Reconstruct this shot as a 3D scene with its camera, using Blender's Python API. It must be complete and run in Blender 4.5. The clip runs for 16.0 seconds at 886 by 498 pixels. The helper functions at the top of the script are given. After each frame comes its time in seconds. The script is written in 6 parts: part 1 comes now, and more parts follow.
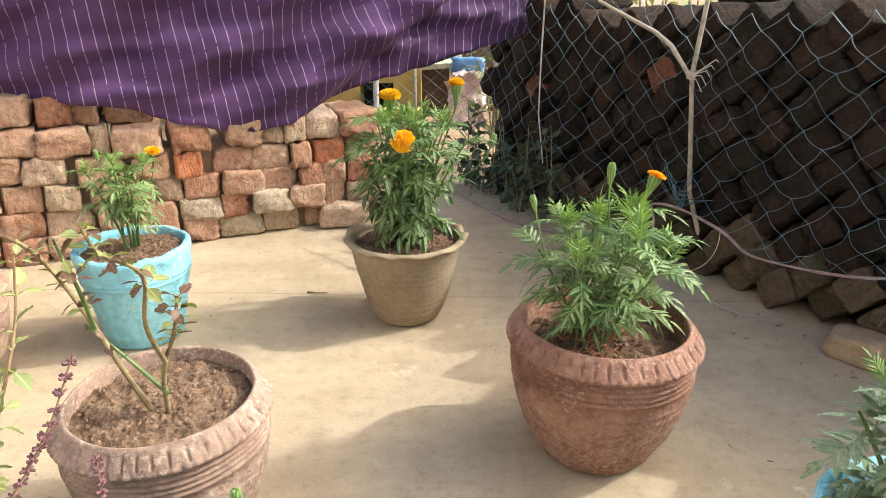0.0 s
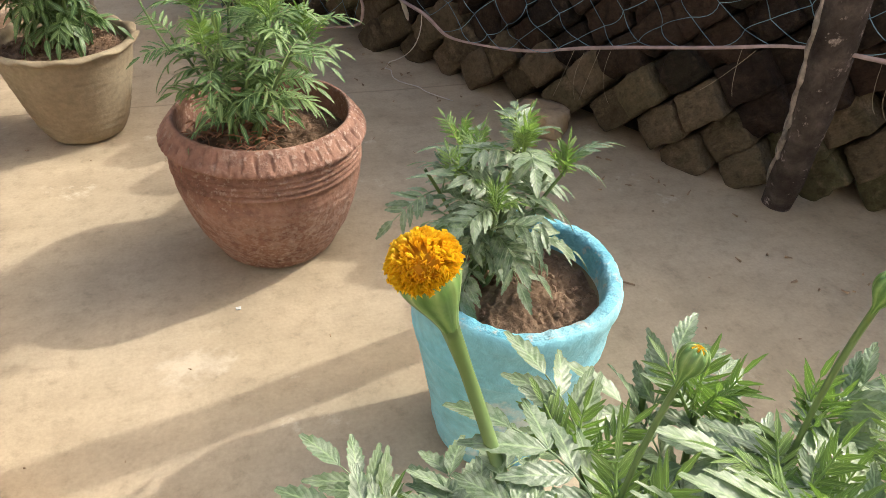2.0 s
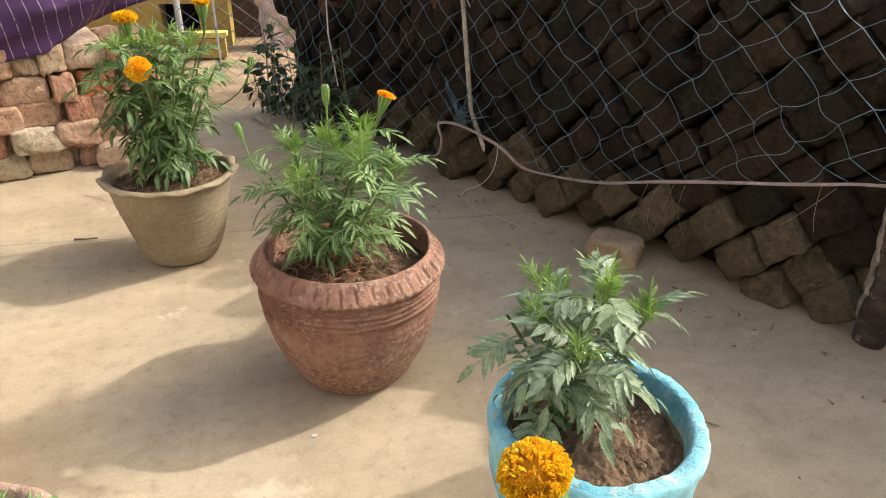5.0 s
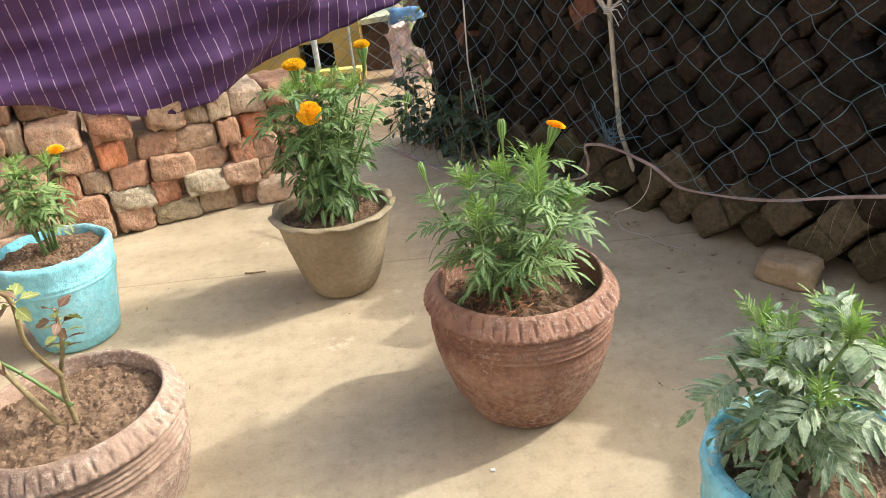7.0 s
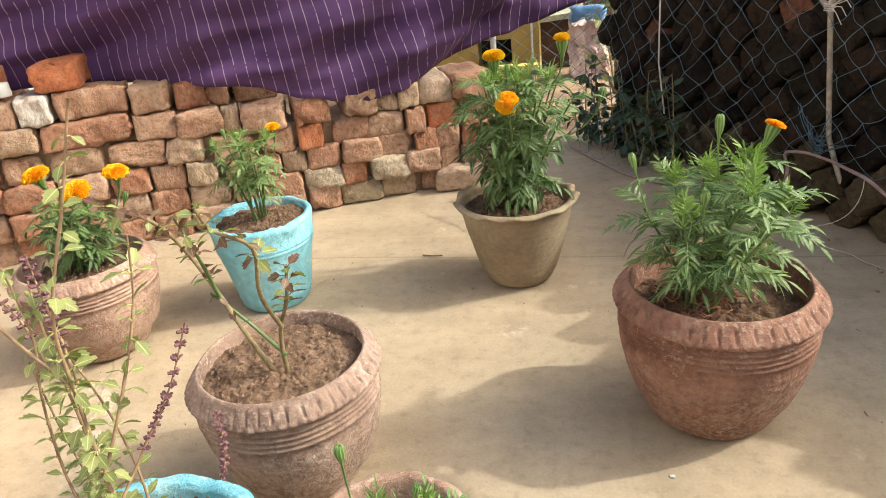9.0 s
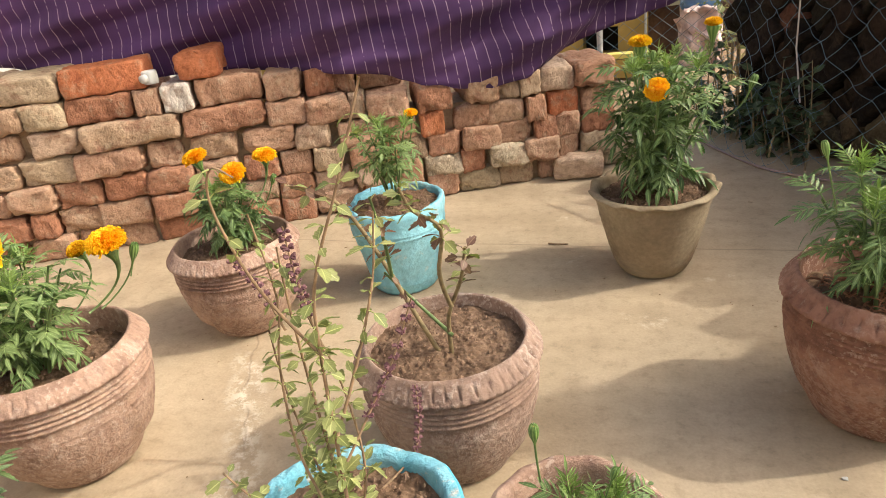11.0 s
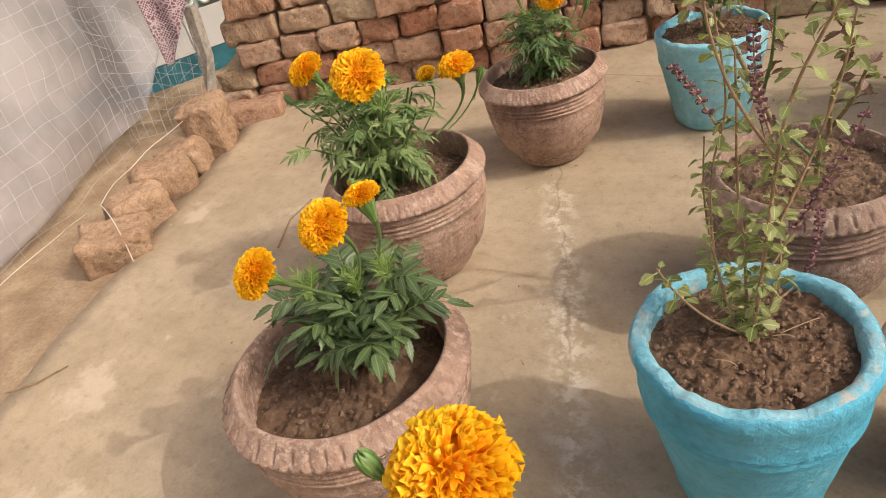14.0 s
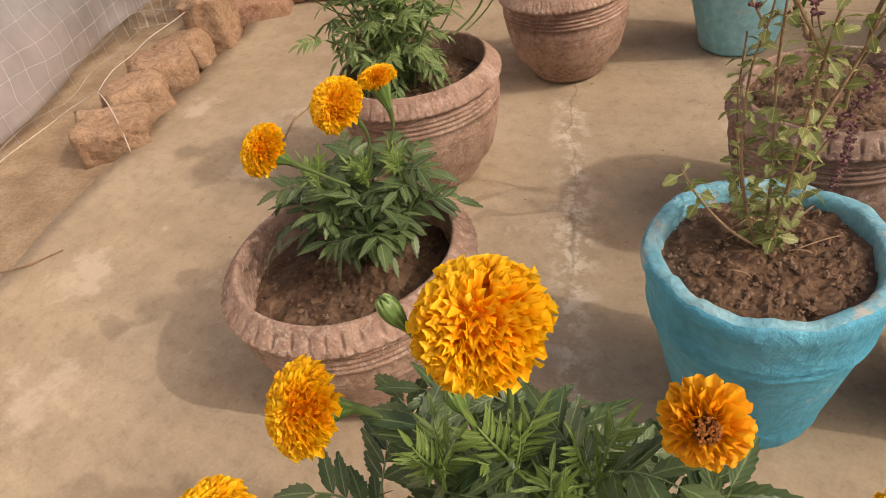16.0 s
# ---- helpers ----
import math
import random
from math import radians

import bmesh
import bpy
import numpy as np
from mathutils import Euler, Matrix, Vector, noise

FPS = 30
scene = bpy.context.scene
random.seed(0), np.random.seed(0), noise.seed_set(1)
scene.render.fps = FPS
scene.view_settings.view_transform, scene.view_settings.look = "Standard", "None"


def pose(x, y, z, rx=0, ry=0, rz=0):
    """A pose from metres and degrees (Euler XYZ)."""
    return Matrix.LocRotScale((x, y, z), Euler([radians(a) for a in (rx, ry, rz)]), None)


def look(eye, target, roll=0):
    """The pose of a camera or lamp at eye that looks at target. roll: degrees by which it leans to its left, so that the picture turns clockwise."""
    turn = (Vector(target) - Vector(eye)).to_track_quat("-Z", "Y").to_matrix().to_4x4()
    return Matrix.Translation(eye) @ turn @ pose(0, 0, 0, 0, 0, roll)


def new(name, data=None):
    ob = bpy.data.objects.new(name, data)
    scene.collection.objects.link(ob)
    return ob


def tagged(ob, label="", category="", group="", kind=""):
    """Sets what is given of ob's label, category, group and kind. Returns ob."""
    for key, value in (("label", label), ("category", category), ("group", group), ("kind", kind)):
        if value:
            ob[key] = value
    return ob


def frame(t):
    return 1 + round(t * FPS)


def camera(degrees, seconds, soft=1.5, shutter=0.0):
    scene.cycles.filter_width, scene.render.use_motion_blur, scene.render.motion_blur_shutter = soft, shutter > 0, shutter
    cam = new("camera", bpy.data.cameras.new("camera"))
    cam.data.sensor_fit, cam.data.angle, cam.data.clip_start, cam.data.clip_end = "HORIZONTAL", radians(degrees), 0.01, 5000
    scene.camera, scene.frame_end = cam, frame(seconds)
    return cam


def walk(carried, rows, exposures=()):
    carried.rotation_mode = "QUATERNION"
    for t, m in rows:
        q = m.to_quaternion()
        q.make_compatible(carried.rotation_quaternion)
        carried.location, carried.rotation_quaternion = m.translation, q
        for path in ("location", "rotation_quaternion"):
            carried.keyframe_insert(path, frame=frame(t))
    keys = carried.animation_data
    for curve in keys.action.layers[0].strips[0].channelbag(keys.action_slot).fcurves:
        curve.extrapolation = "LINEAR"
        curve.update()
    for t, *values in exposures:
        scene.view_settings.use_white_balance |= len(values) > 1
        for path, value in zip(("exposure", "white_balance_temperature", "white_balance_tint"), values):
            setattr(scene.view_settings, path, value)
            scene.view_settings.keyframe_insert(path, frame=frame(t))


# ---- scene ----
cam = camera(66.4, 16.0, soft=0.5)
PATH = [
    (0, (-0.001, -0.006, 0.648), (0.001, 1.852, -0.093), 0.2),
    (0.5, (0.057, -0.018, 0.652), (0.132, 1.794, -0.189), 2.3),
    (1, (0.125, -0.016, 0.631), (0.414, 1.629, -0.469), 0.4),
    (1.5, (0.174, -0.014, 0.62), (0.648, 1.533, -0.556), -0.5),
    (2, (0.188, -0.016, 0.615), (0.719, 1.487, -0.592), 3.5),
    (2.5, (0.198, -0.015, 0.626), (0.702, 1.537, -0.531), 0.7),
    (3, (0.219, -0.017, 0.617), (0.705, 1.414, -0.693), 1.1),
    (3.5, (0.221, -0.016, 0.621), (0.722, 1.432, -0.664), 1.7),
    (4, (0.22, -0.017, 0.637), (0.678, 1.605, -0.44), 0.5),
    (4.2, (0.213, -0.016, 0.641), (0.651, 1.664, -0.352), 1.2),
    (6.3, (0.13, 0.003, 0.657), (0.343, 1.781, -0.234), -2.5),
    (6.5, (0.125, 0.006, 0.662), (0.292, 1.8, -0.206), -2.7),
    (7, (0.103, 0.015, 0.662), (0.147, 1.812, -0.216), -5.6),
    (7.5, (0.088, 0.013, 0.666), (0.038, 1.827, -0.175), -8.1),
    (8, (0.061, 0.014, 0.663), (-0.149, 1.778, -0.255), -8.6),
    (8.5, (0.055, 0.009, 0.663), (-0.241, 1.79, -0.197), -9.0),
    (9, (0.04, -0.005, 0.657), (-0.343, 1.771, -0.18), -6.3),
    (9.5, (0.02, 0.001, 0.657), (-0.473, 1.705, -0.266), -7.6),
    (9.7, (0.012, -0.004, 0.659), (-0.507, 1.698, -0.253), -7.4),
    (11.8, (-0.1, -0.057, 0.675), (-0.848, 1.618, -0.12), -10.7),
    (12, (-0.102, -0.063, 0.681), (-0.922, 1.575, -0.122), -11.6),
    (12.5, (-0.14, -0.082, 0.676), (-1.051, 1.457, -0.22), -12.5),
    (13, (-0.173, -0.101, 0.681), (-1.18, 1.357, -0.247), -14.7),
    (13.5, (-0.198, -0.121, 0.68), (-1.275, 1.275, -0.263), -15.8),
    (14, (-0.215, -0.144, 0.677), (-1.331, 1.096, -0.427), -16.3),
    (14.5, (-0.226, -0.158, 0.662), (-1.255, 1.037, -0.569), -14.8),
    (15, (-0.215, -0.171, 0.658), (-1.288, 0.931, -0.619), -16.5),
    (15.5, (-0.221, -0.166, 0.646), (-1.253, 0.934, -0.667), -14.3),
    (16, (-0.232, -0.163, 0.642), (-1.291, 0.964, -0.626), -13.0),
]
walk(cam, [(t, look(eye, target, roll)) for t, eye, target, roll in PATH],
     exposures=[(0.0, 1.49, 6190, 2), (2.0, 1.24, 6340, 3), (4.0, 1.23, 6490, 5), (7.0, 1.43, 6140, 0), (8.0, 1.18, 6280, 1), (9.5, 1.23, 6440, 3), (12.0, 0.77, 6690, 7), (13.5, 0.60, 6390, 8), (14.0, 0.37, 6640, 10), (14.5, 0.27, 6940, 13), (16.0, 0.12, 7090, 15)])

# ---- world, sun ----
SUN_ELEV, SUN_AZ = 39.0, 10.0        # the sun stands over the brick stack, +x side
world = bpy.data.worlds.new("sky")
scene.world = world
world.use_nodes = True
wn = world.node_tree.nodes
sky = wn.new("ShaderNodeTexSky")
sky.sky_type = "NISHITA"
sky.sun_disc = False
sky.sun_elevation = radians(SUN_ELEV)
sky.sun_rotation = radians(90 - SUN_AZ)
sky.dust_density = 7.0
sky.ozone_density = 0.5
wn["Background"].inputs["Strength"].default_value = 0.15
world.node_tree.links.new(sky.outputs[0], wn["Background"].inputs["Color"])
sun_data = bpy.data.lights.new("sun", "SUN")
sun_data.energy, sun_data.angle, sun_data.color = 1.5, radians(0.6), (1.0, 0.95, 0.87)
sun = new("sun", sun_data)
_s = Vector((math.cos(radians(SUN_ELEV)) * math.cos(radians(SUN_AZ)), math.cos(radians(SUN_ELEV)) * math.sin(radians(SUN_AZ)), math.sin(radians(SUN_ELEV))))
sun.matrix_world = look(_s * 6, (0, 0, 0))

# ---- materials ----
def material(name, rough=0.8):
    m = bpy.data.materials.new(name)
    m.use_nodes = True
    p = m.node_tree.nodes["Principled BSDF"]
    p.inputs["Roughness"].default_value = rough
    return m, m.node_tree, p


def node(nt, kind, **values):
    n = nt.nodes.new(kind)
    for k, v in values.items():
        n.inputs[k.replace("_", " ")].default_value = v
    return n


def coords(nt, world_space=False):
    """Object space, shifted for each object by its own random number, or world space."""
    if world_space:
        return nt.nodes.new("ShaderNodeNewGeometry").outputs["Position"]
    tc = nt.nodes.new("ShaderNodeTexCoord")
    info = nt.nodes.new("ShaderNodeObjectInfo")
    add = nt.nodes.new("ShaderNodeVectorMath")
    add.operation = "MULTIPLY_ADD"
    comb = nt.nodes.new("ShaderNodeCombineXYZ")
    nt.links.new(info.outputs["Random"], comb.inputs[0])
    nt.links.new(info.outputs["Random"], comb.inputs[2])
    nt.links.new(comb.outputs[0], add.inputs[0])
    add.inputs[1].default_value = (7.3, 7.3, 11.9)
    nt.links.new(tc.outputs["Object"], add.inputs[2])
    return add.outputs[0]


def noise_tex(nt, vec, scale, detail=4.0, rough=0.55):
    n = node(nt, "ShaderNodeTexNoise", Scale=scale, Detail=detail, Roughness=rough)
    nt.links.new(vec, n.inputs["Vector"])
    return n.outputs["Fac"]


def ramp(nt, fac, stops):
    r = nt.nodes.new("ShaderNodeValToRGB")
    while len(r.color_ramp.elements) < len(stops):
        r.color_ramp.elements.new(0.5)
    for e, (pos, col) in zip(r.color_ramp.elements, stops):
        e.position = pos
        e.color = (*col, 1) if len(col) == 3 else col
    nt.links.new(fac, r.inputs[0])
    return r.outputs[0]


def mixed(nt, fac, a, b, mode="MIX"):
    m = nt.nodes.new("ShaderNodeMix")
    m.data_type, m.blend_type = "RGBA", mode
    for src, i in ((fac, 0), (a, 6), (b, 7)):
        if hasattr(src, "is_linked"):
            nt.links.new(src, m.inputs[i])
        elif i == 0:
            m.inputs[0].default_value = src
        else:
            m.inputs[i].default_value = (*src, 1)
    return m.outputs[2]


def bumped(nt, p, height, strength=0.4, dist=0.004):
    b = node(nt, "ShaderNodeBump", Strength=strength, Distance=dist)
    nt.links.new(height, b.inputs["Height"])
    nt.links.new(b.outputs[0], p.inputs["Normal"])


def math_node(nt, op, a, b):
    m = nt.nodes.new("ShaderNodeMath")
    m.operation = op
    for src, i in ((a, 0), (b, 1)):
        if hasattr(src, "is_linked"):
            nt.links.new(src, m.inputs[i])
        else:
            m.inputs[i].default_value = src
    return m.outputs[0]


def earthy(name, dark, mid, light, fine=60.0, coarse=9.0, bump=0.5, dist=0.004, rough=0.9, world_space=False, vary=0.0, stain=None, stain_at=(0.55, 0.7)):
    """Grainy mineral surface: two scales of noise for colour, relief from the fine one, a stain layer if wanted."""
    m, nt, p = material(name, rough)
    p.inputs["Specular IOR Level"].default_value = 0.18
    vec = coords(nt, world_space)
    a, b = noise_tex(nt, vec, coarse), noise_tex(nt, vec, fine, 6.0, 0.65)
    col = ramp(nt, a, [(0.3, dark), (0.5, mid), (0.72, light)])
    grain = ramp(nt, b, [(0.3, (0.74, 0.74, 0.74)), (0.7, (1.16, 1.16, 1.16))])
    col = mixed(nt, 0.8, col, grain, "MULTIPLY")
    if stain:
        s = noise_tex(nt, vec, coarse * 1.7, 5.0, 0.7)
        col = mixed(nt, ramp(nt, s, [(stain_at[0], (0, 0, 0)), (stain_at[1], (1, 1, 1))]), col, stain)
    if vary:
        info = nt.nodes.new("ShaderNodeObjectInfo")
        hsv = nt.nodes.new("ShaderNodeHueSaturation")
        nt.links.new(math_node(nt, "MULTIPLY_ADD", info.outputs["Random"], vary), hsv.inputs["Value"])
        hsv.inputs["Value"].links[0].from_node.inputs[2].default_value = 1 - vary / 2
        nt.links.new(col, hsv.inputs["Color"])
        col = hsv.outputs[0]
    nt.links.new(col, p.inputs["Base Color"])
    bumped(nt, p, math_node(nt, "ADD", b, a), bump, dist)
    return m


def plain(name, col, rough=0.6, vary=0.15, scale=40.0, bump=0.2, dist=0.001, metallic=0.0):
    m, nt, p = material(name, rough)
    vec = coords(nt)
    n = noise_tex(nt, vec, scale)
    lo, hi = tuple(c * (1 - vary) for c in col), tuple(min(1, c * (1 + vary)) for c in col)
    nt.links.new(ramp(nt, n, [(0.3, lo), (0.7, hi)]), p.inputs["Base Color"])
    p.inputs["Metallic"].default_value = metallic
    bumped(nt, p, n, bump, dist)
    return m


def leafy(name, base, tip, rough=0.45, trans=0.25, bloom=None, ribs=7.0, gloss=0.5):
    """Green leaf: colour varies leaf by leaf, pale midrib, darker side veins, light comes through."""
    m, nt, p = material(name, rough)
    p.inputs["Specular IOR Level"].default_value = gloss
    info = nt.nodes.new("ShaderNodeObjectInfo")
    geo = nt.nodes.new("ShaderNodeNewGeometry")
    uv = nt.nodes.new("ShaderNodeUVMap")
    sep = nt.nodes.new("ShaderNodeSeparateXYZ")
    nt.links.new(uv.outputs[0], sep.inputs[0])
    across = math_node(nt, "ABSOLUTE", sep.outputs[1], 0.0)
    vec = coords(nt)
    n = noise_tex(nt, vec, 90.0)
    pick = math_node(nt, "ADD", math_node(nt, "MULTIPLY", info.outputs["Random"], 0.6), math_node(nt, "MULTIPLY", geo.outputs["Random Per Island"], 0.4))
    col = mixed(nt, pick, base, tip)
    col = mixed(nt, 0.5, col, ramp(nt, n, [(0.3, (0.65, 0.65, 0.65)), (0.7, (1.3, 1.3, 1.3))]), "MULTIPLY")
    run = math_node(nt, "SUBTRACT", math_node(nt, "MULTIPLY", sep.outputs[0], ribs), math_node(nt, "MULTIPLY", across, 1.5))
    swell = math_node(nt, "PINGPONG", run, 0.5)
    vein = ramp(nt, swell, [(0.02, (1, 1, 1)), (0.16, (0, 0, 0))])
    if bloom:                                                # pale silvery sheen mixed into the colour in blotches
        w = noise_tex(nt, vec, 130.0, 4.0, 0.6)
        col = mixed(nt, ramp(nt, w, [(0.42, (0.05, 0.05, 0.05)), (0.62, (0.55, 0.55, 0.55))]), col, bloom)
    col = mixed(nt, mixed(nt, 1.0, vein, (0.24, 0.24, 0.24), "MULTIPLY"), col, tuple(c * 0.6 for c in base))
    col = mixed(nt, ramp(nt, across, [(0.05, (0.7, 0.7, 0.7)), (0.13, (0, 0, 0))]), col, tuple(min(1, c * 1.5 + 0.03) for c in tip))
    nt.links.new(col, p.inputs["Base Color"])
    hgt = math_node(nt, "ADD", math_node(nt, "MULTIPLY", swell, 0.7), noise_tex(nt, vec, 320.0))
    bumped(nt, p, hgt, 0.5, 0.0008)
    t = nt.nodes.new("ShaderNodeBsdfTranslucent")
    nt.links.new(mixed(nt, 0.5, col, (1.0, 1.35, 0.35), "MULTIPLY"), t.inputs["Color"])
    mx = nt.nodes.new("ShaderNodeMixShader")
    mx.inputs[0].default_value = trans
    out = nt.nodes["Material Output"]
    nt.links.new(p.outputs[0], mx.inputs[1])
    nt.links.new(t.outputs[0], mx.inputs[2])
    nt.links.new(mx.outputs[0], out.inputs["Surface"])
    return m


def fired_clay(name, tones, blotch, dust, relief=0.006):
    """Old brick: a tone of its own for each brick, burnt blotches, dusty patches, pitted faces."""
    m, nt, p = material(name, 0.92)
    p.inputs["Specular IOR Level"].default_value = 0.15
    vec = coords(nt)
    info = nt.nodes.new("ShaderNodeObjectInfo")
    n = len(tones)
    col = ramp(nt, info.outputs["Random"], [((i + 0.5) / n, c) for i, c in enumerate(tones)])
    big, mid, fine = noise_tex(nt, vec, 16.0, 5.0, 0.65), noise_tex(nt, vec, 75.0, 5.0, 0.6), noise_tex(nt, vec, 260.0, 4.0, 0.6)
    col = mixed(nt, ramp(nt, big, [(0.30, (0.9, 0.9, 0.9)), (0.46, (0, 0, 0))]), col, blotch)
    wash = noise_tex(nt, vec, 27.0, 7.0, 0.72)
    col = mixed(nt, ramp(nt, wash, [(0.53, (0, 0, 0)), (0.66, (0.65, 0.65, 0.65))]), col, dust)
    col = mixed(nt, 0.85, col, ramp(nt, mid, [(0.33, (0.66, 0.64, 0.62)), (0.5, (1.0, 1.0, 1.0)), (0.7, (1.15, 1.15, 1.15))]), "MULTIPLY")
    col = mixed(nt, 0.7, col, ramp(nt, fine, [(0.3, (0.74, 0.74, 0.74)), (0.7, (1.2, 1.2, 1.2))]), "MULTIPLY")
    nt.links.new(col, p.inputs["Base Color"])
    hgt = math_node(nt, "ADD", math_node(nt, "MULTIPLY", mid, 1.1), math_node(nt, "ADD", math_node(nt, "MULTIPLY", fine, 0.3), big))
    bumped(nt, p, hgt, 1.0, relief)
    return m


BRICK = fired_clay("old_red_brick", [(0.326, 0.153, 0.093), (0.391, 0.228, 0.153), (0.437, 0.288, 0.200), (0.381, 0.209, 0.135), (0.400, 0.316, 0.219), (0.358, 0.177, 0.112), (0.456, 0.330, 0.242)], (0.233, 0.107, 0.070), (0.428, 0.335, 0.242))
BRICK_PALE = fired_clay("mud_washed_brick", [(0.391, 0.293, 0.195), (0.419, 0.335, 0.228), (0.372, 0.246, 0.167), (0.428, 0.353, 0.260)], (0.344, 0.200, 0.130), (0.437, 0.335, 0.233))
BRICK_BRIGHT = fired_clay("fresh_orange_brick", [(0.46, 0.165, 0.08), (0.50, 0.20, 0.10)], (0.34, 0.11, 0.06), (0.46, 0.29, 0.19))
BRICK_WHITE = fired_clay("limewashed_brick", [(0.60, 0.54, 0.48), (0.62, 0.56, 0.50)], (0.36, 0.22, 0.16), (0.66, 0.62, 0.57))
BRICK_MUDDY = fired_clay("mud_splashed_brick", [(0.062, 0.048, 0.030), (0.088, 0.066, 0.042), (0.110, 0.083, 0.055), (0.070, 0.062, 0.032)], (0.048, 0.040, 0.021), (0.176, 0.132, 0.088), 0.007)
# dark tone holds the shade that lies on the upper bricks
BRICK_DARK = fired_clay("shaded_dark_brick", [(0.016, 0.011, 0.008), (0.026, 0.017, 0.013), (0.036, 0.022, 0.015), (0.020, 0.016, 0.011)], (0.010, 0.007, 0.006), (0.048, 0.034, 0.023), 0.007)
BRICK_RUST = fired_clay("dull_rusty_brick", [(0.15, 0.065, 0.04), (0.11, 0.05, 0.034)], (0.05, 0.03, 0.02), (0.18, 0.10, 0.07), 0.007)
MUD = earthy("dry_mud", (0.24, 0.165, 0.105), (0.32, 0.23, 0.15), (0.40, 0.30, 0.205), 110, 12, 0.7, 0.005, world_space=True)
SOIL = earthy("garden_soil", (0.085, 0.05, 0.031), (0.148, 0.09, 0.057), (0.215, 0.14, 0.092), 260, 45, 0.8, 0.003)
CRUMB = plain("soil_crumb", (0.165, 0.102, 0.066), 0.95, 0.5, 60, 0.0)
SOIL_DRY = earthy("dry_garden_soil", (0.10, 0.062, 0.04), (0.17, 0.108, 0.07), (0.24, 0.16, 0.108), 260, 45, 0.8, 0.003)


def cement():
    """Tan cement: broad tone changes, fine grain, chalky scuffs, a rough mended joint and two hairline cracks."""
    m, nt, p = material("worn_cement", 0.8)
    vec = coords(nt, True)
    a, b, c = noise_tex(nt, vec, 2.4), noise_tex(nt, vec, 11.0, 5.0, 0.6), noise_tex(nt, vec, 210.0, 3.0)
    col = ramp(nt, a, [(0.3, (0.345, 0.267, 0.178)), (0.5, (0.395, 0.31, 0.212)), (0.7, (0.435, 0.348, 0.246))])
    col = mixed(nt, 0.7, col, ramp(nt, b, [(0.3, (0.80, 0.79, 0.78)), (0.5, (1.0, 1.0, 1.0)), (0.7, (1.1, 1.1, 1.1))]), "MULTIPLY")
    drag = node(nt, "ShaderNodeMapping", Rotation=(0.0, 0.0, 0.95), Scale=(3.0, 16.0, 8.0))
    nt.links.new(vec, drag.inputs["Vector"])
    col = mixed(nt, 0.6, col, ramp(nt, noise_tex(nt, drag.outputs[0], 1.0, 6.0, 0.65), [(0.35, (0.86, 0.85, 0.84)), (0.55, (1.0, 1.0, 1.0)), (0.7, (1.1, 1.1, 1.1))]), "MULTIPLY")
    col = mixed(nt, 0.6, col, ramp(nt, c, [(0.3, (0.86, 0.86, 0.86)), (0.7, (1.1, 1.1, 1.1))]), "MULTIPLY")
    col = mixed(nt, 0.7, col, ramp(nt, noise_tex(nt, vec, 46.0, 6.0, 0.7), [(0.32, (0.74, 0.73, 0.71)), (0.47, (1.0, 1.0, 1.0)), (0.68, (1.08, 1.08, 1.08))]), "MULTIPLY")
    scuff = ramp(nt, noise_tex(nt, vec, 6.5, 8.0, 0.75), [(0.61, (0, 0, 0)), (0.69, (0.75, 0.75, 0.75))])
    col = mixed(nt, scuff, col, (0.56, 0.47, 0.36))
    ragged = noise_tex(nt, vec, 17.0, 7.0, 0.7)
    for cx, cy, rad in ((-1.30, 0.11, 0.15), (-1.59, 0.59, 0.12), (-1.12, -0.08, 0.16), (-0.45, 0.86, 0.14), (0.10, 0.60, 0.10), (-1.25, 0.45, 0.10)):
        off = nt.nodes.new("ShaderNodeVectorMath")
        off.operation = "DISTANCE"
        nt.links.new(vec, off.inputs[0])
        off.inputs[1].default_value = (cx, cy, 0)
        reach = math_node(nt, "ADD", math_node(nt, "DIVIDE", off.outputs["Value"], rad * 2), math_node(nt, "MULTIPLY", ragged, -1.1))
        col = mixed(nt, ramp(nt, math_node(nt, "ADD", reach, 0.6), [(0.10, (0.6, 0.6, 0.6)), (0.26, (0, 0, 0))]), col, (0.55, 0.46, 0.355))
    sep = nt.nodes.new("ShaderNodeSeparateXYZ")
    nt.links.new(vec, sep.inputs[0])

    def line_distance(px, py, dx, dy, wobble, scale):
        k = math.hypot(dx, dy)
        nx_, ny_ = -dy / k, dx / k
        d = math_node(nt, "ADD", math_node(nt, "MULTIPLY", sep.outputs[0], nx_), math_node(nt, "MULTIPLY", sep.outputs[1], ny_))
        d = math_node(nt, "SUBTRACT", d, px * nx_ + py * ny_)
        d = math_node(nt, "ADD", d, math_node(nt, "MULTIPLY", math_node(nt, "SUBTRACT", noise_tex(nt, vec, scale, 3.0), 0.5), wobble))
        return math_node(nt, "ABSOLUTE", d, 0.0)

    joint = line_distance(-0.725, 0.748, 0.143, -0.29, 0.06, 9.0)
    near = ramp(nt, joint, [(0.0, (1, 1, 1)), (0.045, (0, 0, 0))])
    rough = ramp(nt, noise_tex(nt, vec, 38.0, 6.0, 0.7), [(0.46, (0, 0, 0)), (0.58, (1, 1, 1))])
    patch = mixed(nt, 1.0, mixed(nt, 1.0, near, rough, "MULTIPLY"), ramp(nt, noise_tex(nt, vec, 4.5, 3.0), [(0.40, (0.1, 0.1, 0.1)), (0.48, (1, 1, 1))]), "MULTIPLY")
    col = mixed(nt, patch, col, (0.60, 0.53, 0.43))
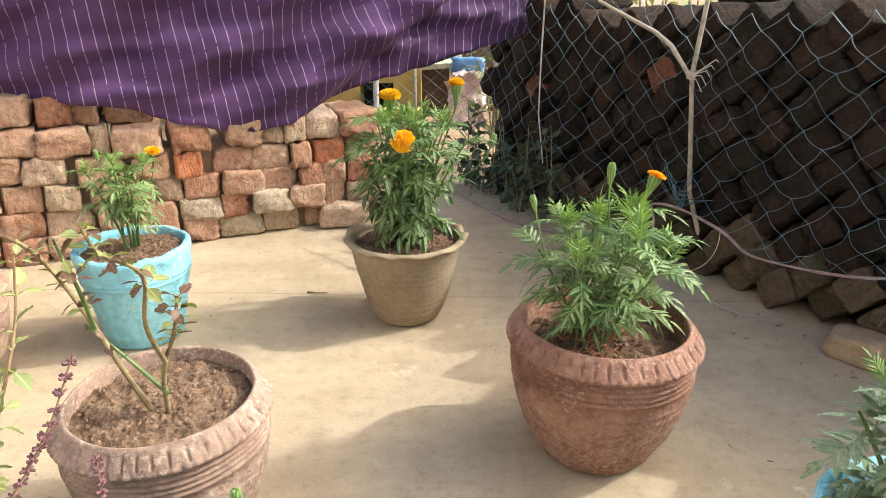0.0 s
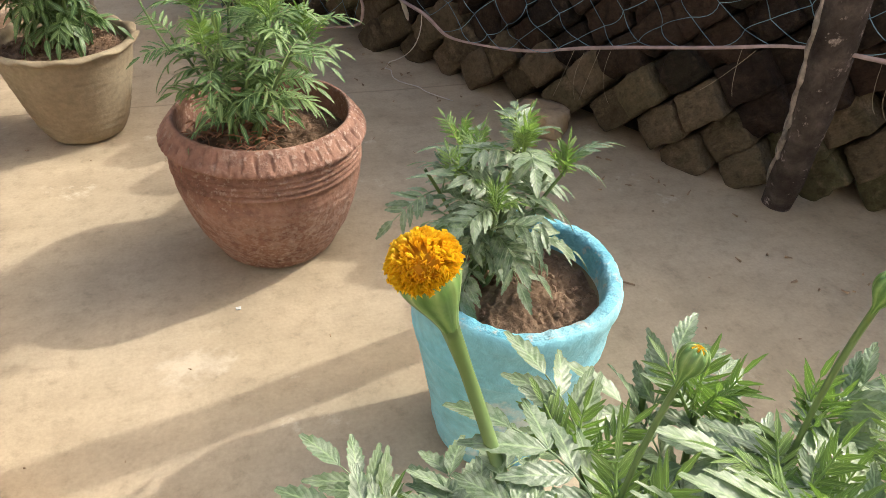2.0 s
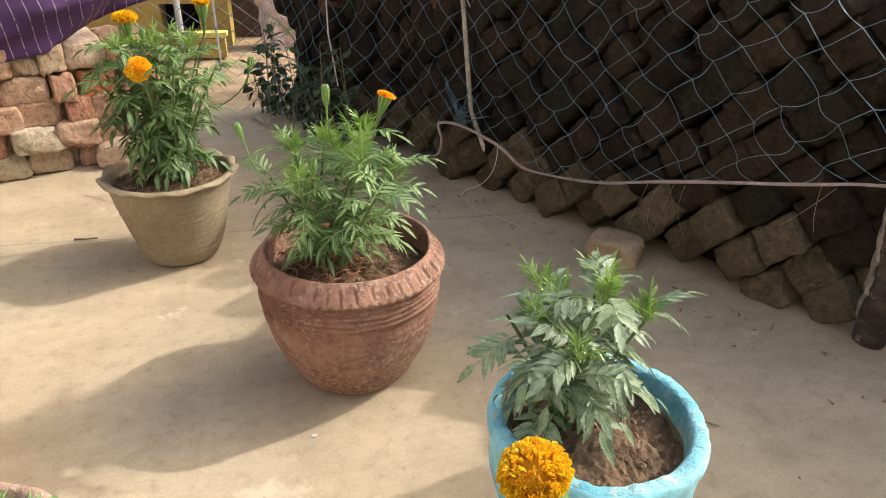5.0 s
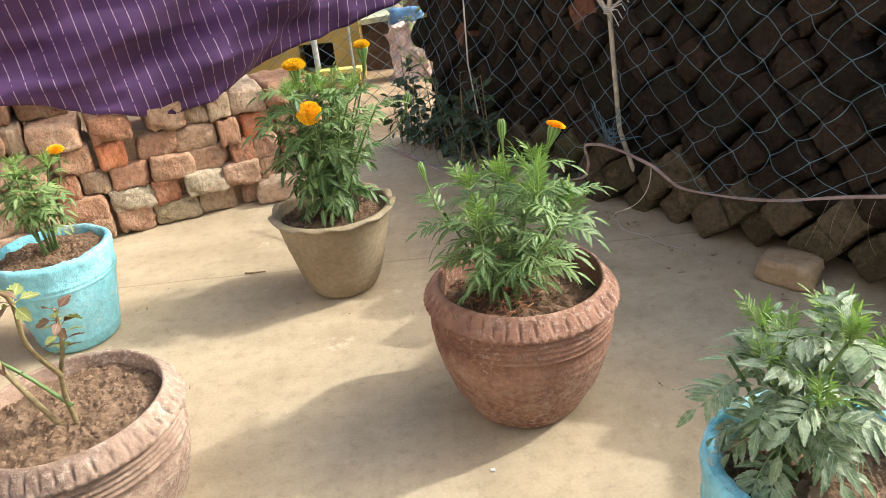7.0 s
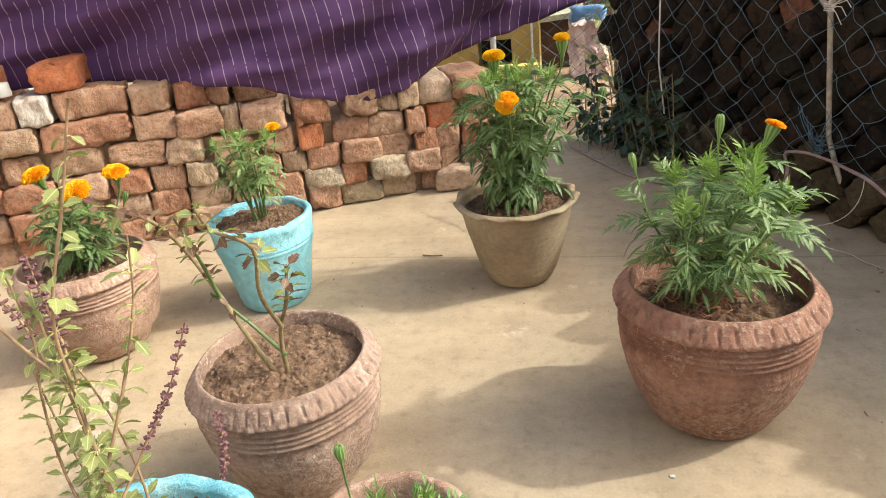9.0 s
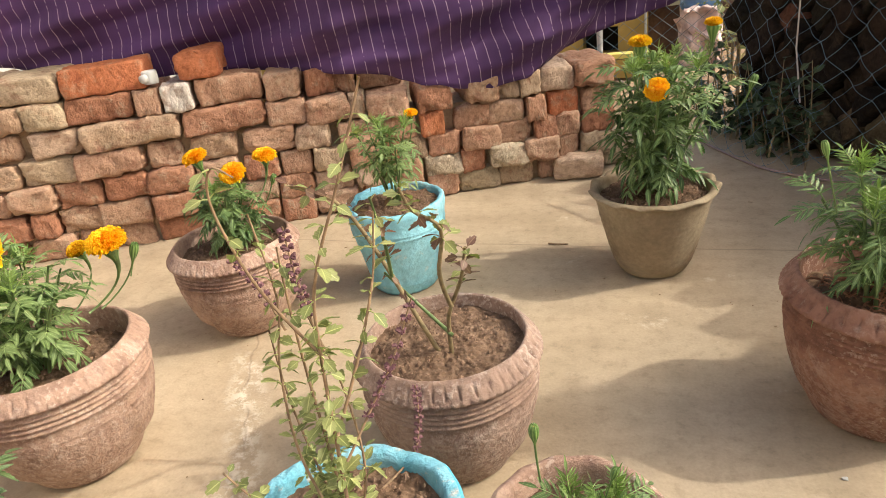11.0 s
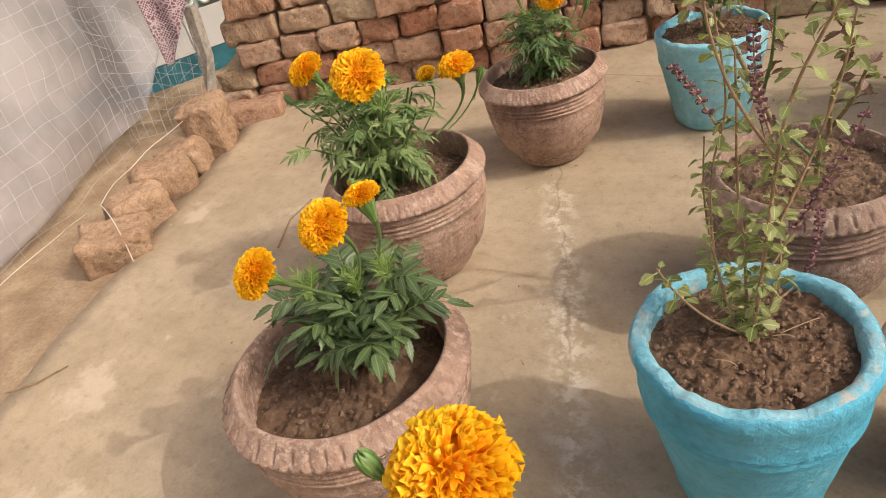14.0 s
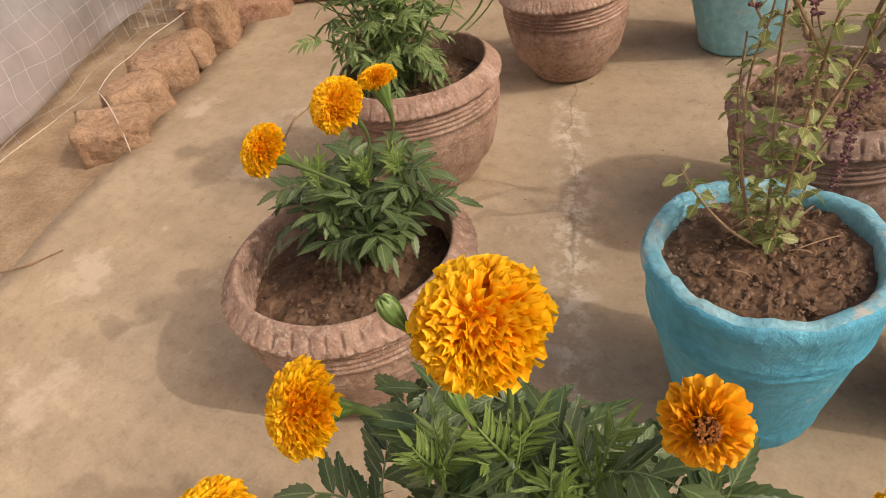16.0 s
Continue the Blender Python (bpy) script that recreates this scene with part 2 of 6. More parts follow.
    broken = ramp(nt, noise_tex(nt, vec, 7.0, 2.0), [(0.46, (0, 0, 0)), (0.54, (1, 1, 1))])
    hair = ramp(nt, joint, [(0.0, (0.5, 0.5, 0.5)), (0.0018, (0, 0, 0))])
    col = mixed(nt, mixed(nt, 1.0, hair, broken, "MULTIPLY"), col, (0.16, 0.11, 0.07))
    second = ramp(nt, line_distance(-0.28, 1.345, 1.0, -0.03, 0.012, 6.0), [(0.0, (0.55, 0.55, 0.55)), (0.0022, (0, 0, 0))])
    col = mixed(nt, second, col, (0.17, 0.12, 0.08))
    nt.links.new(col, p.inputs["Base Color"])
    hgt = math_node(nt, "ADD", math_node(nt, "ADD", math_node(nt, "MULTIPLY", c, 0.25), b), math_node(nt, "MULTIPLY", patch, 1.2))
    bumped(nt, p, hgt, 0.4, 0.004)
    return m


CEMENT = cement()
def burnt_clay(name, dark, mid, light, lime, lime_at, salt=0.35):
    """Fired pot: cloudy tones, pale lime freckles, dark smoke patches, fine turning lines."""
    m, nt, p = material(name, 0.8)
    p.inputs["Specular IOR Level"].default_value = 0.22
    vec = coords(nt)
    a, b, c = noise_tex(nt, vec, 12.0, 5.0, 0.6), noise_tex(nt, vec, 150.0, 5.0, 0.65), noise_tex(nt, vec, 55.0, 6.0, 0.7)
    col = ramp(nt, a, [(0.32, dark), (0.5, mid), (0.7, light)])
    col = mixed(nt, 0.8, col, ramp(nt, c, [(0.36, (0.62, 0.60, 0.62)), (0.55, (1.05, 1.05, 1.05))]), "MULTIPLY")
    clouds = ramp(nt, noise_tex(nt, vec, 7.0, 3.0), [(0.4, (0, 0, 0)), (0.62, (1, 1, 1))])
    freckle = ramp(nt, b, [(lime_at, (0, 0, 0)), (lime_at + 0.08, (0.75, 0.75, 0.75))])
    col = mixed(nt, mixed(nt, 1.0, clouds, freckle, "MULTIPLY"), col, lime)
    drift = ramp(nt, noise_tex(nt, vec, 21.0, 7.0, 0.75), [(0.56, (0, 0, 0)), (0.70, (0.7, 0.7, 0.7))])
    col = mixed(nt, drift, col, lime)
    tc = nt.nodes.new("ShaderNodeTexCoord")
    sep = nt.nodes.new("ShaderNodeSeparateXYZ")
    nt.links.new(tc.outputs["Object"], sep.inputs[0])
    pits = noise_tex(nt, vec, 120.0, 3.0, 0.7)
    low = ramp(nt, math_node(nt, "ADD", sep.outputs[2], math_node(nt, "MULTIPLY", a, 0.06)), [(0.13, (1, 1, 1)), (0.17, (0, 0, 0))])
    crust = mixed(nt, 1.0, low, ramp(nt, pits, [(0.46, (0, 0, 0)), (0.56, (salt, salt, salt))]), "MULTIPLY")
    col = mixed(nt, crust, col, lime)                          # salt crust round the lower body
    nt.links.new(col, p.inputs["Base Color"])
    bumped(nt, p, math_node(nt, "ADD", math_node(nt, "ADD", b, c), math_node(nt, "MULTIPLY", crust, 1.2)), 0.8, 0.003)
    return m


TERRACOTTA = burnt_clay("terracotta", (0.170, 0.083, 0.058), (0.253, 0.132, 0.092), (0.317, 0.179, 0.132), (0.432, 0.317, 0.258), 0.54)
TERRACOTTA_PALE = burnt_clay("dusty_terracotta", (0.24, 0.145, 0.108), (0.33, 0.215, 0.16), (0.42, 0.295, 0.23), (0.52, 0.41, 0.34), 0.53, 0.2)
TERRACOTTA_GREY = burnt_clay("greyed_terracotta", (0.185, 0.12, 0.095), (0.265, 0.18, 0.14), (0.35, 0.25, 0.20), (0.47, 0.385, 0.33), 0.53, 0.3)
GREYPOT = earthy("weathered_cement_pot", (0.19, 0.14, 0.09), (0.25, 0.195, 0.13), (0.32, 0.26, 0.18), 100, 8, 0.4, 0.002, rough=0.88, stain=(0.22, 0.19, 0.11), stain_at=(0.58, 0.74))

# ---- building helpers ----
def mesh_of(name, verts, faces, mat=None, smooth=False):
    me = bpy.data.meshes.new(name)
    me.from_pydata([tuple(v) for v in verts], [], faces)
    if mat:
        me.materials.append(mat)
    if smooth:
        me.polygons.foreach_set("use_smooth", [True] * len(me.polygons))
    me.update()
    return me


def part(name, me, parent=None, label="", m=None):
    ob = new(name, me)
    if parent is not None:
        ob.parent = parent
    if m is not None:
        ob.matrix_basis = m
    return tagged(ob, label)


def thing(name, label, category, group="", kind="", at=(0, 0, 0), turn=0):
    ob = new(name)
    ob.empty_display_size = 0.02
    ob.matrix_basis = pose(*at, 0, 0, turn)
    return tagged(ob, label, category, group, kind)


class Build:
    """Collects vertices and faces for one mesh."""

    def __init__(self):
        self.v, self.f, self.uv = [], [], {}

    def add(self, verts, faces, uvs=()):
        k = len(self.v)
        self.v += [tuple(p) for p in verts]
        for i, q in enumerate(uvs):
            self.uv[k + i] = q
        self.f += [tuple(i + k for i in q) for q in faces]

    def box(self, centre, size, m=None):
        x, y, z = (s / 2 for s in size)
        c = Vector(centre)
        vs = [c + Vector((sx * x, sy * y, sz * z)) for sz in (-1, 1) for sy in (-1, 1) for sx in (-1, 1)]
        if m is not None:
            vs = [m @ v for v in vs]
        self.add(vs, [(0, 2, 3, 1), (4, 5, 7, 6), (0, 1, 5, 4), (2, 6, 7, 3), (0, 4, 6, 2), (1, 3, 7, 5)])

    def tube(self, pts, radii, sides=6, caps=True):
        pts = [Vector(p) for p in pts]
        if not isinstance(radii, (list, tuple)):
            radii = [radii] * len(pts)
        rings, up = [], Vector((0.13, 0.21, 0.97))
        for i, p in enumerate(pts):
            d = (pts[min(i + 1, len(pts) - 1)] - pts[max(i - 1, 0)]).normalized()
            a = d.cross(up)
            if a.length < 0.05:
                a = d.cross(Vector((1, 0, 0)))
            a.normalize()
            b = d.cross(a)
            rings.append([p + (a * math.cos(t) + b * math.sin(t)) * radii[i] for t in (2 * math.pi * j / sides for j in range(sides))])
        vs = [v for r in rings for v in r]
        fs = [(i * sides + j, i * sides + (j + 1) % sides, (i + 1) * sides + (j + 1) % sides, (i + 1) * sides + j) for i in range(len(pts) - 1) for j in range(sides)]
        if caps:
            fs += [tuple(range(sides)), tuple((len(pts) - 1) * sides + j for j in reversed(range(sides)))]
        self.add(vs, fs)

    def mesh(self, name, mat, smooth=False):
        me = mesh_of(name, self.v, self.f, mat, smooth)
        if self.uv:
            flat = [c for q in self.f for i in q for c in self.uv.get(i, (0.0, 0.0))]
            me.uv_layers.new(name="UVMap").data.foreach_set("uv", flat)
        return me


def bez(a, b, c, n):
    """n + 1 points on the curve from a over b to c."""
    a, b, c = Vector(a), Vector(b), Vector(c)
    return [a * (1 - t) ** 2 + b * 2 * t * (1 - t) + c * t * t for t in (i / n for i in range(n + 1))]


def lathe(profile, segments=72, wobble=None):
    """A turned body from (radius, height) pairs; wobble(angle, index, r, z) shifts a point."""
    b = Build()
    vs, fs = [], []
    for i, (r, z) in enumerate(profile):
        for j in range(segments):
            a = 2 * math.pi * j / segments
            rr, zz = wobble(a, i, r, z) if wobble else (r, z)
            vs.append((rr * math.cos(a), rr * math.sin(a), zz))
    for i in range(len(profile) - 1):
        for j in range(segments):
            k = (j + 1) % segments
            fs.append((i * segments + j, i * segments + k, (i + 1) * segments + k, (i + 1) * segments + j))
    b.add(vs, fs)
    return b


def worn_block(name, size, mat, seed, wear=0.0065, r=0.0055, cuts=(8, 8, 6)):
    """A brick with rounded, chipped edges and uneven faces."""
    nx, ny, nz = cuts
    sx, sy, sz = size
    idx, vs, fs = {}, [], []

    def cut(i, n, edge):
        return -0.5 if i == 0 else 0.5 if i == n else -0.5 + edge + (1 - 2 * edge) * (i - 1) / (n - 2)


    def vert(i, j, k):
        if (i, j, k) not in idx:
            p = Vector((cut(i, nx, r / sx), cut(j, ny, r / sy), cut(k, nz, r / sz)))
            q = Vector((p.x * sx, p.y * sy, p.z * sz))
            lim = Vector((sx / 2 - r, sy / 2 - r, sz / 2 - r))
            core = Vector([max(-l, min(l, c)) for c, l in zip(q, lim)])
            d = q - core
            if d.length > r:
                q = core + d.normalized() * r
            q += noise.noise_vector(q * 22 + Vector((seed * 3.7, seed * 1.3, 0))) * wear + noise.noise_vector(q * 75 + Vector((seed, 5, 0))) * (wear * 0.5) + noise.noise_vector(q * 190 + Vector((seed, 8, 0))) * (wear * 0.22)
            chip = noise.noise(q * 14 + Vector((seed * 5.1, 2, seed)))
            if abs(p.x) + abs(p.y) + abs(p.z) > 1.05 and chip > 0.0:
                q *= 1 - 0.20 * chip
            idx[i, j, k] = len(vs)
            vs.append(q)
        return idx[i, j, k]

    for i in range(nx):
        for j in range(ny):
            for k, fl in ((0, 1), (nz, 0)):
                q = [vert(i, j, k), vert(i + 1, j, k), vert(i + 1, j + 1, k), vert(i, j + 1, k)]
                fs.append(tuple(q[::-1] if fl else q))
    for i in range(nx):
        for k in range(nz):
            for j, fl in ((0, 0), (ny, 1)):
                q = [vert(i, j, k), vert(i + 1, j, k), vert(i + 1, j, k + 1), vert(i, j, k + 1)]
                fs.append(tuple(q[::-1] if fl else q))
    for j in range(ny):
        for k in range(nz):
            for i, fl in ((0, 1), (nx, 0)):
                q = [vert(i, j, k), vert(i, j + 1, k), vert(i, j + 1, k + 1), vert(i, j, k + 1)]
                fs.append(tuple(q[::-1] if fl else q))
    return mesh_of(name, vs, fs, mat, True)

# ---- setting: ground, slab, brick wall, brick stack ----
WALL_P, WALL_D = Vector((-1.29, 1.36, 0)), Vector((0.914, 0.405, 0)).normalized()
WALL_N = Vector((WALL_D.y, -WALL_D.x, 0))            # towards the yard
STACK_P, STACK_D = Vector((0.75, 1.19, 0)), Vector((0.5, -0.866, 0)).normalized()
STACK_N = Vector((STACK_D.y, -STACK_D.x, 0))         # towards the yard


def on_wall(s, out, z):
    return WALL_P + WALL_D * s + WALL_N * out + Vector((0, 0, z))


def on_stack(s, out, z):
    return STACK_P + STACK_D * s + STACK_N * out + Vector((0, 0, z))


# ground out to the horizon
g = Build()
for ring, (r0, r1) in enumerate(((0, 3), (3, 12), (12, 60), (60, 900))):
    n = 48
    for j in range(n):
        a0, a1 = 2 * math.pi * j / n, 2 * math.pi * (j + 1) / n
        q = [(r * math.cos(a), r * math.sin(a), -0.02) for r, a in ((r0, a0), (r1, a0), (r1, a1), (r0, a1))]
        g.add(q if r0 else q[1:], [(0, 1, 2, 3)] if r0 else [(0, 1, 2)])
part_ground = part("ground", g.mesh("ground", MUD))
tagged(part_ground, "bare brown earth round the courtyard", "ground", kind="structure")

# cement slab with a broken left edge
sl = Build()
edge = []
for i in range(110):
    t = i / 109
    y = 1.12 - 2.6 * t
    edge.append(Vector((-1.83 + 0.43 * (0.9 - y) + 0.022 * noise.noise(Vector((y * 9, 3, 0))) + 0.012 * noise.noise(Vector((y * 40, 1, 0))), y, 0)))
nx = 70
for i, e in enumerate(edge):
    for j in range(nx + 1):
        x = e.x + (2.4 - e.x) * (j / nx) ** 1.0
        z = 0.0025 * noise.noise(Vector((x * 3, e.y * 3, 5)))
        sl.v.append((x, e.y if i else 2.3, z if j else -0.004))
for i in range(len(edge) - 1):
    for j in range(nx):
        a = i * (nx + 1) + j
        sl.f.append((a, a + nx + 1, a + nx + 2, a + 1))
    a = i * (nx + 1)
    k = len(sl.v)
    sl.v += [(edge[i].x - 0.012, sl.v[a][1], -0.03), (edge[i + 1].x - 0.012, sl.v[a + nx + 1][1], -0.03)]
    sl.f.append((a, k, k + 1, a + nx + 1))
slab = part("floor", sl.mesh("floor", CEMENT, True))
tagged(slab, "worn tan cement courtyard floor with cracks and stains", "floor", kind="structure")

# dry-laid wall of old bricks
wall = thing("wall_north", "low dry-stacked wall of old worn red bricks", "wall", kind="structure")
core = Build()
for s0, s1, h in ((-0.55, 0.1, 0.40), (0.1, 0.38, 0.335), (0.38, 1.18, 0.25)):
    core.box(((s0 + s1) / 2, 0, h / 2), (s1 - s0, 0.10, h))
part("rubble_core", core.mesh("rubble_core", MUD), wall, m=Matrix.Translation(on_wall(0, -0.088, 0)) @ pose(0, 0, 0, 0, 0, math.degrees(math.atan2(WALL_D.y, WALL_D.x))))
rng = random.Random(7)
wall_turn = math.degrees(math.atan2(WALL_D.y, WALL_D.x))
headers = [worn_block("brick", (0.108, 0.21, 0.066), mat, i, 0.0065, 0.009, (12, 8, 9)) for i, mat in enumerate((BRICK, BRICK, BRICK, BRICK, BRICK_PALE, BRICK, BRICK, BRICK, BRICK))]
stretchers = [worn_block("brick", (0.215, 0.108, 0.066), mat, 20 + i, 0.0065, 0.009, (18, 6, 9)) for i, mat in enumerate((BRICK_PALE, BRICK, BRICK, BRICK))]
bright = [worn_block("brick", (0.1, 0.2, 0.064), BRICK_BRIGHT, 40 + i, 0.0065, 0.009, (12, 8, 9)) for i in range(2)]
limed = worn_block("brick", (0.108, 0.21, 0.066), BRICK_WHITE, 47, 0.0065, 0.009, (12, 8, 9))


def lay(me, s, out, z, width=1.0, depth=0.21, dz=0.0, twist=0.0, tip=0.0, high=1.0):
    m = Matrix.Translation(on_wall(s, out - depth / 2, z)) @ pose(0, 0, 0, 0, tip, wall_turn + twist) @ Matrix.Diagonal((width, 1, high, 1))
    return part("brick", me, wall, m=m)


# courses from the floor up: where each brick begins and ends along the wall
COURSES = [
    "-77 -66 -65 -53 -52 -40 -39 -28 -27 -17 -16 -7 -6 6 7 17 18 27 28 37 37 49 50 60 60 67 68 77 77 88 89 98 100 106",
    "-76 -64 -63 -50 -49 -37 -36 -30 -30 -19 -19 -6 -5 6 7 17 18 27 28 37 38 48 49 56 57 67 68 78 78 85 86 96 96 106 106 112 112 121",
    "-66 -53 -52 -41 -40 -28 -28 -17 -16 -5 -5 7 8 19 20 29 30 38 39 46 48 56 57 62 63 69 70 79 79 89 89 99 99 105 105 112 113 122",
    "-68 -51 -50 -36 -34 -21 -21 -4 -3 6 8 20 21 35 35 44 46 56 58 67 68 75 77 87 87 97 97 102 103 112 113 122",
    "-64 -49 -48 -33 -30 -18 -17 7 8 29 29 39 39 50 50 54 55 66 68 77 81 90 90 96 96 102 102 111 111 122",
    "-58 -45 -44 -29 -29 -19 -19 -2 -2 4 5 12 13 29 30 39 40 47 47 53 54 65",
    "-56 -44 -44 -34 -33 -19 -18 2 9 20",
]
LIMED = (5, 5)
BRIGHT = {(3, 68), (3, 103), (6, 9)}
rusty = [worn_block("brick", (0.215, 0.108, 0.066), BRICK_BRIGHT, 51)]
for row, text in enumerate(COURSES):
    ends = [int(v) / 100 for v in text.split()]
    for s0, s1 in zip(ends[::2], ends[1::2]):
        w, mid = s1 - s0, (s0 + s1) / 2
        sink = 0.028 * max(0.0, min(1.0, (mid - 0.2) / 0.4)) * min(1, row / 3)
        z = 0.033 + 0.0685 * row - sink
        long = w > 0.145
        me = rng.choice(stretchers if long else headers)
        if (row, round(s0 * 100)) in BRIGHT:
            me = bright[row % 2]
        if (row, round(s0 * 100)) == LIMED:
            me = limed
        if (row, round(s0 * 100)) == (6, -18):
            me = rusty[0]
        lay(me, mid, rng.uniform(-0.012, 0.014) - (0.01 if row == 0 else 0.085 if row == 5 and s0 > 0.5 else 0.03 if row == 5 and s0 > 0.38 else 0), z, (w + 0.002) / (0.215 if long else 0.108), 0.108 if long else 0.21, twist=rng.uniform(-3, 3), tip=rng.uniform(-1.6, 1.6), high=rng.uniform(0.99, 1.06))
lay(headers[1], 1.12, 0.05, 0.036, 1.25, 0.21, twist=-14)
lay(headers[4], 1.24, -0.03, 0.034, 1.0, 0.21, twist=6)

# stack of bricks laid slantwise; the upper ones carry shade in their colour
stack = thing("wall_east", "tall stack of bricks laid slantwise, upper ones coloured dark for shade, with a zigzag top", "brick stack", kind="structure")
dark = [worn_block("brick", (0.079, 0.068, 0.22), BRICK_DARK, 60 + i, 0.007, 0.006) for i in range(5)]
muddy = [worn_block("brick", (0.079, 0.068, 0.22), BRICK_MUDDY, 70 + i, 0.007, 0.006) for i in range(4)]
rust = [worn_block("brick", (0.079, 0.068, 0.22), BRICK_RUST, 75, 0.007, 0.006)]
stack_turn = math.degrees(math.atan2(STACK_D.y, STACK_D.x))
ua, va = 0.080, 0.070


def set_back(s):
    """The stack bends away from the yard behind the post."""
    return 0.15 * max(0.0, min(1.0, (s - 0.33) / 0.36)) ** 1.3


for i in range(-40, 60):
    for j in range(-40, 60):
        s = (i * ua - j * va) * 0.7071
        z = (i * ua + j * va) * 0.7071 + 0.05
        top = 0.575 if s < 0.02 else 0.60 if s < 0.4 else 0.545
        if (-1.2 if z < 0.46 else -1.13) < s < 1.35 and 0.02 < z < top:
            m = Matrix.Translation(on_stack(s, -0.11 - set_back(s) + rng.uniform(-0.02, 0.015), z)) @ pose(0, 0, 0, 0, 0, stack_turn) @ pose(0, 0, 0, 90, 0, 0) @ pose(0, 0, 0, rng.uniform(-4, 4), rng.uniform(-4, 4), 45 + rng.uniform(-6, 6))
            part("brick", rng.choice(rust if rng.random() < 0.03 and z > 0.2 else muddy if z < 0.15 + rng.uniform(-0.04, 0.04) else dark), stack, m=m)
# unseen boxes in the dark brick tone close the gaps from behind
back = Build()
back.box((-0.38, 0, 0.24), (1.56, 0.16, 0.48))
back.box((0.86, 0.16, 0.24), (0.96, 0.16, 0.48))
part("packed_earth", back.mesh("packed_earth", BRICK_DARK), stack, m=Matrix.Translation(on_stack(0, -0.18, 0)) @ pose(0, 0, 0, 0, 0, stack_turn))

# a second, higher pile behind the stack
pile = thing("far_brick_pile", "higher dark pile of bricks behind the stack", "brick pile", kind="structure")
for i in range(-40, 60):
    for j in range(-40, 60):
        s = (i * ua - j * va) * 0.7071
        z = (i * ua + j * va) * 0.7071 + 0.03
        if -0.58 < s < 1.6 and 0.40 < z < (0.72 if s < 0.0 else 0.77):
            m = Matrix.Translation(on_stack(s, -0.40 + rng.uniform(-0.03, 0.03), z)) @ pose(0, 0, 0, 0, 0, stack_turn) @ pose(0, 0, 0, 90, 0, 0) @ pose(0, 0, 0, rng.uniform(-5, 5), rng.uniform(-5, 5), 45 + rng.uniform(-7, 7))
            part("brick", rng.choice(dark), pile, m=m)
# same dark filler box behind the pile's bricks
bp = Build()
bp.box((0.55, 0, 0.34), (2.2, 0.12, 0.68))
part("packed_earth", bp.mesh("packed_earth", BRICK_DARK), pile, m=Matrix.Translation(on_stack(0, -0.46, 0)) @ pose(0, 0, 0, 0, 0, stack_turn))

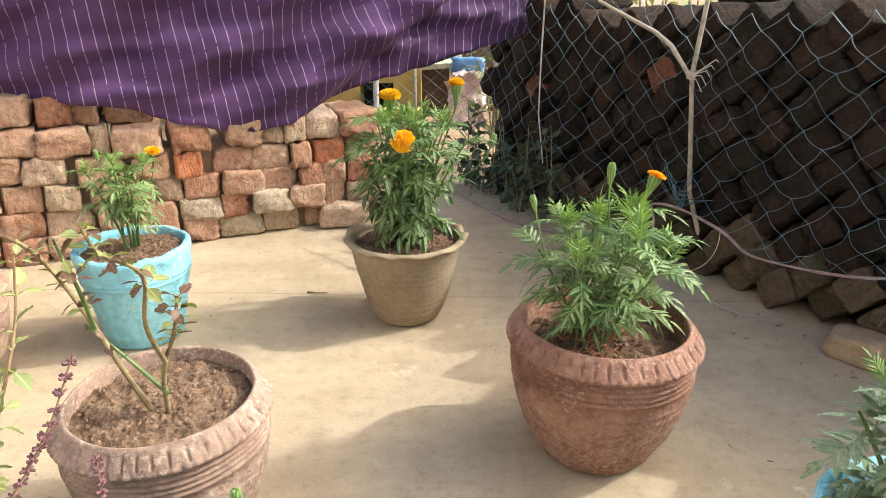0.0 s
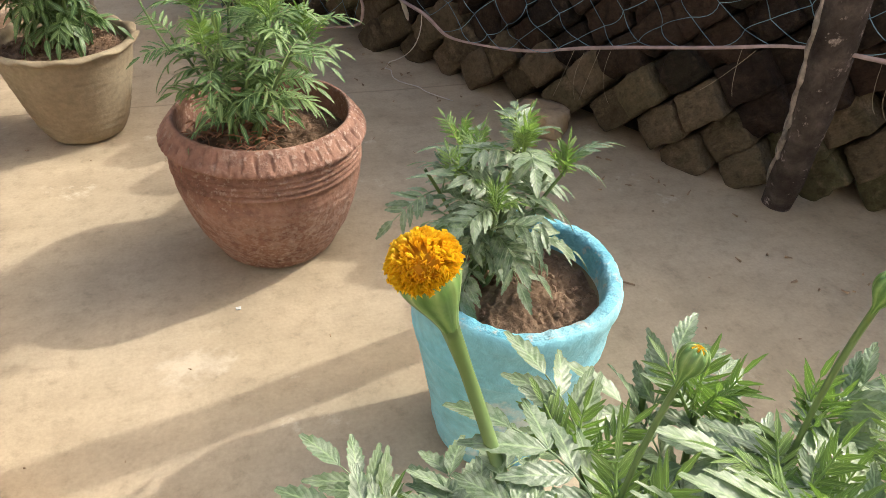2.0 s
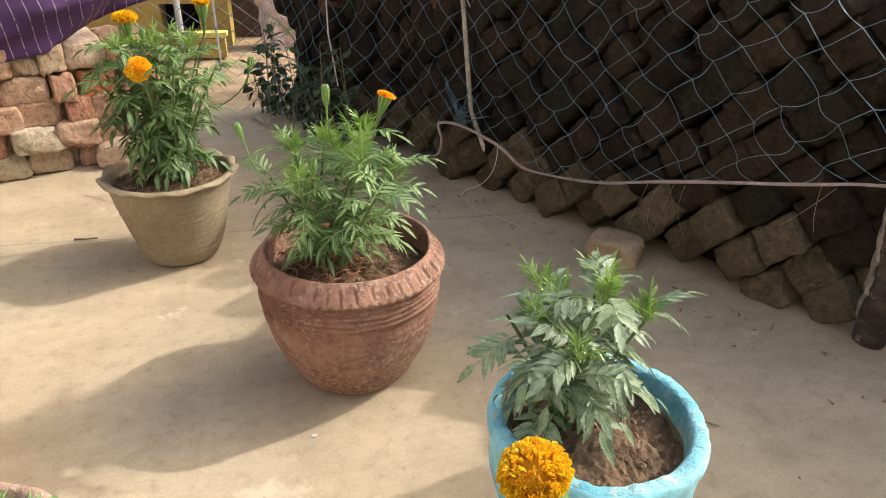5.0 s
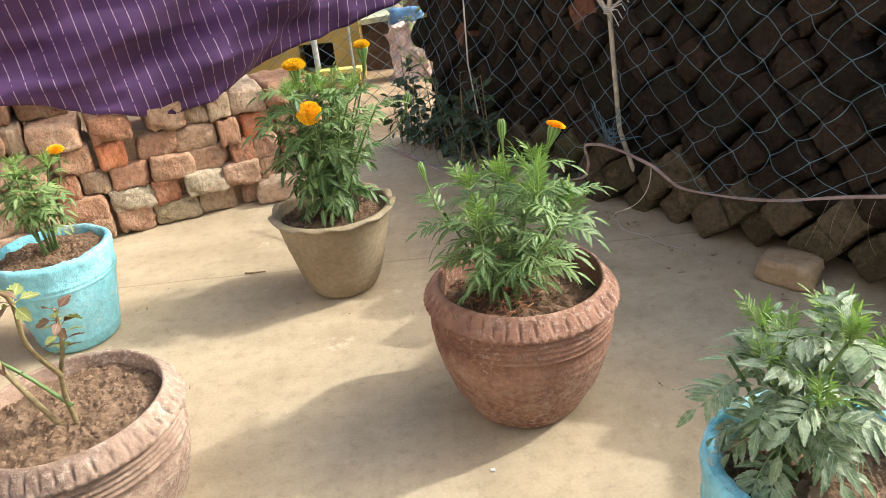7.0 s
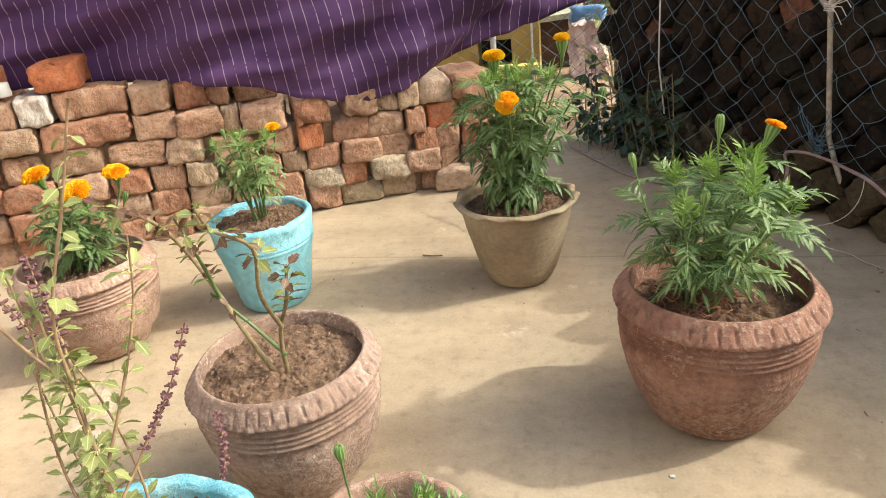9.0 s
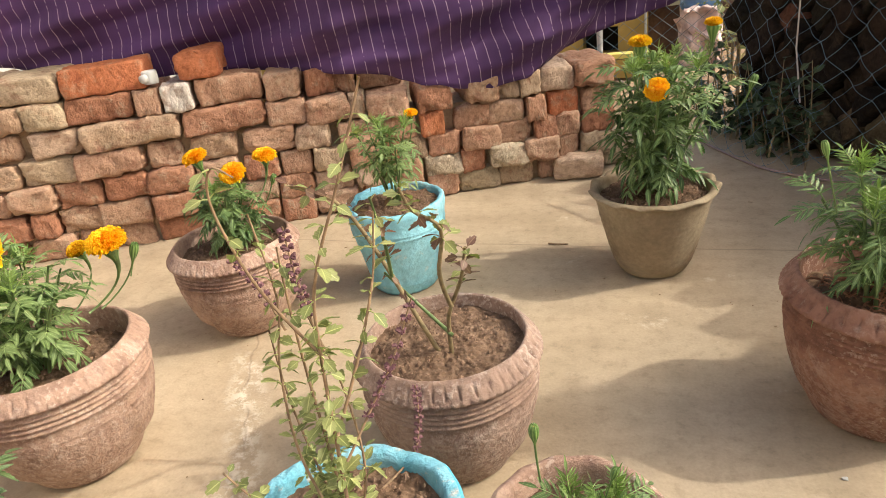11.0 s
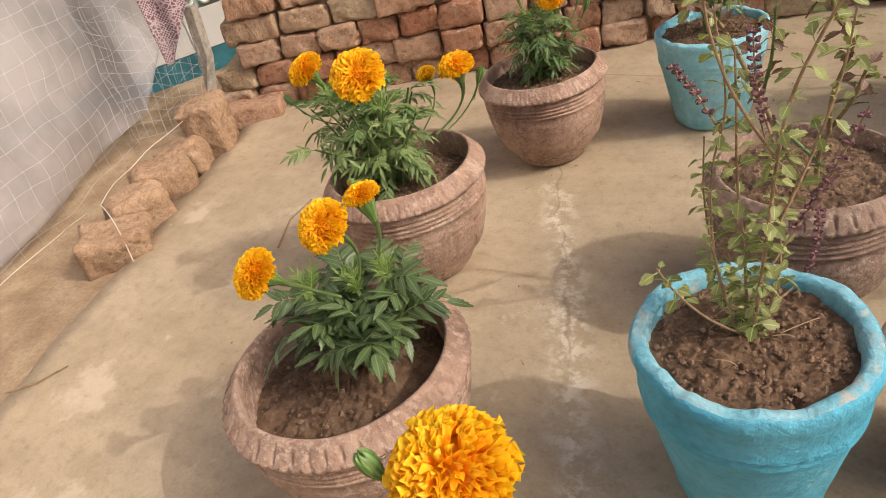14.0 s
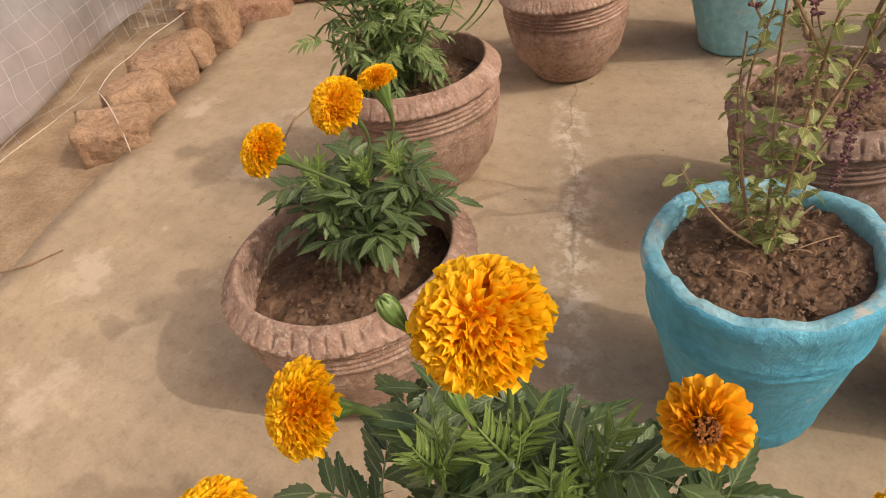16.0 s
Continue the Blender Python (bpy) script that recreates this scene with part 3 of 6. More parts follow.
# ---- pots ----
PAINT_WORN = earthy("chipped_blue_rim_paint", (0.13, 0.40, 0.52), (0.21, 0.48, 0.59), (0.34, 0.55, 0.61), 120, 22, 1.0, 0.005, rough=0.7, stain=(0.46, 0.46, 0.43), stain_at=(0.55, 0.63))
def pot_profile(R, H, base, kind):
    if kind == "terracotta":
        out = [(0.0, 0.0), (base * 0.8, 0.0), (base, 0.006), (base * 1.07, 0.012), (base * 1.15, 0.026), (R * 0.785, H * 0.25), (R * 0.86, H * 0.40), (R * 0.902, H * 0.52), (R * 0.907, H * 0.53), (R * 0.903, H * 0.54), (R * 0.918, H * 0.575), (R * 0.923, H * 0.585), (R * 0.919, H * 0.595), (R * 0.928, H * 0.63)]
        for g_ in range(4):
            z = H * (0.68 + 0.037 * g_)
            out += [(R * 0.917, z), (R * 0.945, z + H * 0.010), (R * 0.938, z + H * 0.022), (R * 0.918, z + H * 0.032)]
        collar = [(0.915, 0.835), (0.918, 0.858), (0.925, 0.864), (0.975, 0.866), (0.995, 0.869), (1.0, 0.874), (1.0, 0.887), (0.995, 0.892), (0.985, 0.90), (0.972, 0.911), (0.955, 0.924), (0.938, 0.938), (0.92, 0.952), (0.905, 0.964), (0.888, 0.976), (0.866, 0.992), (0.855, 0.998), (0.842, 1.0), (0.828, 0.995), (0.82, 0.98), (0.818, 0.8), (0.79, 0.6), (0.0, 0.58)]
        out += [(R * r, H * z) for r, z in collar]
    elif kind == "plain":
        out = [(0.0, 0.0), (base * 0.85, 0.0), (base, 0.005)]
        out += [(base + (R * 0.90 - base) * (0.15 * t + 0.85 * t ** 0.5), H * 0.9 * t) for t in ((q / 44) ** 1.5 for q in range(3, 45))]
        out += [(R * 0.905, H * 0.925), (R * 0.935, H * 0.945), (R * 0.99, H * 0.962), (R, H * 0.975), (R * 0.985, H * 0.99), (R * 0.93, H), (R * 0.875, H * 0.99), (R * 0.845, H * 0.93), (R * 0.8, H * 0.6), (0.0, H * 0.58)]
    else:
        inner = 0.88 if 0.1 < R < 0.1035 else 0.83                  # one pot has a much thicker lip
        out = [(0.0, 0.0), (base * 0.94, 0.0), (base, 0.005)]
        out += [(base + (R * 0.955 - base) * t, H * 0.76 * t) for t in (0.06, 0.15)]
        out += [(base + (R * 0.955 - base) * 0.17 + 0.0012, H * 0.76 * 0.165), (base + (R * 0.955 - base) * 0.19, H * 0.76 * 0.19)]
        out += [(base + (R * 0.955 - base) * t, H * 0.76 * t) for t in (0.3, 0.45, 0.6, 0.75, 0.88)]
        out += [(R * 0.935, H * 0.692), (R * 0.951, H * 0.70), (R * 0.938, H * 0.71), (R * 0.945, H * 0.735), (R * 0.961, H * 0.745), (R * 0.95, H * 0.755), (R * 0.965, H * 0.83), (R * 0.98, H * 0.90), (R * 0.995, H * 0.925), (R * 1.0, H * 0.955), (R * 0.99, H * 0.985), (R * 0.965, H), (R * (inner + 0.045), H * 1.003), (R * (inner + 0.012), H * 0.99), (R * inner, H * 0.965), (R * (inner - 0.02), H * 0.88), (R * 0.78, H * 0.6), (0.0, H * 0.58)]
    return out


def pot_mesh(R, H, base, kind, mat, seed=0):
    prof = pot_profile(R, H, base, kind)

    def wobble(a, i, r, z):
        n = noise.noise(Vector((math.cos(a) * 1.6 + seed, math.sin(a) * 1.6, z * 9)))
        rr = r * (1 + 0.016 * n)
        if kind == "terracotta" and H * 0.855 < z < H * 0.975 and r > R * 0.88:
            if z < H * 0.905:                                 # scalloped teeth along the outer edge
                ph = 33 * a + 0.5 * math.sin(5 * a + seed)
                rr -= R * 0.016 * abs(math.sin(ph)) ** 3 * max(0.0, 1 - abs(z / H - 0.885) / 0.03)
            else:                                             # narrow wedge cuts pressed into the sloping collar
                k = (z / H - 0.905) / 0.07
                ph = 44 * a / (2 * math.pi) + 0.16 * math.sin(7 * a + seed) + 0.10 * k
                off = abs(ph - round(ph))
                deep = 0.55 + 0.45 * noise.noise(Vector((math.cos(a) * 3, math.sin(a) * 3, seed + 5)))
                cut = (0.55 if seed in (5, 6) else 1.0) * max(0.0, 1 - off / (0.09 + 0.15 * k)) * min(1.0, 6 * max(0.0, min(k + 0.04, 0.96 - k))) * max(0.25, deep)
                z -= H * 0.030 * cut
                rr -= R * 0.020 * cut
        if kind == "plain" and z > H * 0.91 and r > R * 0.9:
            w = math.cos(13 * a + 0.8 * math.sin(3 * a)) + 0.4 * noise.noise(Vector((math.cos(a) * 6, math.sin(a) * 6, seed)))
            k = max(0.0, (r / R - 0.88) / 0.12)
            w *= 0.3 if seed == 9 else 1.0                    # the small brown pot has an almost even rim
            return rr + R * 0.022 * w * k, z + H * 0.02 * w * k
        if kind == "plain" and 0.02 < z < H * 0.88:
            rr += R * 0.013 * math.sin(z * 480 + 3 * n) * max(0.0, 0.4 + noise.noise(Vector((z * 30, 0, seed))))
        if kind == "blue":
            rr *= 1 + 0.012 * noise.noise(Vector((math.cos(a) * 5, math.sin(a) * 5, z * 40 + seed)))
            if z > H * 0.9:
                rr *= 1 + (0.009 if seed == 8 else 0.005) * (math.cos(5 * a + seed) + 0.8 * math.cos(7 * a))
                rr *= 1 + 0.010 * noise.noise(Vector((math.cos(a) * 9, math.sin(a) * 9, z * 60 + seed)))
                z += H * (0.02 * noise.noise(Vector((math.cos(a) * 2.5, math.sin(a) * 2.5, seed))) + 0.012 * noise.noise(Vector((math.cos(a) * 9, math.sin(a) * 9, seed + 3))))
        return rr, z

    seg = 528 if kind == "terracotta" else 128
    me = lathe(prof, seg, wobble).mesh("pot", mat, True)
    if kind == "blue":                                        # bare cement inside
        me.materials.append(GREYPOT)
        me.materials.append(PAINT_WORN)
        n = len(prof) - 1
        me.polygons.foreach_set("material_index", [1 if i // seg >= n - 2 else 2 if i // seg >= n - 6 else 0 for i in range(n * seg)])
    return me


def clods(r, seed, mat, count=1500):
    """Crumbs and clods of earth lying on the soil."""
    q_, b = random.Random(seed), Build()
    for _ in range(count):
        a, d, s = q_.uniform(0, 6.28), r * math.sqrt(q_.random()) * 0.97, 0.0007 + 0.0036 * q_.random() ** 9
        c = Vector((d * math.cos(a), d * math.sin(a), 0.006 * (1 - (d / r) ** 2) + 0.004 - 0.3 * s))
        vs = [c + Vector(v) * s * q_.uniform(0.5, 1.3) for v in ((1, 0, 0), (0.3, 0.95, 0.1), (-0.8, 0.6, 0), (-0.8, -0.6, 0.1), (0.3, -0.95, 0), (0.1, 0.1, 0.85), (0, 0, -0.8))]
        b.add(vs, [(i, (i + 1) % 5, 5) for i in range(5)] + [((i + 1) % 5, i, 6) for i in range(5)])
    return b.mesh("soil_crumb", mat)


def soil_mesh(r, seed, mat, lumps=0.0075, heap=None):
    b = Build()
    rings, seg = 56, 190
    vs, fs = [(0, 0, 0.006)], []
    for i in range(1, rings + 1):
        for j in range(seg):
            a, q = 2 * math.pi * j / seg, r * i / rings
            x, y = q * math.cos(a), q * math.sin(a)
            z = lumps * (0.8 * noise.noise(Vector((x * 38, y * 38, seed))) + 0.5 * noise.noise(Vector((x * 95, y * 95, seed + 4))) + 0.45 * noise.noise(Vector((x * 210, y * 210, seed + 9)))) + 0.006 * (1 - (q / r) ** 2)
            if heap:                                          # earth and roots heaped round the stem
                k = math.hypot(x - heap[0], y - heap[1]) / heap[2]
                z += heap[3] * max(0.0, 1 - k) ** 1.3 * (1 + 0.6 * noise.noise(Vector((x * 60, y * 60, seed + 2))))
            vs.append((x, y, z))
    for j in range(seg):
        fs.append((0, 1 + j, 1 + (j + 1) % seg))
        for i in range(rings - 1):
            a = 1 + i * seg
            fs.append((a + j, a + seg + j, a + seg + (j + 1) % seg, a + (j + 1) % seg))
    b.add(vs, fs)
    return b.mesh("soil", mat, True)

# ---- plants ----
LEAF = leafy("marigold_leaf", (0.08, 0.148, 0.05), (0.24, 0.32, 0.125), 0.42, 0.30, None, 6.0, 0.35)
LEAF_BROAD = leafy("broad_marigold_leaf", (0.047, 0.099, 0.030), (0.172, 0.245, 0.090), 0.40, 0.26, None, 6.0, 0.4)
# its last colour paints the whitish sheen seen on sunlit leaves
LEAF_SILVER = leafy("pale_marigold_leaf", (0.058, 0.108, 0.044), (0.18, 0.24, 0.12), 0.36, 0.24, (0.37, 0.41, 0.32), 7.0, 0.5)
LEAF_DEEP = leafy("deep_green_marigold_leaf", (0.038, 0.076, 0.027), (0.128, 0.183, 0.072), 0.36, 0.22, None, 7.0)
LEAF_YOUNG = leafy("young_shoot_leaf", (0.13, 0.21, 0.05), (0.21, 0.30, 0.08), 0.42, 0.32)
LEAF_BASIL = leafy("basil_leaf", (0.14, 0.18, 0.05), (0.34, 0.35, 0.14), 0.5, 0.3)
LEAF_ROSE = leafy("red_rose_leaf", (0.11, 0.045, 0.035), (0.16, 0.10, 0.05), 0.45, 0.25)
STEM = plain("green_stem", (0.105, 0.16, 0.05), 0.5)
STEM_WOODY = plain("woody_stem", (0.20, 0.15, 0.075), 0.7, 0.35, 120)
STEM_DRY = plain("dry_stem", (0.26, 0.17, 0.10), 0.8, 0.3, 120)
def calyx_material():
    """Green cup with darker ribs running up to its rim."""
    m, nt, p = material("calyx_green", 0.42)
    tc = nt.nodes.new("ShaderNodeTexCoord")
    sep = nt.nodes.new("ShaderNodeSeparateXYZ")
    nt.links.new(tc.outputs["Object"], sep.inputs[0])
    turn = math_node(nt, "ARCTAN2", sep.outputs[1], sep.outputs[0])
    rib = math_node(nt, "SINE", math_node(nt, "MULTIPLY", turn, 9.0), 0.0)
    rib = math_node(nt, "ADD", math_node(nt, "MULTIPLY", rib, 0.35), math_node(nt, "MULTIPLY", noise_tex(nt, tc.outputs["Object"], 4.0), 0.9))
    nt.links.new(ramp(nt, rib, [(0.15, (0.07, 0.14, 0.03)), (0.5, (0.12, 0.21, 0.055)), (0.8, (0.19, 0.28, 0.09))]), p.inputs["Base Color"])
    bumped(nt, p, rib, 0.4, 0.0005)
    return m


CALYX = calyx_material()
BASIL_BLOOM = plain("basil_bloom", (0.13, 0.055, 0.065), 0.8, 0.4, 300)


def petal_material(name, low, high):
    """Petal: deeper at the root, brighter at the frilled edge, each one a little different."""
    m, nt, p = material(name, 0.55)
    p.inputs["Specular IOR Level"].default_value = 0.3
    geo = nt.nodes.new("ShaderNodeNewGeometry")
    uv = nt.nodes.new("ShaderNodeUVMap")
    sep = nt.nodes.new("ShaderNodeSeparateXYZ")
    nt.links.new(uv.outputs[0], sep.inputs[0])
    col = ramp(nt, sep.outputs[1], [(0.35, low), (0.95, high)])
    col = mixed(nt, 1.0, col, ramp(nt, geo.outputs["Random Per Island"], [(0.0, (0.94, 0.80, 0.7)), (1.0, (1.0, 1.10, 1.2))]), "MULTIPLY")
    nt.links.new(col, p.inputs["Base Color"])
    t = nt.nodes.new("ShaderNodeBsdfTranslucent")
    nt.links.new(col, t.inputs["Color"])
    mx = nt.nodes.new("ShaderNodeMixShader")
    mx.inputs[0].default_value = 0.36
    nt.links.new(p.outputs[0], mx.inputs[1])
    nt.links.new(t.outputs[0], mx.inputs[2])
    nt.links.new(mx.outputs[0], nt.nodes["Material Output"].inputs["Surface"])
    return m


PETAL = petal_material("orange_petal", (0.97, 0.37, 0.005), (1.0, 0.61, 0.016))
PETAL_DEEP = petal_material("deep_orange_petal", (0.90, 0.27, 0.004), (1.0, 0.50, 0.014))
PETAL_YELLOW = petal_material("mustard_petal", (0.66, 0.31, 0.006), (0.92, 0.60, 0.02))


def leaflet(b, base, along, side, normal, length, width, teeth=5, sag=0.16):
    """A toothed, slightly folded leaflet that bends down to its tip."""
    mid, le, ri = [], [], []
    n = teeth * 2
    for i in range(n + 1):
        t = i / n
        w = width * math.sin(math.pi * min(1, t ** 0.72)) ** 0.85 * (1.0 if i % 2 else 0.82)
        p = base + along * (length * t) - normal * (length * sag * t * t)
        mid.append(p)
        sweep = along * (width * 0.3 if i % 2 else 0)
        le.append(p + side * w + normal * (w * 0.22) + sweep)
        ri.append(p - side * w + normal * (w * 0.22) + sweep)
    k = n + 1
    fs = []
    for i in range(n):
        fs += [(i, i + 1, k + i + 1, k + i), (i + 1, i, 2 * k + i, 2 * k + i + 1)]
    b.add(mid + le + ri, fs, [(i / n, c) for c in (0.0, 1.0, -1.0) for i in range(k)])


def leaf_mesh(seed, mat, pairs=5, length=0.07, leaf_len=0.026, leaf_w=0.0052, droop=0.25, teeth=5):
    """A feathered leaf: opposite leaflets on an arching rachis along +x, face up."""
    r = random.Random(seed)
    b = Build()

    def spine(t):
        return Vector((length * (t - 0.12 * t ** 3), 0.04 * length * math.sin(3 * t + seed), length * (0.30 * t - droop * 1.5 * t ** 2.2)))

    b.tube([spine(i / 8) for i in range(9)], [0.0010 - 0.0006 * i / 8 for i in range(9)], 4)
    for k in range(pairs):
        t = 0.26 + 0.68 * k / pairs
        size = leaf_len * (0.60 + 0.45 * math.sin(math.pi * (0.15 + 0.65 * k / pairs)))
        for sg in (1, -1):
            t2 = min(1.0, t + r.uniform(-0.02, 0.02))
            p = spine(t2)
            fall = (spine(min(1, t2 + 0.05)) - spine(t2 - 0.05)).normalized()
            ang = radians(r.uniform(48, 62) - 14 * k / pairs) * sg
            al = (fall * math.cos(ang) + Vector((0, 1, 0)) * math.sin(ang) + Vector((0, 0, r.uniform(-0.22, 0.10)))).normalized()
            up = Vector((-fall.z, 0, fall.x))
            sd = (up.cross(al) + Vector((0, 0, r.uniform(-0.22, 0.22)))).normalized()
            leaflet(b, p, al, sd, al.cross(sd), size * r.uniform(0.82, 1.12), leaf_w * r.uniform(0.82, 1.12), teeth, r.uniform(0.08, 0.32))
    al = (spine(1.0) - spine(0.9)).normalized()
    leaflet(b, spine(1.0), al, Vector((0, 1, 0)), al.cross(Vector((0, 1, 0))), leaf_len * 1.1, leaf_w * 1.15, teeth, 0.2)
    return b.mesh("leaf", mat, True)


def oval_leaf_mesh(seed, mat, length=0.03, width=0.01):
    b = Build()
    b.tube([(0, 0, 0), (length * 0.3, 0, 0.002)], [0.0007, 0.0005], 4)
    leaflet(b, Vector((length * 0.28, 0, 0.002)), Vector((1, 0, -0.1)).normalized(), Vector((0, 1, 0)), Vector((0.1, 0, 1)).normalized(), length * 0.75, width, 4)
    return b.mesh("leaf", mat, True)


def bloom_mesh(seed, mat, radius, flat=0.62, petals=320, ruffle=0.75, hollow=0.0, broad=1.0, curly=1.0):
    """A double marigold head: whorls of broad frilled petals curling outwards, facing +z, base at the origin."""
    r = random.Random(seed)
    b = Build()
    dome = [(0.0, 0.0)] + [(radius * 0.74 * math.cos(q * 0.26), radius * flat * (0.34 + 0.5 * math.sin(q * 0.26) - hollow * 1.2 * (q > 3))) for q in range(-1, 7)]
    core = lathe(dome, 20)
    b.add(core.v, core.f)
    for k in range(petals):
        t = (k + 0.5) / petals
        polar = 0.05 + hollow + (1.68 - hollow) * math.sqrt(t)    # from the crown to below the rim
        az = k * 2.39996 + r.uniform(-0.25, 0.25)
        d = Vector((math.sin(polar) * math.cos(az), math.sin(polar) * math.sin(az), math.cos(polar)))
        reach = radius * r.uniform(0.92, 1.06)
        c = Vector((d.x * reach, d.y * reach, radius * flat * (0.55 + 0.75 * d.z) * r.uniform(0.94, 1.06)))
        away = Vector((math.cos(az), math.sin(az), -0.35))
        out = Vector((d.x * 0.8, d.y * 0.8, d.z + 0.45)).normalized()
        side = Vector((-math.sin(az), math.cos(az), 0))
        twist = r.uniform(-1.0, 1.0)
        up = side.cross(out)
        side = (side * math.cos(twist) + up * math.sin(twist)).normalized()
        up = side.cross(out)
        w = radius * r.uniform(0.11, 0.17) * (0.8 + 0.45 * t) * broad
        ln = radius * r.uniform(0.26, 0.36)
        root = c - out * ln * 0.8 - away * ln * 0.35
        phase, waves, curl = r.uniform(0, 6.28), r.uniform(4.2, 6.6), r.uniform(0.15, 0.6) * curly
        rows, uvs = [], []
        for h, ww in ((0.0, 0.35), (0.35, 0.65), (0.62, 0.95), (0.85, 1.2), (1.0, 1.25)):
            for j in range(7):
                q = j / 3 - 1
                edge = ln * (h - 0.16 * h * q * q - 0.05 * h ** 3 * math.cos(5 * q + phase))
                rows.append(root + out * edge + side * (w * ww * q) + away * (ln * curl * h ** 2.4) + up * (w * ruffle * h * h * math.sin(q * waves + phase)))
                uvs.append((q, h))
        b.add(rows, [(i * 7 + j, i * 7 + j + 1, i * 7 + j + 8, i * 7 + j + 7) for i in range(4) for j in range(6)], uvs)
    return b.mesh("bloom", mat, True)


def rag_mesh(seed, mat):
    """A half-spent head: a few whorls of crumpled ray petals round an open middle."""
    r, b = random.Random(seed), Build()
    for k in range(96):
        az, q = k * 2.39996, 0.35 + 0.65 * k / 96
        out = Vector((math.cos(az) * q, math.sin(az) * q, 0.75 - 0.75 * q * q)).normalized()
        side = Vector((-math.sin(az), math.cos(az), 0))
        up = side.cross(out)
        w, ln = r.uniform(0.10, 0.19), r.uniform(0.6, 0.8) + 0.42 * q
        rows = []
        for h, ww in ((0.0, 0.25), (0.4, 0.6), (0.75, 1.0), (1.0, 1.15)):
            rows += [out * (ln * h - 0.1 * (j / 2 - 1) ** 2 * h) + side * (w * ww * (j / 2 - 1)) - Vector((0, 0, 0.25 * h * h * q)) + up * (0.14 * h * math.sin(j * 2.2 + k * 1.7)) + Vector((0, 0, 0.25)) for j in range(5)]
        b.add(rows, [(i * 5 + j, i * 5 + j + 1, i * 5 + j + 6, i * 5 + j + 5) for i in range(3) for j in range(4)], [(0, h) for h in (0.3, 0.5, 0.75, 1.0) for _ in range(5)])
    return b.mesh("bloom", mat, True)


def floret_mesh(seed, mat):
    """The brown middle of a spent head: a tuft of short crooked florets."""
    r, b = random.Random(seed), Build()
    for k in range(70):
        az, q = k * 2.39996, 0.24 * math.sqrt(k / 70)
        p = Vector((q * math.cos(az), q * math.sin(az), 0.5))
        b.tube([p, p + Vector((q * math.cos(az) * 0.3, q * math.sin(az) * 0.3, 0.42)), p + Vector((r.uniform(-0.1, 0.1), r.uniform(-0.1, 0.1), 0.6))], [0.035, 0.03, 0.04], 4)
    return b.mesh("flower_middle", mat)


def calyx_mesh(radius, length):
    """The green ribbed cup under a head, opening upwards from the stem."""
    prof = [(0.30, 0), (0.36, 0.12), (0.48, 0.3), (0.66, 0.52), (0.82, 0.72), (0.90, 0.86), (0.90, 0.96), (0.80, 1.0), (0.4, 0.98), (0.0, 0.97)]
    return lathe([(r * radius, z * length) for r, z in prof], 72, lambda a, i, r, z: (r * (1 + 0.06 * abs(math.sin(4.5 * a)) + 0.02 * math.cos(27 * a)), z)).mesh("calyx", CALYX, True)


def facing(at, up):
    """A pose at a place whose z axis points along up."""
    return Matrix.Translation(at) @ Vector(up).normalized().to_track_quat("Z", "Y").to_matrix().to_4x4()


MARIGOLD = dict(fine=[leaf_mesh(i, LEAF, 5, 0.050, 0.020, 0.0023, 0.26 + 0.05 * i, 4) for i in range(5)],
                broad=[leaf_mesh(10 + i, LEAF_BROAD, 4, 0.052, 0.027, 0.0038, 0.30 + 0.06 * i, 5) for i in range(5)],
                bright=[leaf_mesh(50 + i, LEAF, 5, 0.052, 0.023, 0.0032, 0.28 + 0.06 * i, 5) for i in range(5)],
                silver=[leaf_mesh(20 + i, LEAF_SILVER, 5, 0.064, 0.026, 0.0044, 0.22 + 0.06 * i, 6) for i in range(5)],
                lush=[leaf_mesh(60 + i, LEAF_SILVER, 4, 0.066, 0.033, 0.0058, 0.20 + 0.06 * i, 6) for i in range(5)],
                deep=[leaf_mesh(40 + i, LEAF_DEEP, 4, 0.055, 0.029, 0.0050, 0.20 + 0.06 * i, 6) for i in range(5)],
                shoot=[leaf_mesh(30 + i, LEAF_YOUNG, 6, 0.032, 0.013, 0.0013, -0.05 + 0.12 * i, 3) for i in range(3)])
HEADS = {"orange": [bloom_mesh(i, PETAL, 1.0, 0.68) for i in range(3)], "deep": [bloom_mesh(8, PETAL_DEEP, 1.0, 0.5, 200, 0.7)], "yellow": [bloom_mesh(9, PETAL_YELLOW, 1.0, 0.72, 400, 1.0, 0.16, 0.6, 0.35)]}
HEADS["ragged"] = [rag_mesh(5, PETAL_DEEP)]
FLORETS = floret_mesh(6, plain("brown_florets", (0.26, 0.085, 0.012), 0.9, 0.5, 200))
CUP = calyx_mesh(1.0, 1.0)
BUD = lathe([(0.15, -0.9), (0.18, -0.4), (0.28, 0.0), (0.55, 0.22), (0.86, 0.42), (1.0, 0.60), (1.03, 0.78), (0.98, 0.90), (0.86, 1.0), (0.66, 1.06), (0.36, 1.07), (0.0, 1.03)], 72, lambda a, i, r, z: (r * (0.93 + 0.14 * abs(math.sin(4 * a)) ** 0.7), z + (0.05 * math.cos(8 * a) if z > 0.95 else 0.0))).mesh("bud", CALYX, True)


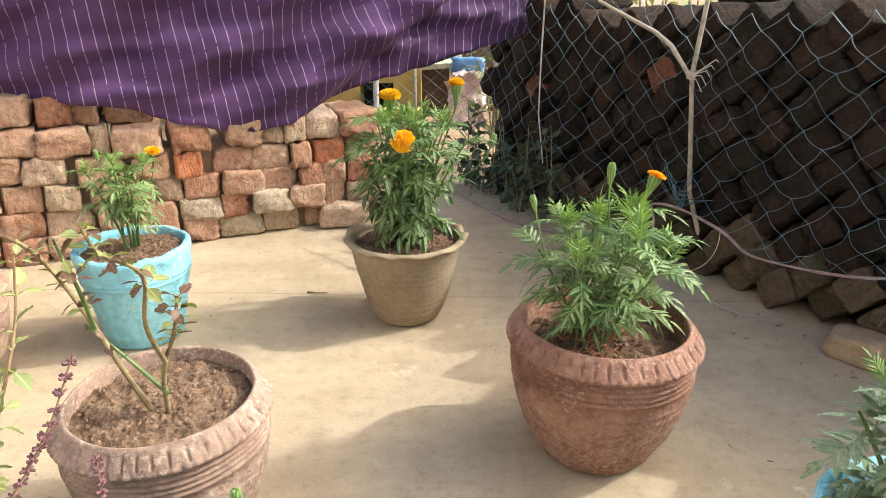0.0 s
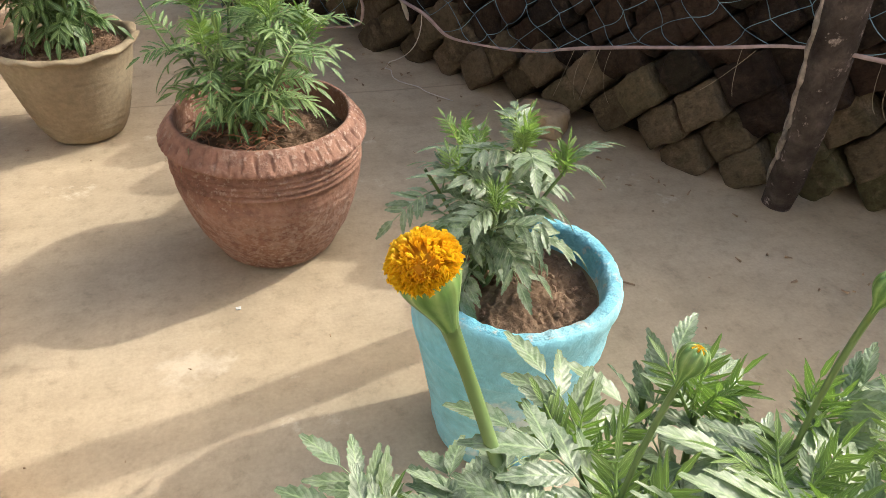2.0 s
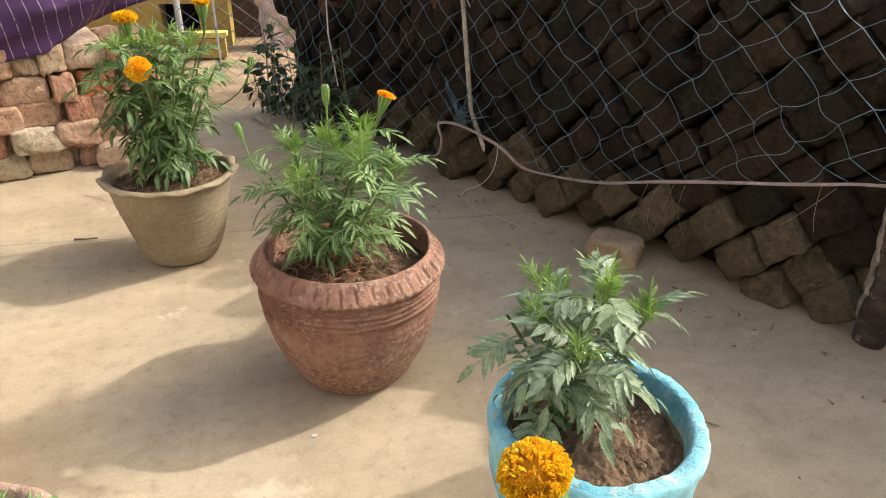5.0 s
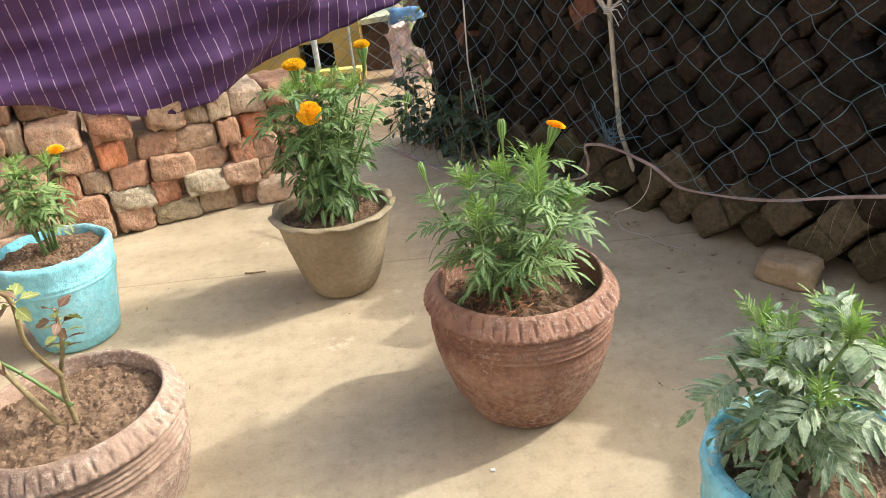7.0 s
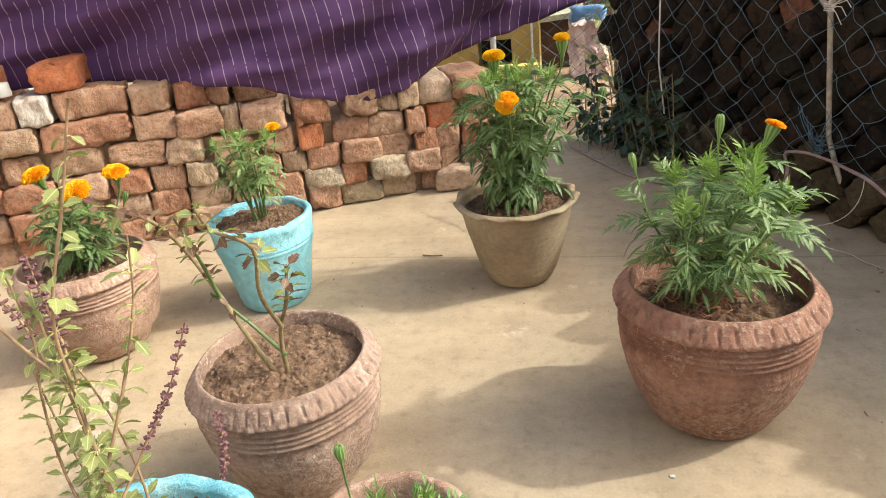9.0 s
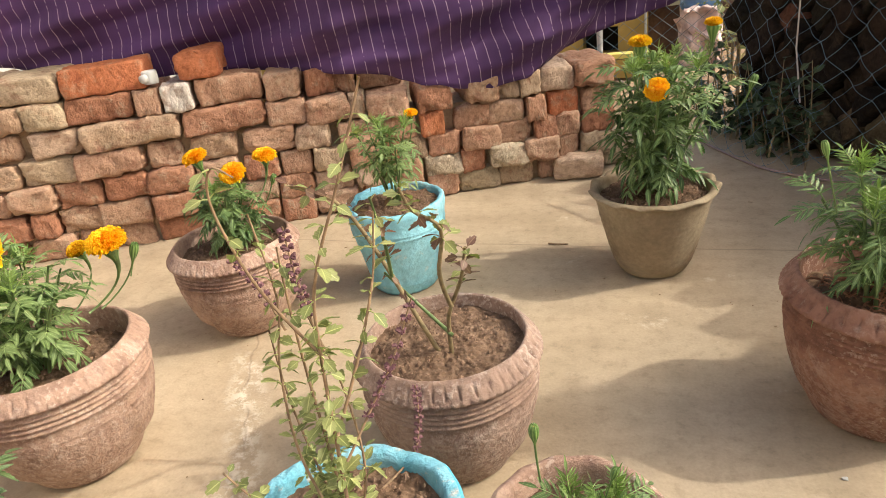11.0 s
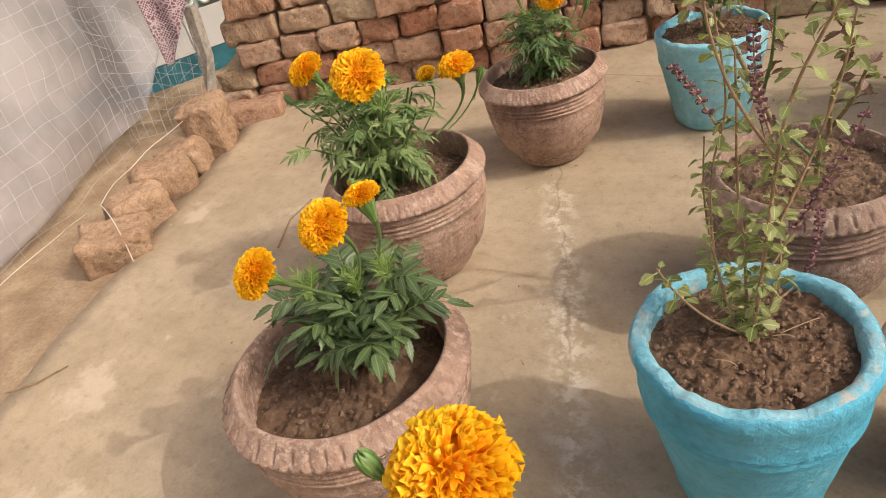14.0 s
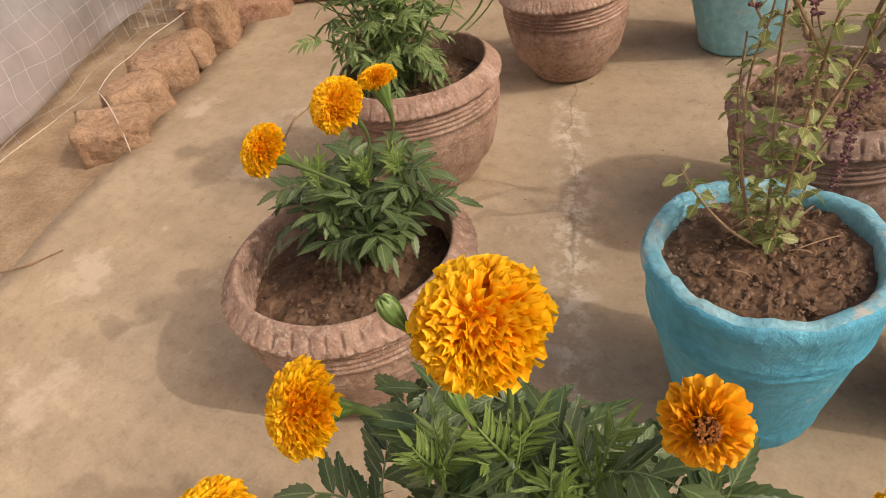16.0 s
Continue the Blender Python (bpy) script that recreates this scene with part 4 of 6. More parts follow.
def flower(plant, at, up, radius, hue="orange", cup=1.1, foot=None, which=0, cup_r=0.5, stalk=0.0):
    """A flower head on its own stalk; at is the middle of the head, foot where the stalk leaves the crown."""
    at, up = Vector(at), Vector(up).normalized()
    base = at - up * (radius * 0.35)
    radius *= 1.08
    head = part("flower", HEADS[hue][which % len(HEADS[hue])], plant, m=facing(base, up) @ Matrix.Diagonal((radius * 0.86, radius * 0.86, radius * 0.86, 1)))
    inv = Matrix.Diagonal((1 / (radius * 0.86),) * 3 + (1,))
    cr, cl = radius * cup_r * min(1.35, max(1.0, cup / 1.6)), radius * cup * 0.8
    part("calyx", CUP, head, "ribbed green flower cup", m=inv @ pose(0, 0, radius * 0.1 - cl) @ Matrix.Diagonal((cr, cr, cl, 1)))
    low = base - up * (cl - radius * 0.1)
    foot = Vector(foot) if foot else Vector((low.x * 0.55, low.y * 0.55, low.z - 0.07))
    b = Build()
    thin = stalk or radius * 0.042 + 0.0005
    b.tube(bez(low + up * (cl * 0.04), low - up * ((low - foot).length * 0.5), foot, 8), [thin + (cr * 0.33 - thin) * max(0.0, 1 - i / 3.5) ** 1.5 if cr * 0.33 > thin else thin for i in range(9)], 10)
    part("stalk", b.mesh("stalk", STEM, True), plant)
    return head


def bud(plant, at, up, radius, length, tip=None, foot=None):
    """A closed or opening bud, a ribbed cup with a few petal tips."""
    at, up = Vector(at), Vector(up).normalized()
    low = at - up * length
    radius *= 0.72
    ob = part("bud", BUD, plant, m=facing(low, up) @ Matrix.Diagonal((radius, radius, length, 1)))
    if tip:
        part("petals", HEADS[tip][0], ob, m=pose(0, 0, 0.92) @ Matrix.Diagonal((0.62, 0.62, 0.34 * radius / length * 1.6, 1)))
    foot = Vector(foot) if foot else Vector((low.x * 0.6, low.y * 0.6, low.z - 0.06))
    b = Build()
    b.tube(bez(low + up * 0.001, low - up * ((low - foot).length * 0.5), foot, 6), [radius * 0.16 + 0.0004] * 7, 6)
    part("stalk", b.mesh("stalk", STEM, True), plant)


def bush(plant, root, crown, radii, stems, leaves, kind, seed, shoots=0, low=0.25, size=1.0):
    """Branching stems from the root fill an uneven crown; feathered leaves stand along them."""
    r = random.Random(seed)
    root, crown = Vector(root), Vector(crown)
    meshes = MARIGOLD[kind]
    tips = []
    for i in range(stems):
        az = i * 2.39996 + r.uniform(-0.3, 0.3)
        q = math.sqrt((i + 0.4) / stems) * r.uniform(0.8, 1.0)
        top = crown + Vector((radii[0] * q * math.cos(az), radii[1] * q * math.sin(az), radii[2] * (math.sqrt(max(0, 1 - q * q * 0.8)) * r.uniform(0.55, 1.05) - 0.25)))
        foot = root + Vector((r.uniform(-1, 1), r.uniform(-1, 1), 0)) * 0.018
        kink = foot.lerp(top, 0.45) + Vector((0, 0, (top - foot).length * 0.12))
        pts = bez(foot - Vector((0, 0, 0.012)), kink, top, 10)
        b = Build()
        b.tube(pts, [0.0032 - 0.0018 * k / 10 for k in range(11)], 6)
        part("stem", b.mesh("stem", STEM, True), plant)
        tips.append(pts)
    nodes_ = max(2, leaves // (2 * stems))
    for i, pts in enumerate(tips):                            # opposite leaves at each joint, every pair a quarter turn on
        spin = r.uniform(0, 360)
        for q in range(nodes_):
            t = low + (1 - low) * ((q + r.uniform(0.2, 0.9)) / nodes_) ** 0.8
            f = min(9.999, t * 10)
            k = int(f)
            p = pts[k].lerp(pts[k + 1], f - k)
            for sg in (0, 180):
                sc = size * r.uniform(0.78, 1.15) * (1.1 - 0.25 * t)
                lift = -8 + 40 * t + r.uniform(-20, 24)
                m = Matrix.Translation(p) @ pose(0, 0, 0, r.uniform(-26, 26), -lift, spin + 90 * q + sg + r.uniform(-22, 22)) @ Matrix.Diagonal((sc, sc, sc, 1))
                part("leaf", r.choice(meshes), plant, m=m)
    for k in range(shoots):
        p = tips[k % stems][-1]
        for q in range(6):
            sc = size * r.uniform(0.7, 1.1)
            m = Matrix.Translation(p - Vector((0, 0, 0.004))) @ pose(0, 0, 0, r.uniform(-30, 30), -r.uniform(22, 72), 60 * q + r.uniform(-20, 20)) @ Matrix.Diagonal((sc, sc, sc, 1))
            part("leaf", MARIGOLD["shoot"][q % 3], plant, m=m)

# ---- potted plants ----
def potted(name, label, at, R, H, base, kind, mat, soil=SOIL, fill=0.84, seed=0, turn=0, group="potted plants in the courtyard", heap=None):
    t = thing(name, label, "potted plant", group, at=(at[0], at[1], 0.001))
    part("pot", pot_mesh(R, H, base, kind, mat, seed), t, m=pose(0, 0, 0, 0, 0, turn))
    part("soil", soil_mesh(R * (0.87 if kind == "blue" and 0.1 < R < 0.1035 else 0.835), seed, soil, 0.0075, heap), t, m=pose(0, 0, H * fill))
    tagged(part("soil_crumb", clods(R * 0.81, seed + 50, CRUMB), t, m=pose(0, 0, H * fill)), kind="stuff")
    return t


BLUE = earthy("sky_blue_paint", (0.062, 0.32, 0.47), (0.09, 0.39, 0.56), (0.14, 0.47, 0.64), 90, 9, 1.0, 0.005, rough=0.55, stain=(0.34, 0.46, 0.47), stain_at=(0.60, 0.67))
BLUE_PALE = earthy("pale_sky_blue_paint", (0.20, 0.48, 0.58), (0.25, 0.55, 0.65), (0.33, 0.61, 0.69), 70, 7, 0.9, 0.004, rough=0.5, stain=(0.52, 0.62, 0.62), stain_at=(0.58, 0.68))
PO = dict(A=(0.225, 0.834), B=(-0.074, 1.254), C=(-0.579, 1.167), D=(-0.327, 0.666), E=(-0.848, 0.979), F=(-0.901, 0.576), G=(-0.724, 0.204), H=(-0.317, 0.331), I=(-0.135, 0.425), J=(0.418, 0.427), K=(0.31, 0.06), L=(-0.35, -0.03))


def rel(k, p):
    return (p[0] - PO[k][0], p[1] - PO[k][1], p[2])


# feathery marigold with buds
a = potted("potted_marigold", "feathery green marigold with buds in a red terracotta pot", PO["A"], 0.136, 0.212, 0.080, "terracotta", TERRACOTTA, SOIL, 0.8, 1, heap=(-0.05, -0.02, 0.065, 0.026))
fr = random.Random(4)
fibres = Build()
for q in range(170):
    an, d0 = fr.uniform(0, 6.28), 0.055 * math.sqrt(fr.random())
    p0 = Vector((-0.045 + d0 * math.cos(an) * 1.2, -0.02 + d0 * math.sin(an), 0.182 + 0.022 * (1 - d0 / 0.055) + fr.uniform(-0.004, 0.006)))
    p2 = p0 + Vector((fr.uniform(-0.028, 0.028), fr.uniform(-0.028, 0.028), fr.uniform(-0.012, 0.006)))
    fibres.tube(bez(p0, p0.lerp(p2, 0.5) + Vector((fr.uniform(-0.006, 0.006), fr.uniform(-0.006, 0.006), 0.008)), p2, 4), 0.0008, 4)
tagged(part("dry_root", fibres.mesh("dry_root", plain("rusty_root", (0.30, 0.135, 0.075), 0.85, 0.45, 30)), a, "rusty dry roots heaped round the stems"), kind="stuff")
bush(a, (-0.035, -0.03, 0.16), (0.003, -0.015, 0.287), (0.118, 0.105, 0.098), 12, 132, "fine", 1, 8, low=0.3, size=1.25)
flower(a, rel("A", (0.29, 0.884, 0.402)), (0.4, 0.1, 1), 0.013, "deep", 2.6)
bud(a, rel("A", (0.206, 0.80, 0.437)), (0, 0, 1), 0.007, 0.026, "yellow")
bud(a, rel("A", (0.104, 0.75, 0.412)), (-0.25, 0, 1), 0.0055, 0.02, None, rel("A", (0.13, 0.77, 0.32)))
bud(a, rel("A", (0.184, 0.74, 0.368)), (0, -0.2, 1), 0.007, 0.02, "yellow")

# bushy marigold in the grey pot
b_ = potted("potted_marigold", "bushy marigold with orange flowers in a grey wavy-rimmed pot", PO["B"], 0.122, 0.177, 0.056, "plain", GREYPOT, SOIL, 0.88, 2)
bush(b_, (0, 0, 0.15), (0.015, -0.01, 0.34), (0.122, 0.12, 0.125), 18, 198, "broad", 2, 8, low=0.12, size=1.12)
flower(b_, rel("B", (-0.069, 1.135, 0.390)), (-0.1, -0.8, 0.55), 0.020, "orange", which=1)
flower(b_, rel("B", (-0.098, 1.25, 0.448)), (0, -0.1, 1), 0.022, "yellow", 1.4)
flower(b_, rel("B", (0.024, 1.27, 0.469)), (0, -0.1, 1), 0.016, "yellow", 2.2)
bud(b_, rel("B", (0.097, 1.27, 0.372)), (0.3, 0, 1), 0.009, 0.026, None)
bud(b_, rel("B", (-0.075, 1.25, 0.43)), (0.1, 0, 1), 0.006, 0.02, None)

# small marigold in the blue pot by the wall
c = potted("potted_marigold", "small marigold with one flower in a sky-blue painted pot", PO["C"], 0.103, 0.189, 0.07, "blue", BLUE_PALE, SOIL, 0.92, 3)
bush(c, (0, 0, 0.17), (0.0, -0.01, 0.30), (0.07, 0.068, 0.062), 6, 76, "bright", 3, 5, low=0.35, size=0.85)
flower(c, rel("C", (-0.535, 1.215, 0.352)), (0.1, -0.2, 1), 0.014, "orange")
bud(c, rel("C", (-0.60, 1.14, 0.37)), (-0.1, 0, 1), 0.005, 0.018, None)

# rose
d = potted("potted_rose", "thorny rose with few red leaves in a dusty terracotta pot", PO["D"], 0.124, 0.2, 0.068, "terracotta", TERRACOTTA_GREY, SOIL_DRY, 0.89, 4)
ROSE_LEAF = [oval_leaf_mesh(i, LEAF_ROSE, 0.023, 0.0062) for i in range(2)]
ROSE_GREEN = [oval_leaf_mesh(4, LEAF_BASIL, 0.022, 0.0065)]
rr = random.Random(12)


def cane(plant, key, pts, r0, r1, mat, thorns=0):
    pts = [Vector(rel(key, q)) for q in pts]
    fine = []
    for i in range(len(pts) - 1):
        p0, p1, p2, p3 = pts[max(0, i - 1)], pts[i], pts[i + 1], pts[min(len(pts) - 1, i + 2)]
        for k in range(5):
            t = k / 5
            fine.append(0.5 * (2 * p1 + (p2 - p0) * t + (2 * p0 - 5 * p1 + 4 * p2 - p3) * t * t + (3 * p1 - p0 - 3 * p2 + p3) * t ** 3))
    fine.append(pts[-1])
    n = len(fine) - 1
    b = Build()
    b.tube(fine, [r0 + (r1 - r0) * i / n for i in range(n + 1)], 7)
    for _ in range(thorns):
        q = fine[rr.randrange(1, n)]
        d_ = Vector((rr.uniform(-1, 1), rr.uniform(-1, 1), rr.uniform(0, 0.4))).normalized()
        b.tube([q, q + d_ * 0.006], [0.0016, 0.0002], 4, False)
    part("stem", b.mesh("stem", mat, True), plant)
    return fine


def sprays(plant, fine, meshes, count, t0, t1, size=1.0, per=1):
    n = len(fine) - 1
    for i in range(count):
        q = fine[min(n, int((t0 + (t1 - t0) * (i + rr.random()) / count) * n))]
        az = rr.uniform(0, 360)
        for k in range(per):
            sc = size * rr.uniform(0.7, 1.15)
            part("leaf", rr.choice(meshes), plant, m=Matrix.Translation(q) @ pose(0, 0, 0, rr.uniform(-40, 40), rr.uniform(-50, 40), az + 360 / per * k + rr.uniform(-25, 25)) @ Matrix.Diagonal((sc,) * 3 + (1,)))


c1 = cane(d, "D", [(-0.325, 0.648, 0.165), (-0.353, 0.643, 0.238), (-0.404, 0.652, 0.34), (-0.43, 0.63, 0.40), (-0.47, 0.60, 0.43)], 0.0036, 0.0018, STEM_WOODY, 14)
c2 = cane(d, "D", [(-0.315, 0.65, 0.165), (-0.312, 0.645, 0.235), (-0.285, 0.63, 0.30), (-0.273, 0.621, 0.345)], 0.0034, 0.0017, STEM_WOODY, 10)
c3 = cane(d, "D", [(-0.305, 0.64, 0.255), (-0.30, 0.60, 0.32), (-0.284, 0.578, 0.386), (-0.294, 0.531, 0.427), (-0.30, 0.52, 0.455)], 0.003, 0.0014, STEM_WOODY, 8)
c4 = cane(d, "D", [(-0.31, 0.645, 0.21), (-0.36, 0.66, 0.25), (-0.385, 0.64, 0.30)], 0.0028, 0.0014, STEM, 4)
c5 = cane(d, "D", [(-0.38, 0.648, 0.29), (-0.36, 0.60, 0.36), (-0.35, 0.56, 0.43)], 0.0028, 0.0012, STEM, 4)
sprays(d, c2, ROSE_LEAF + ROSE_GREEN, 6, 0.6, 1.0, 1.05, 3)
sprays(d, c3, ROSE_LEAF + ROSE_GREEN * 2, 9, 0.4, 1.0, 1.0, 3)
sprays(d, c1, ROSE_GREEN + ROSE_LEAF, 11, 0.45, 1.0, 0.9, 3)
sprays(d, c5, ROSE_LEAF + ROSE_GREEN * 2, 9, 0.3, 1.0, 0.9, 2)
sprays(d, c4, ROSE_LEAF, 2, 0.6, 1.0, 0.8, 2)

# three-flowered marigold by the wall
e = potted("potted_marigold", "small marigold with three orange flowers in a terracotta pot", PO["E"], 0.127, 0.19, 0.07, "terracotta", TERRACOTTA_PALE, SOIL, 0.84, 5)
bush(e, (0.01, 0, 0.15), (0.01, -0.01, 0.245), (0.078, 0.075, 0.068), 10, 100, "broad", 5, 4, low=0.2, size=0.88)
flower(e, rel("E", (-0.879, 0.978, 0.35)), (-0.1, -0.3, 1), 0.023, "orange", which=0)
flower(e, rel("E", (-0.795, 0.961, 0.324)), (0.1, -0.5, 0.8), 0.023, "orange", which=1)
flower(e, rel("E", (-0.785, 1.059, 0.325)), (0.2, -0.2, 1), 0.022, "orange", which=2)
bud(e, rel("E", (-0.762, 1.04, 0.29)), (0.5, 0, 1), 0.007, 0.022, None)

# marigold with large flowers
f = potted("potted_marigold", "marigold with large orange flowers in a dusty terracotta pot", PO["F"], 0.137, 0.203, 0.075, "terracotta", TERRACOTTA_PALE, SOIL, 0.78, 6)
bush(f, (-0.02, 0, 0.14), (-0.028, -0.01, 0.278), (0.115, 0.108, 0.088), 16, 190, "bright", 6, 6, low=0.2, size=1.0)
flower(f, rel("F", (-0.982, 0.526, 0.384)), (-0.1, -0.5, 0.9), 0.028, "orange", which=1)
flower(f, rel("F", (-0.853, 0.497, 0.388)), (0.35, -0.6, 0.8), 0.037, "orange", which=2)
flower(f, rel("F", (-0.80, 0.647, 0.336)), (0.1, -0.3, 1), 0.027, "orange", 1.2, which=0)
flower(f, rel("F", (-0.87, 0.66, 0.316)), (0, -0.4, 1), 0.017, "yellow")
bud(f, rel("F", (-0.96, 0.60, 0.36)), (0, 0, 1), 0.008, 0.022, None)
bud(f, rel("F", (-0.91, 0.60, 0.35)), (0.1, 0, 1), 0.007, 0.02, None)
bud(f, rel("F", (-0.765, 0.66, 0.325)), (0.5, 0, 1), 0.008, 0.03, None)
bud(f, rel("F", (-1.04, 0.52, 0.34)), (-0.8, 0, 0.8), 0.007, 0.022, None, rel("F", (-0.98, 0.55, 0.28)))
bud(f, rel("F", (-0.90, 0.46, 0.235)), (0, -1, 0.4), 0.009, 0.014, "yellow", rel("F", (-0.90, 0.50, 0.22)))

# marigold with three flowers leaning over the rim
gg = potted("potted_marigold", "marigold with three orange flowers in a dusty terracotta pot", PO["G"], 0.148, 0.185, 0.1, "terracotta", TERRACOTTA_PALE, SOIL, 0.72, 7, heap=(0.03, 0.02, 0.06, 0.022))
bush(gg, (0.02, 0.035, 0.13), (0.015, 0.035, 0.215), (0.098, 0.085, 0.062), 12, 90, "deep", 7, 5, low=0.35, size=1.05)
flower(gg, rel("G", (-0.697, 0.135, 0.358)), (-0.1, -0.65, 0.8), 0.024, "orange", 1.2, rel("G", (-0.69, 0.21, 0.27)), 1)
flower(gg, rel("G", (-0.655, 0.195, 0.377)), (0.12, -0.65, 0.85), 0.025, "orange", 1.1, rel("G", (-0.69, 0.24, 0.27)), 2)
flower(gg, rel("G", (-0.669, 0.265, 0.365)), (-0.1, -0.1, 1), 0.019, "orange", 1.8, rel("G", (-0.69, 0.26, 0.27)), 0)

# holy basil
h = potted("potted_basil", "leggy holy basil with purple spikes in a sky-blue painted pot", PO["H"], 0.105, 0.221, 0.065, "blue", BLUE, SOIL, 0.925, 8)
BASIL = [oval_leaf_mesh(i, LEAF_BASIL, 0.015 + 0.002 * i, 0.0042 + 0.0005 * i) for i in range(3)]


def spike(plant, key, pts, count=46):
    """A basil flower spike: whorls of tiny dry bells round a stalk."""
    fine = cane(plant, key, pts, 0.0012, 0.0006, STEM_DRY)
    b = Build()
    n = len(fine) - 1
    for i in range(count):
        q = fine[int(n * (0.3 + 0.7 * i / count))]
        for k in range(3):
            an = rr.uniform(0, 6.28)
            o = Vector((math.cos(an), math.sin(an), rr.uniform(-0.2, 0.5))) * 0.0032
            b.tube([q, q + o * 0.7, q + o * 1.5], [0.0006, 0.0013, 0.0009], 4)
    part("flower_spike", b.mesh("flower_spike", BASIL_BLOOM), plant, "dry purple flower spike")


t1 = cane(h, "H", [(-0.322, 0.342, 0.19), (-0.325, 0.345, 0.28), (-0.334, 0.353, 0.36), (-0.335, 0.353, 0.427), (-0.338, 0.36, 0.47)], 0.0016, 0.0008, STEM_DRY)
t2 = cane(h, "H", [(-0.318, 0.338, 0.19), (-0.308, 0.33, 0.30), (-0.30, 0.325, 0.40), (-0.29, 0.321, 0.46), (-0.262, 0.328, 0.53), (-0.236, 0.332, 0.595)], 0.0018, 0.0008, STEM_DRY)
t3 = cane(h, "H", [(-0.32, 0.34, 0.205), (-0.345, 0.31, 0.245), (-0.365, 0.29, 0.285), (-0.379, 0.281, 0.318)], 0.0014, 0.0008, STEM_DRY)
t4 = cane(h, "H", [(-0.305, 0.328, 0.32), (-0.285, 0.35, 0.38), (-0.27, 0.37, 0.44), (-0.265, 0.38, 0.49)], 0.0016, 0.0007, STEM_DRY)
t5 = cane(h, "H", [(-0.30, 0.325, 0.40), (-0.33, 0.315, 0.46), (-0.345, 0.31, 0.52), (-0.335, 0.305, 0.55), (-0.318, 0.303, 0.545)], 0.0014, 0.0005, STEM_DRY)
t6 = cane(h, "H", [(-0.325, 0.345, 0.205), (-0.35, 0.36, 0.25), (-0.362, 0.36, 0.33), (-0.36, 0.355, 0.40)], 0.0014, 0.0007, STEM_DRY)
t7 = cane(h, "H", [(-0.326, 0.338, 0.2), (-0.347, 0.335, 0.29), (-0.352, 0.345, 0.37), (-0.342, 0.35, 0.43), (-0.35, 0.352, 0.50)], 0.0014, 0.0007, STEM_DRY)
t8 = cane(h, "H", [(-0.315, 0.345, 0.2), (-0.30, 0.352, 0.27), (-0.304, 0.352, 0.35), (-0.316, 0.345, 0.42)], 0.0013, 0.0007, STEM_DRY)
for tt, n_, lo_ in ((t1, 24, 0.12), (t2, 30, 0.05), (t3, 9, 0.6), (t4, 14, 0.2), (t6, 18, 0.06), (t5, 5, 0.2), (t7, 22, 0.1), (t8, 20, 0.1)):
    sprays(h, tt, BASIL, int(n_ * 0.8), lo_, 0.95, 1.0, 2)
for tt, n_ in ((t1, 12), (t2, 12), (t6, 8)):
    sprays(h, tt, BASIL, n_, 0.04, 0.45, 1.05, 4)
spike(h, "H", [(-0.305, 0.335, 0.29), (-0.285, 0.36, 0.33), (-0.269, 0.38, 0.363), (-0.252, 0.395, 0.41)])
spike(h, "H", [(-0.31, 0.39, 0.205), (-0.29, 0.43, 0.215), (-0.284, 0.442, 0.25), (-0.284, 0.446, 0.285)])
spike(h, "H", [(-0.30, 0.33, 0.40), (-0.315, 0.345, 0.43), (-0.322, 0.35, 0.46), (-0.324, 0.352, 0.49)])
spike(h, "H", [(-0.345, 0.355, 0.40), (-0.37, 0.37, 0.43), (-0.39, 0.37, 0.455)], 30)

for q in range(9):
    straw = Build()
    an, d0 = rr.uniform(0, 6.28), rr.uniform(0.01, 0.06)
    p = Vector((d0 * math.cos(an), d0 * math.sin(an), 0.221 * 0.925 + 0.011))
    tip = p + Vector((rr.uniform(-0.03, 0.03), rr.uniform(-0.03, 0.03), rr.uniform(-0.002, 0.004)))
    straw.tube(bez(p, p.lerp(tip, 0.5) + Vector((0.004, 0.003, 0.003)), tip, 5), 0.0007, 4)
    part("straw", straw.mesh("straw", STEM_DRY), h, "dry straw on the soil")

# young marigold
i_ = potted("potted_marigold", "young marigold with a bud in a small brown pot", PO["I"], 0.088, 0.16, 0.055, "plain", TERRACOTTA_PALE, SOIL, 0.82, 9)
bush(i_, (0.02, 0, 0.125), (0.012, 0.0, 0.158), (0.045, 0.045, 0.038), 5, 26, "fine", 9, 4, low=0.15, size=1.05)
bud(i_, rel("I", (-0.175, 0.449, 0.245)), (0, 0, 1), 0.0065, 0.02, "yellow", rel("I", (-0.165, 0.44, 0.15)))
bud(i_, rel("I", (-0.10, 0.43, 0.222)), (0.3, 0, 1), 0.005, 0.014, None)

# broad-leaved marigold
j = potted("potted_marigold", "broad-leaved pale marigold in a sky-blue painted pot", PO["J"], 0.0995, 0.224, 0.066, "blue", BLUE_PALE, SOIL_DRY, 0.85, 10, heap=(-0.02, 0.0, 0.07, 0.016))
bush(j, (-0.028, 0.015, 0.175), (-0.02, 0.008, 0.31), (0.075, 0.07, 0.078), 10, 60, "silver", 10, 8, low=0.2, size=0.92)

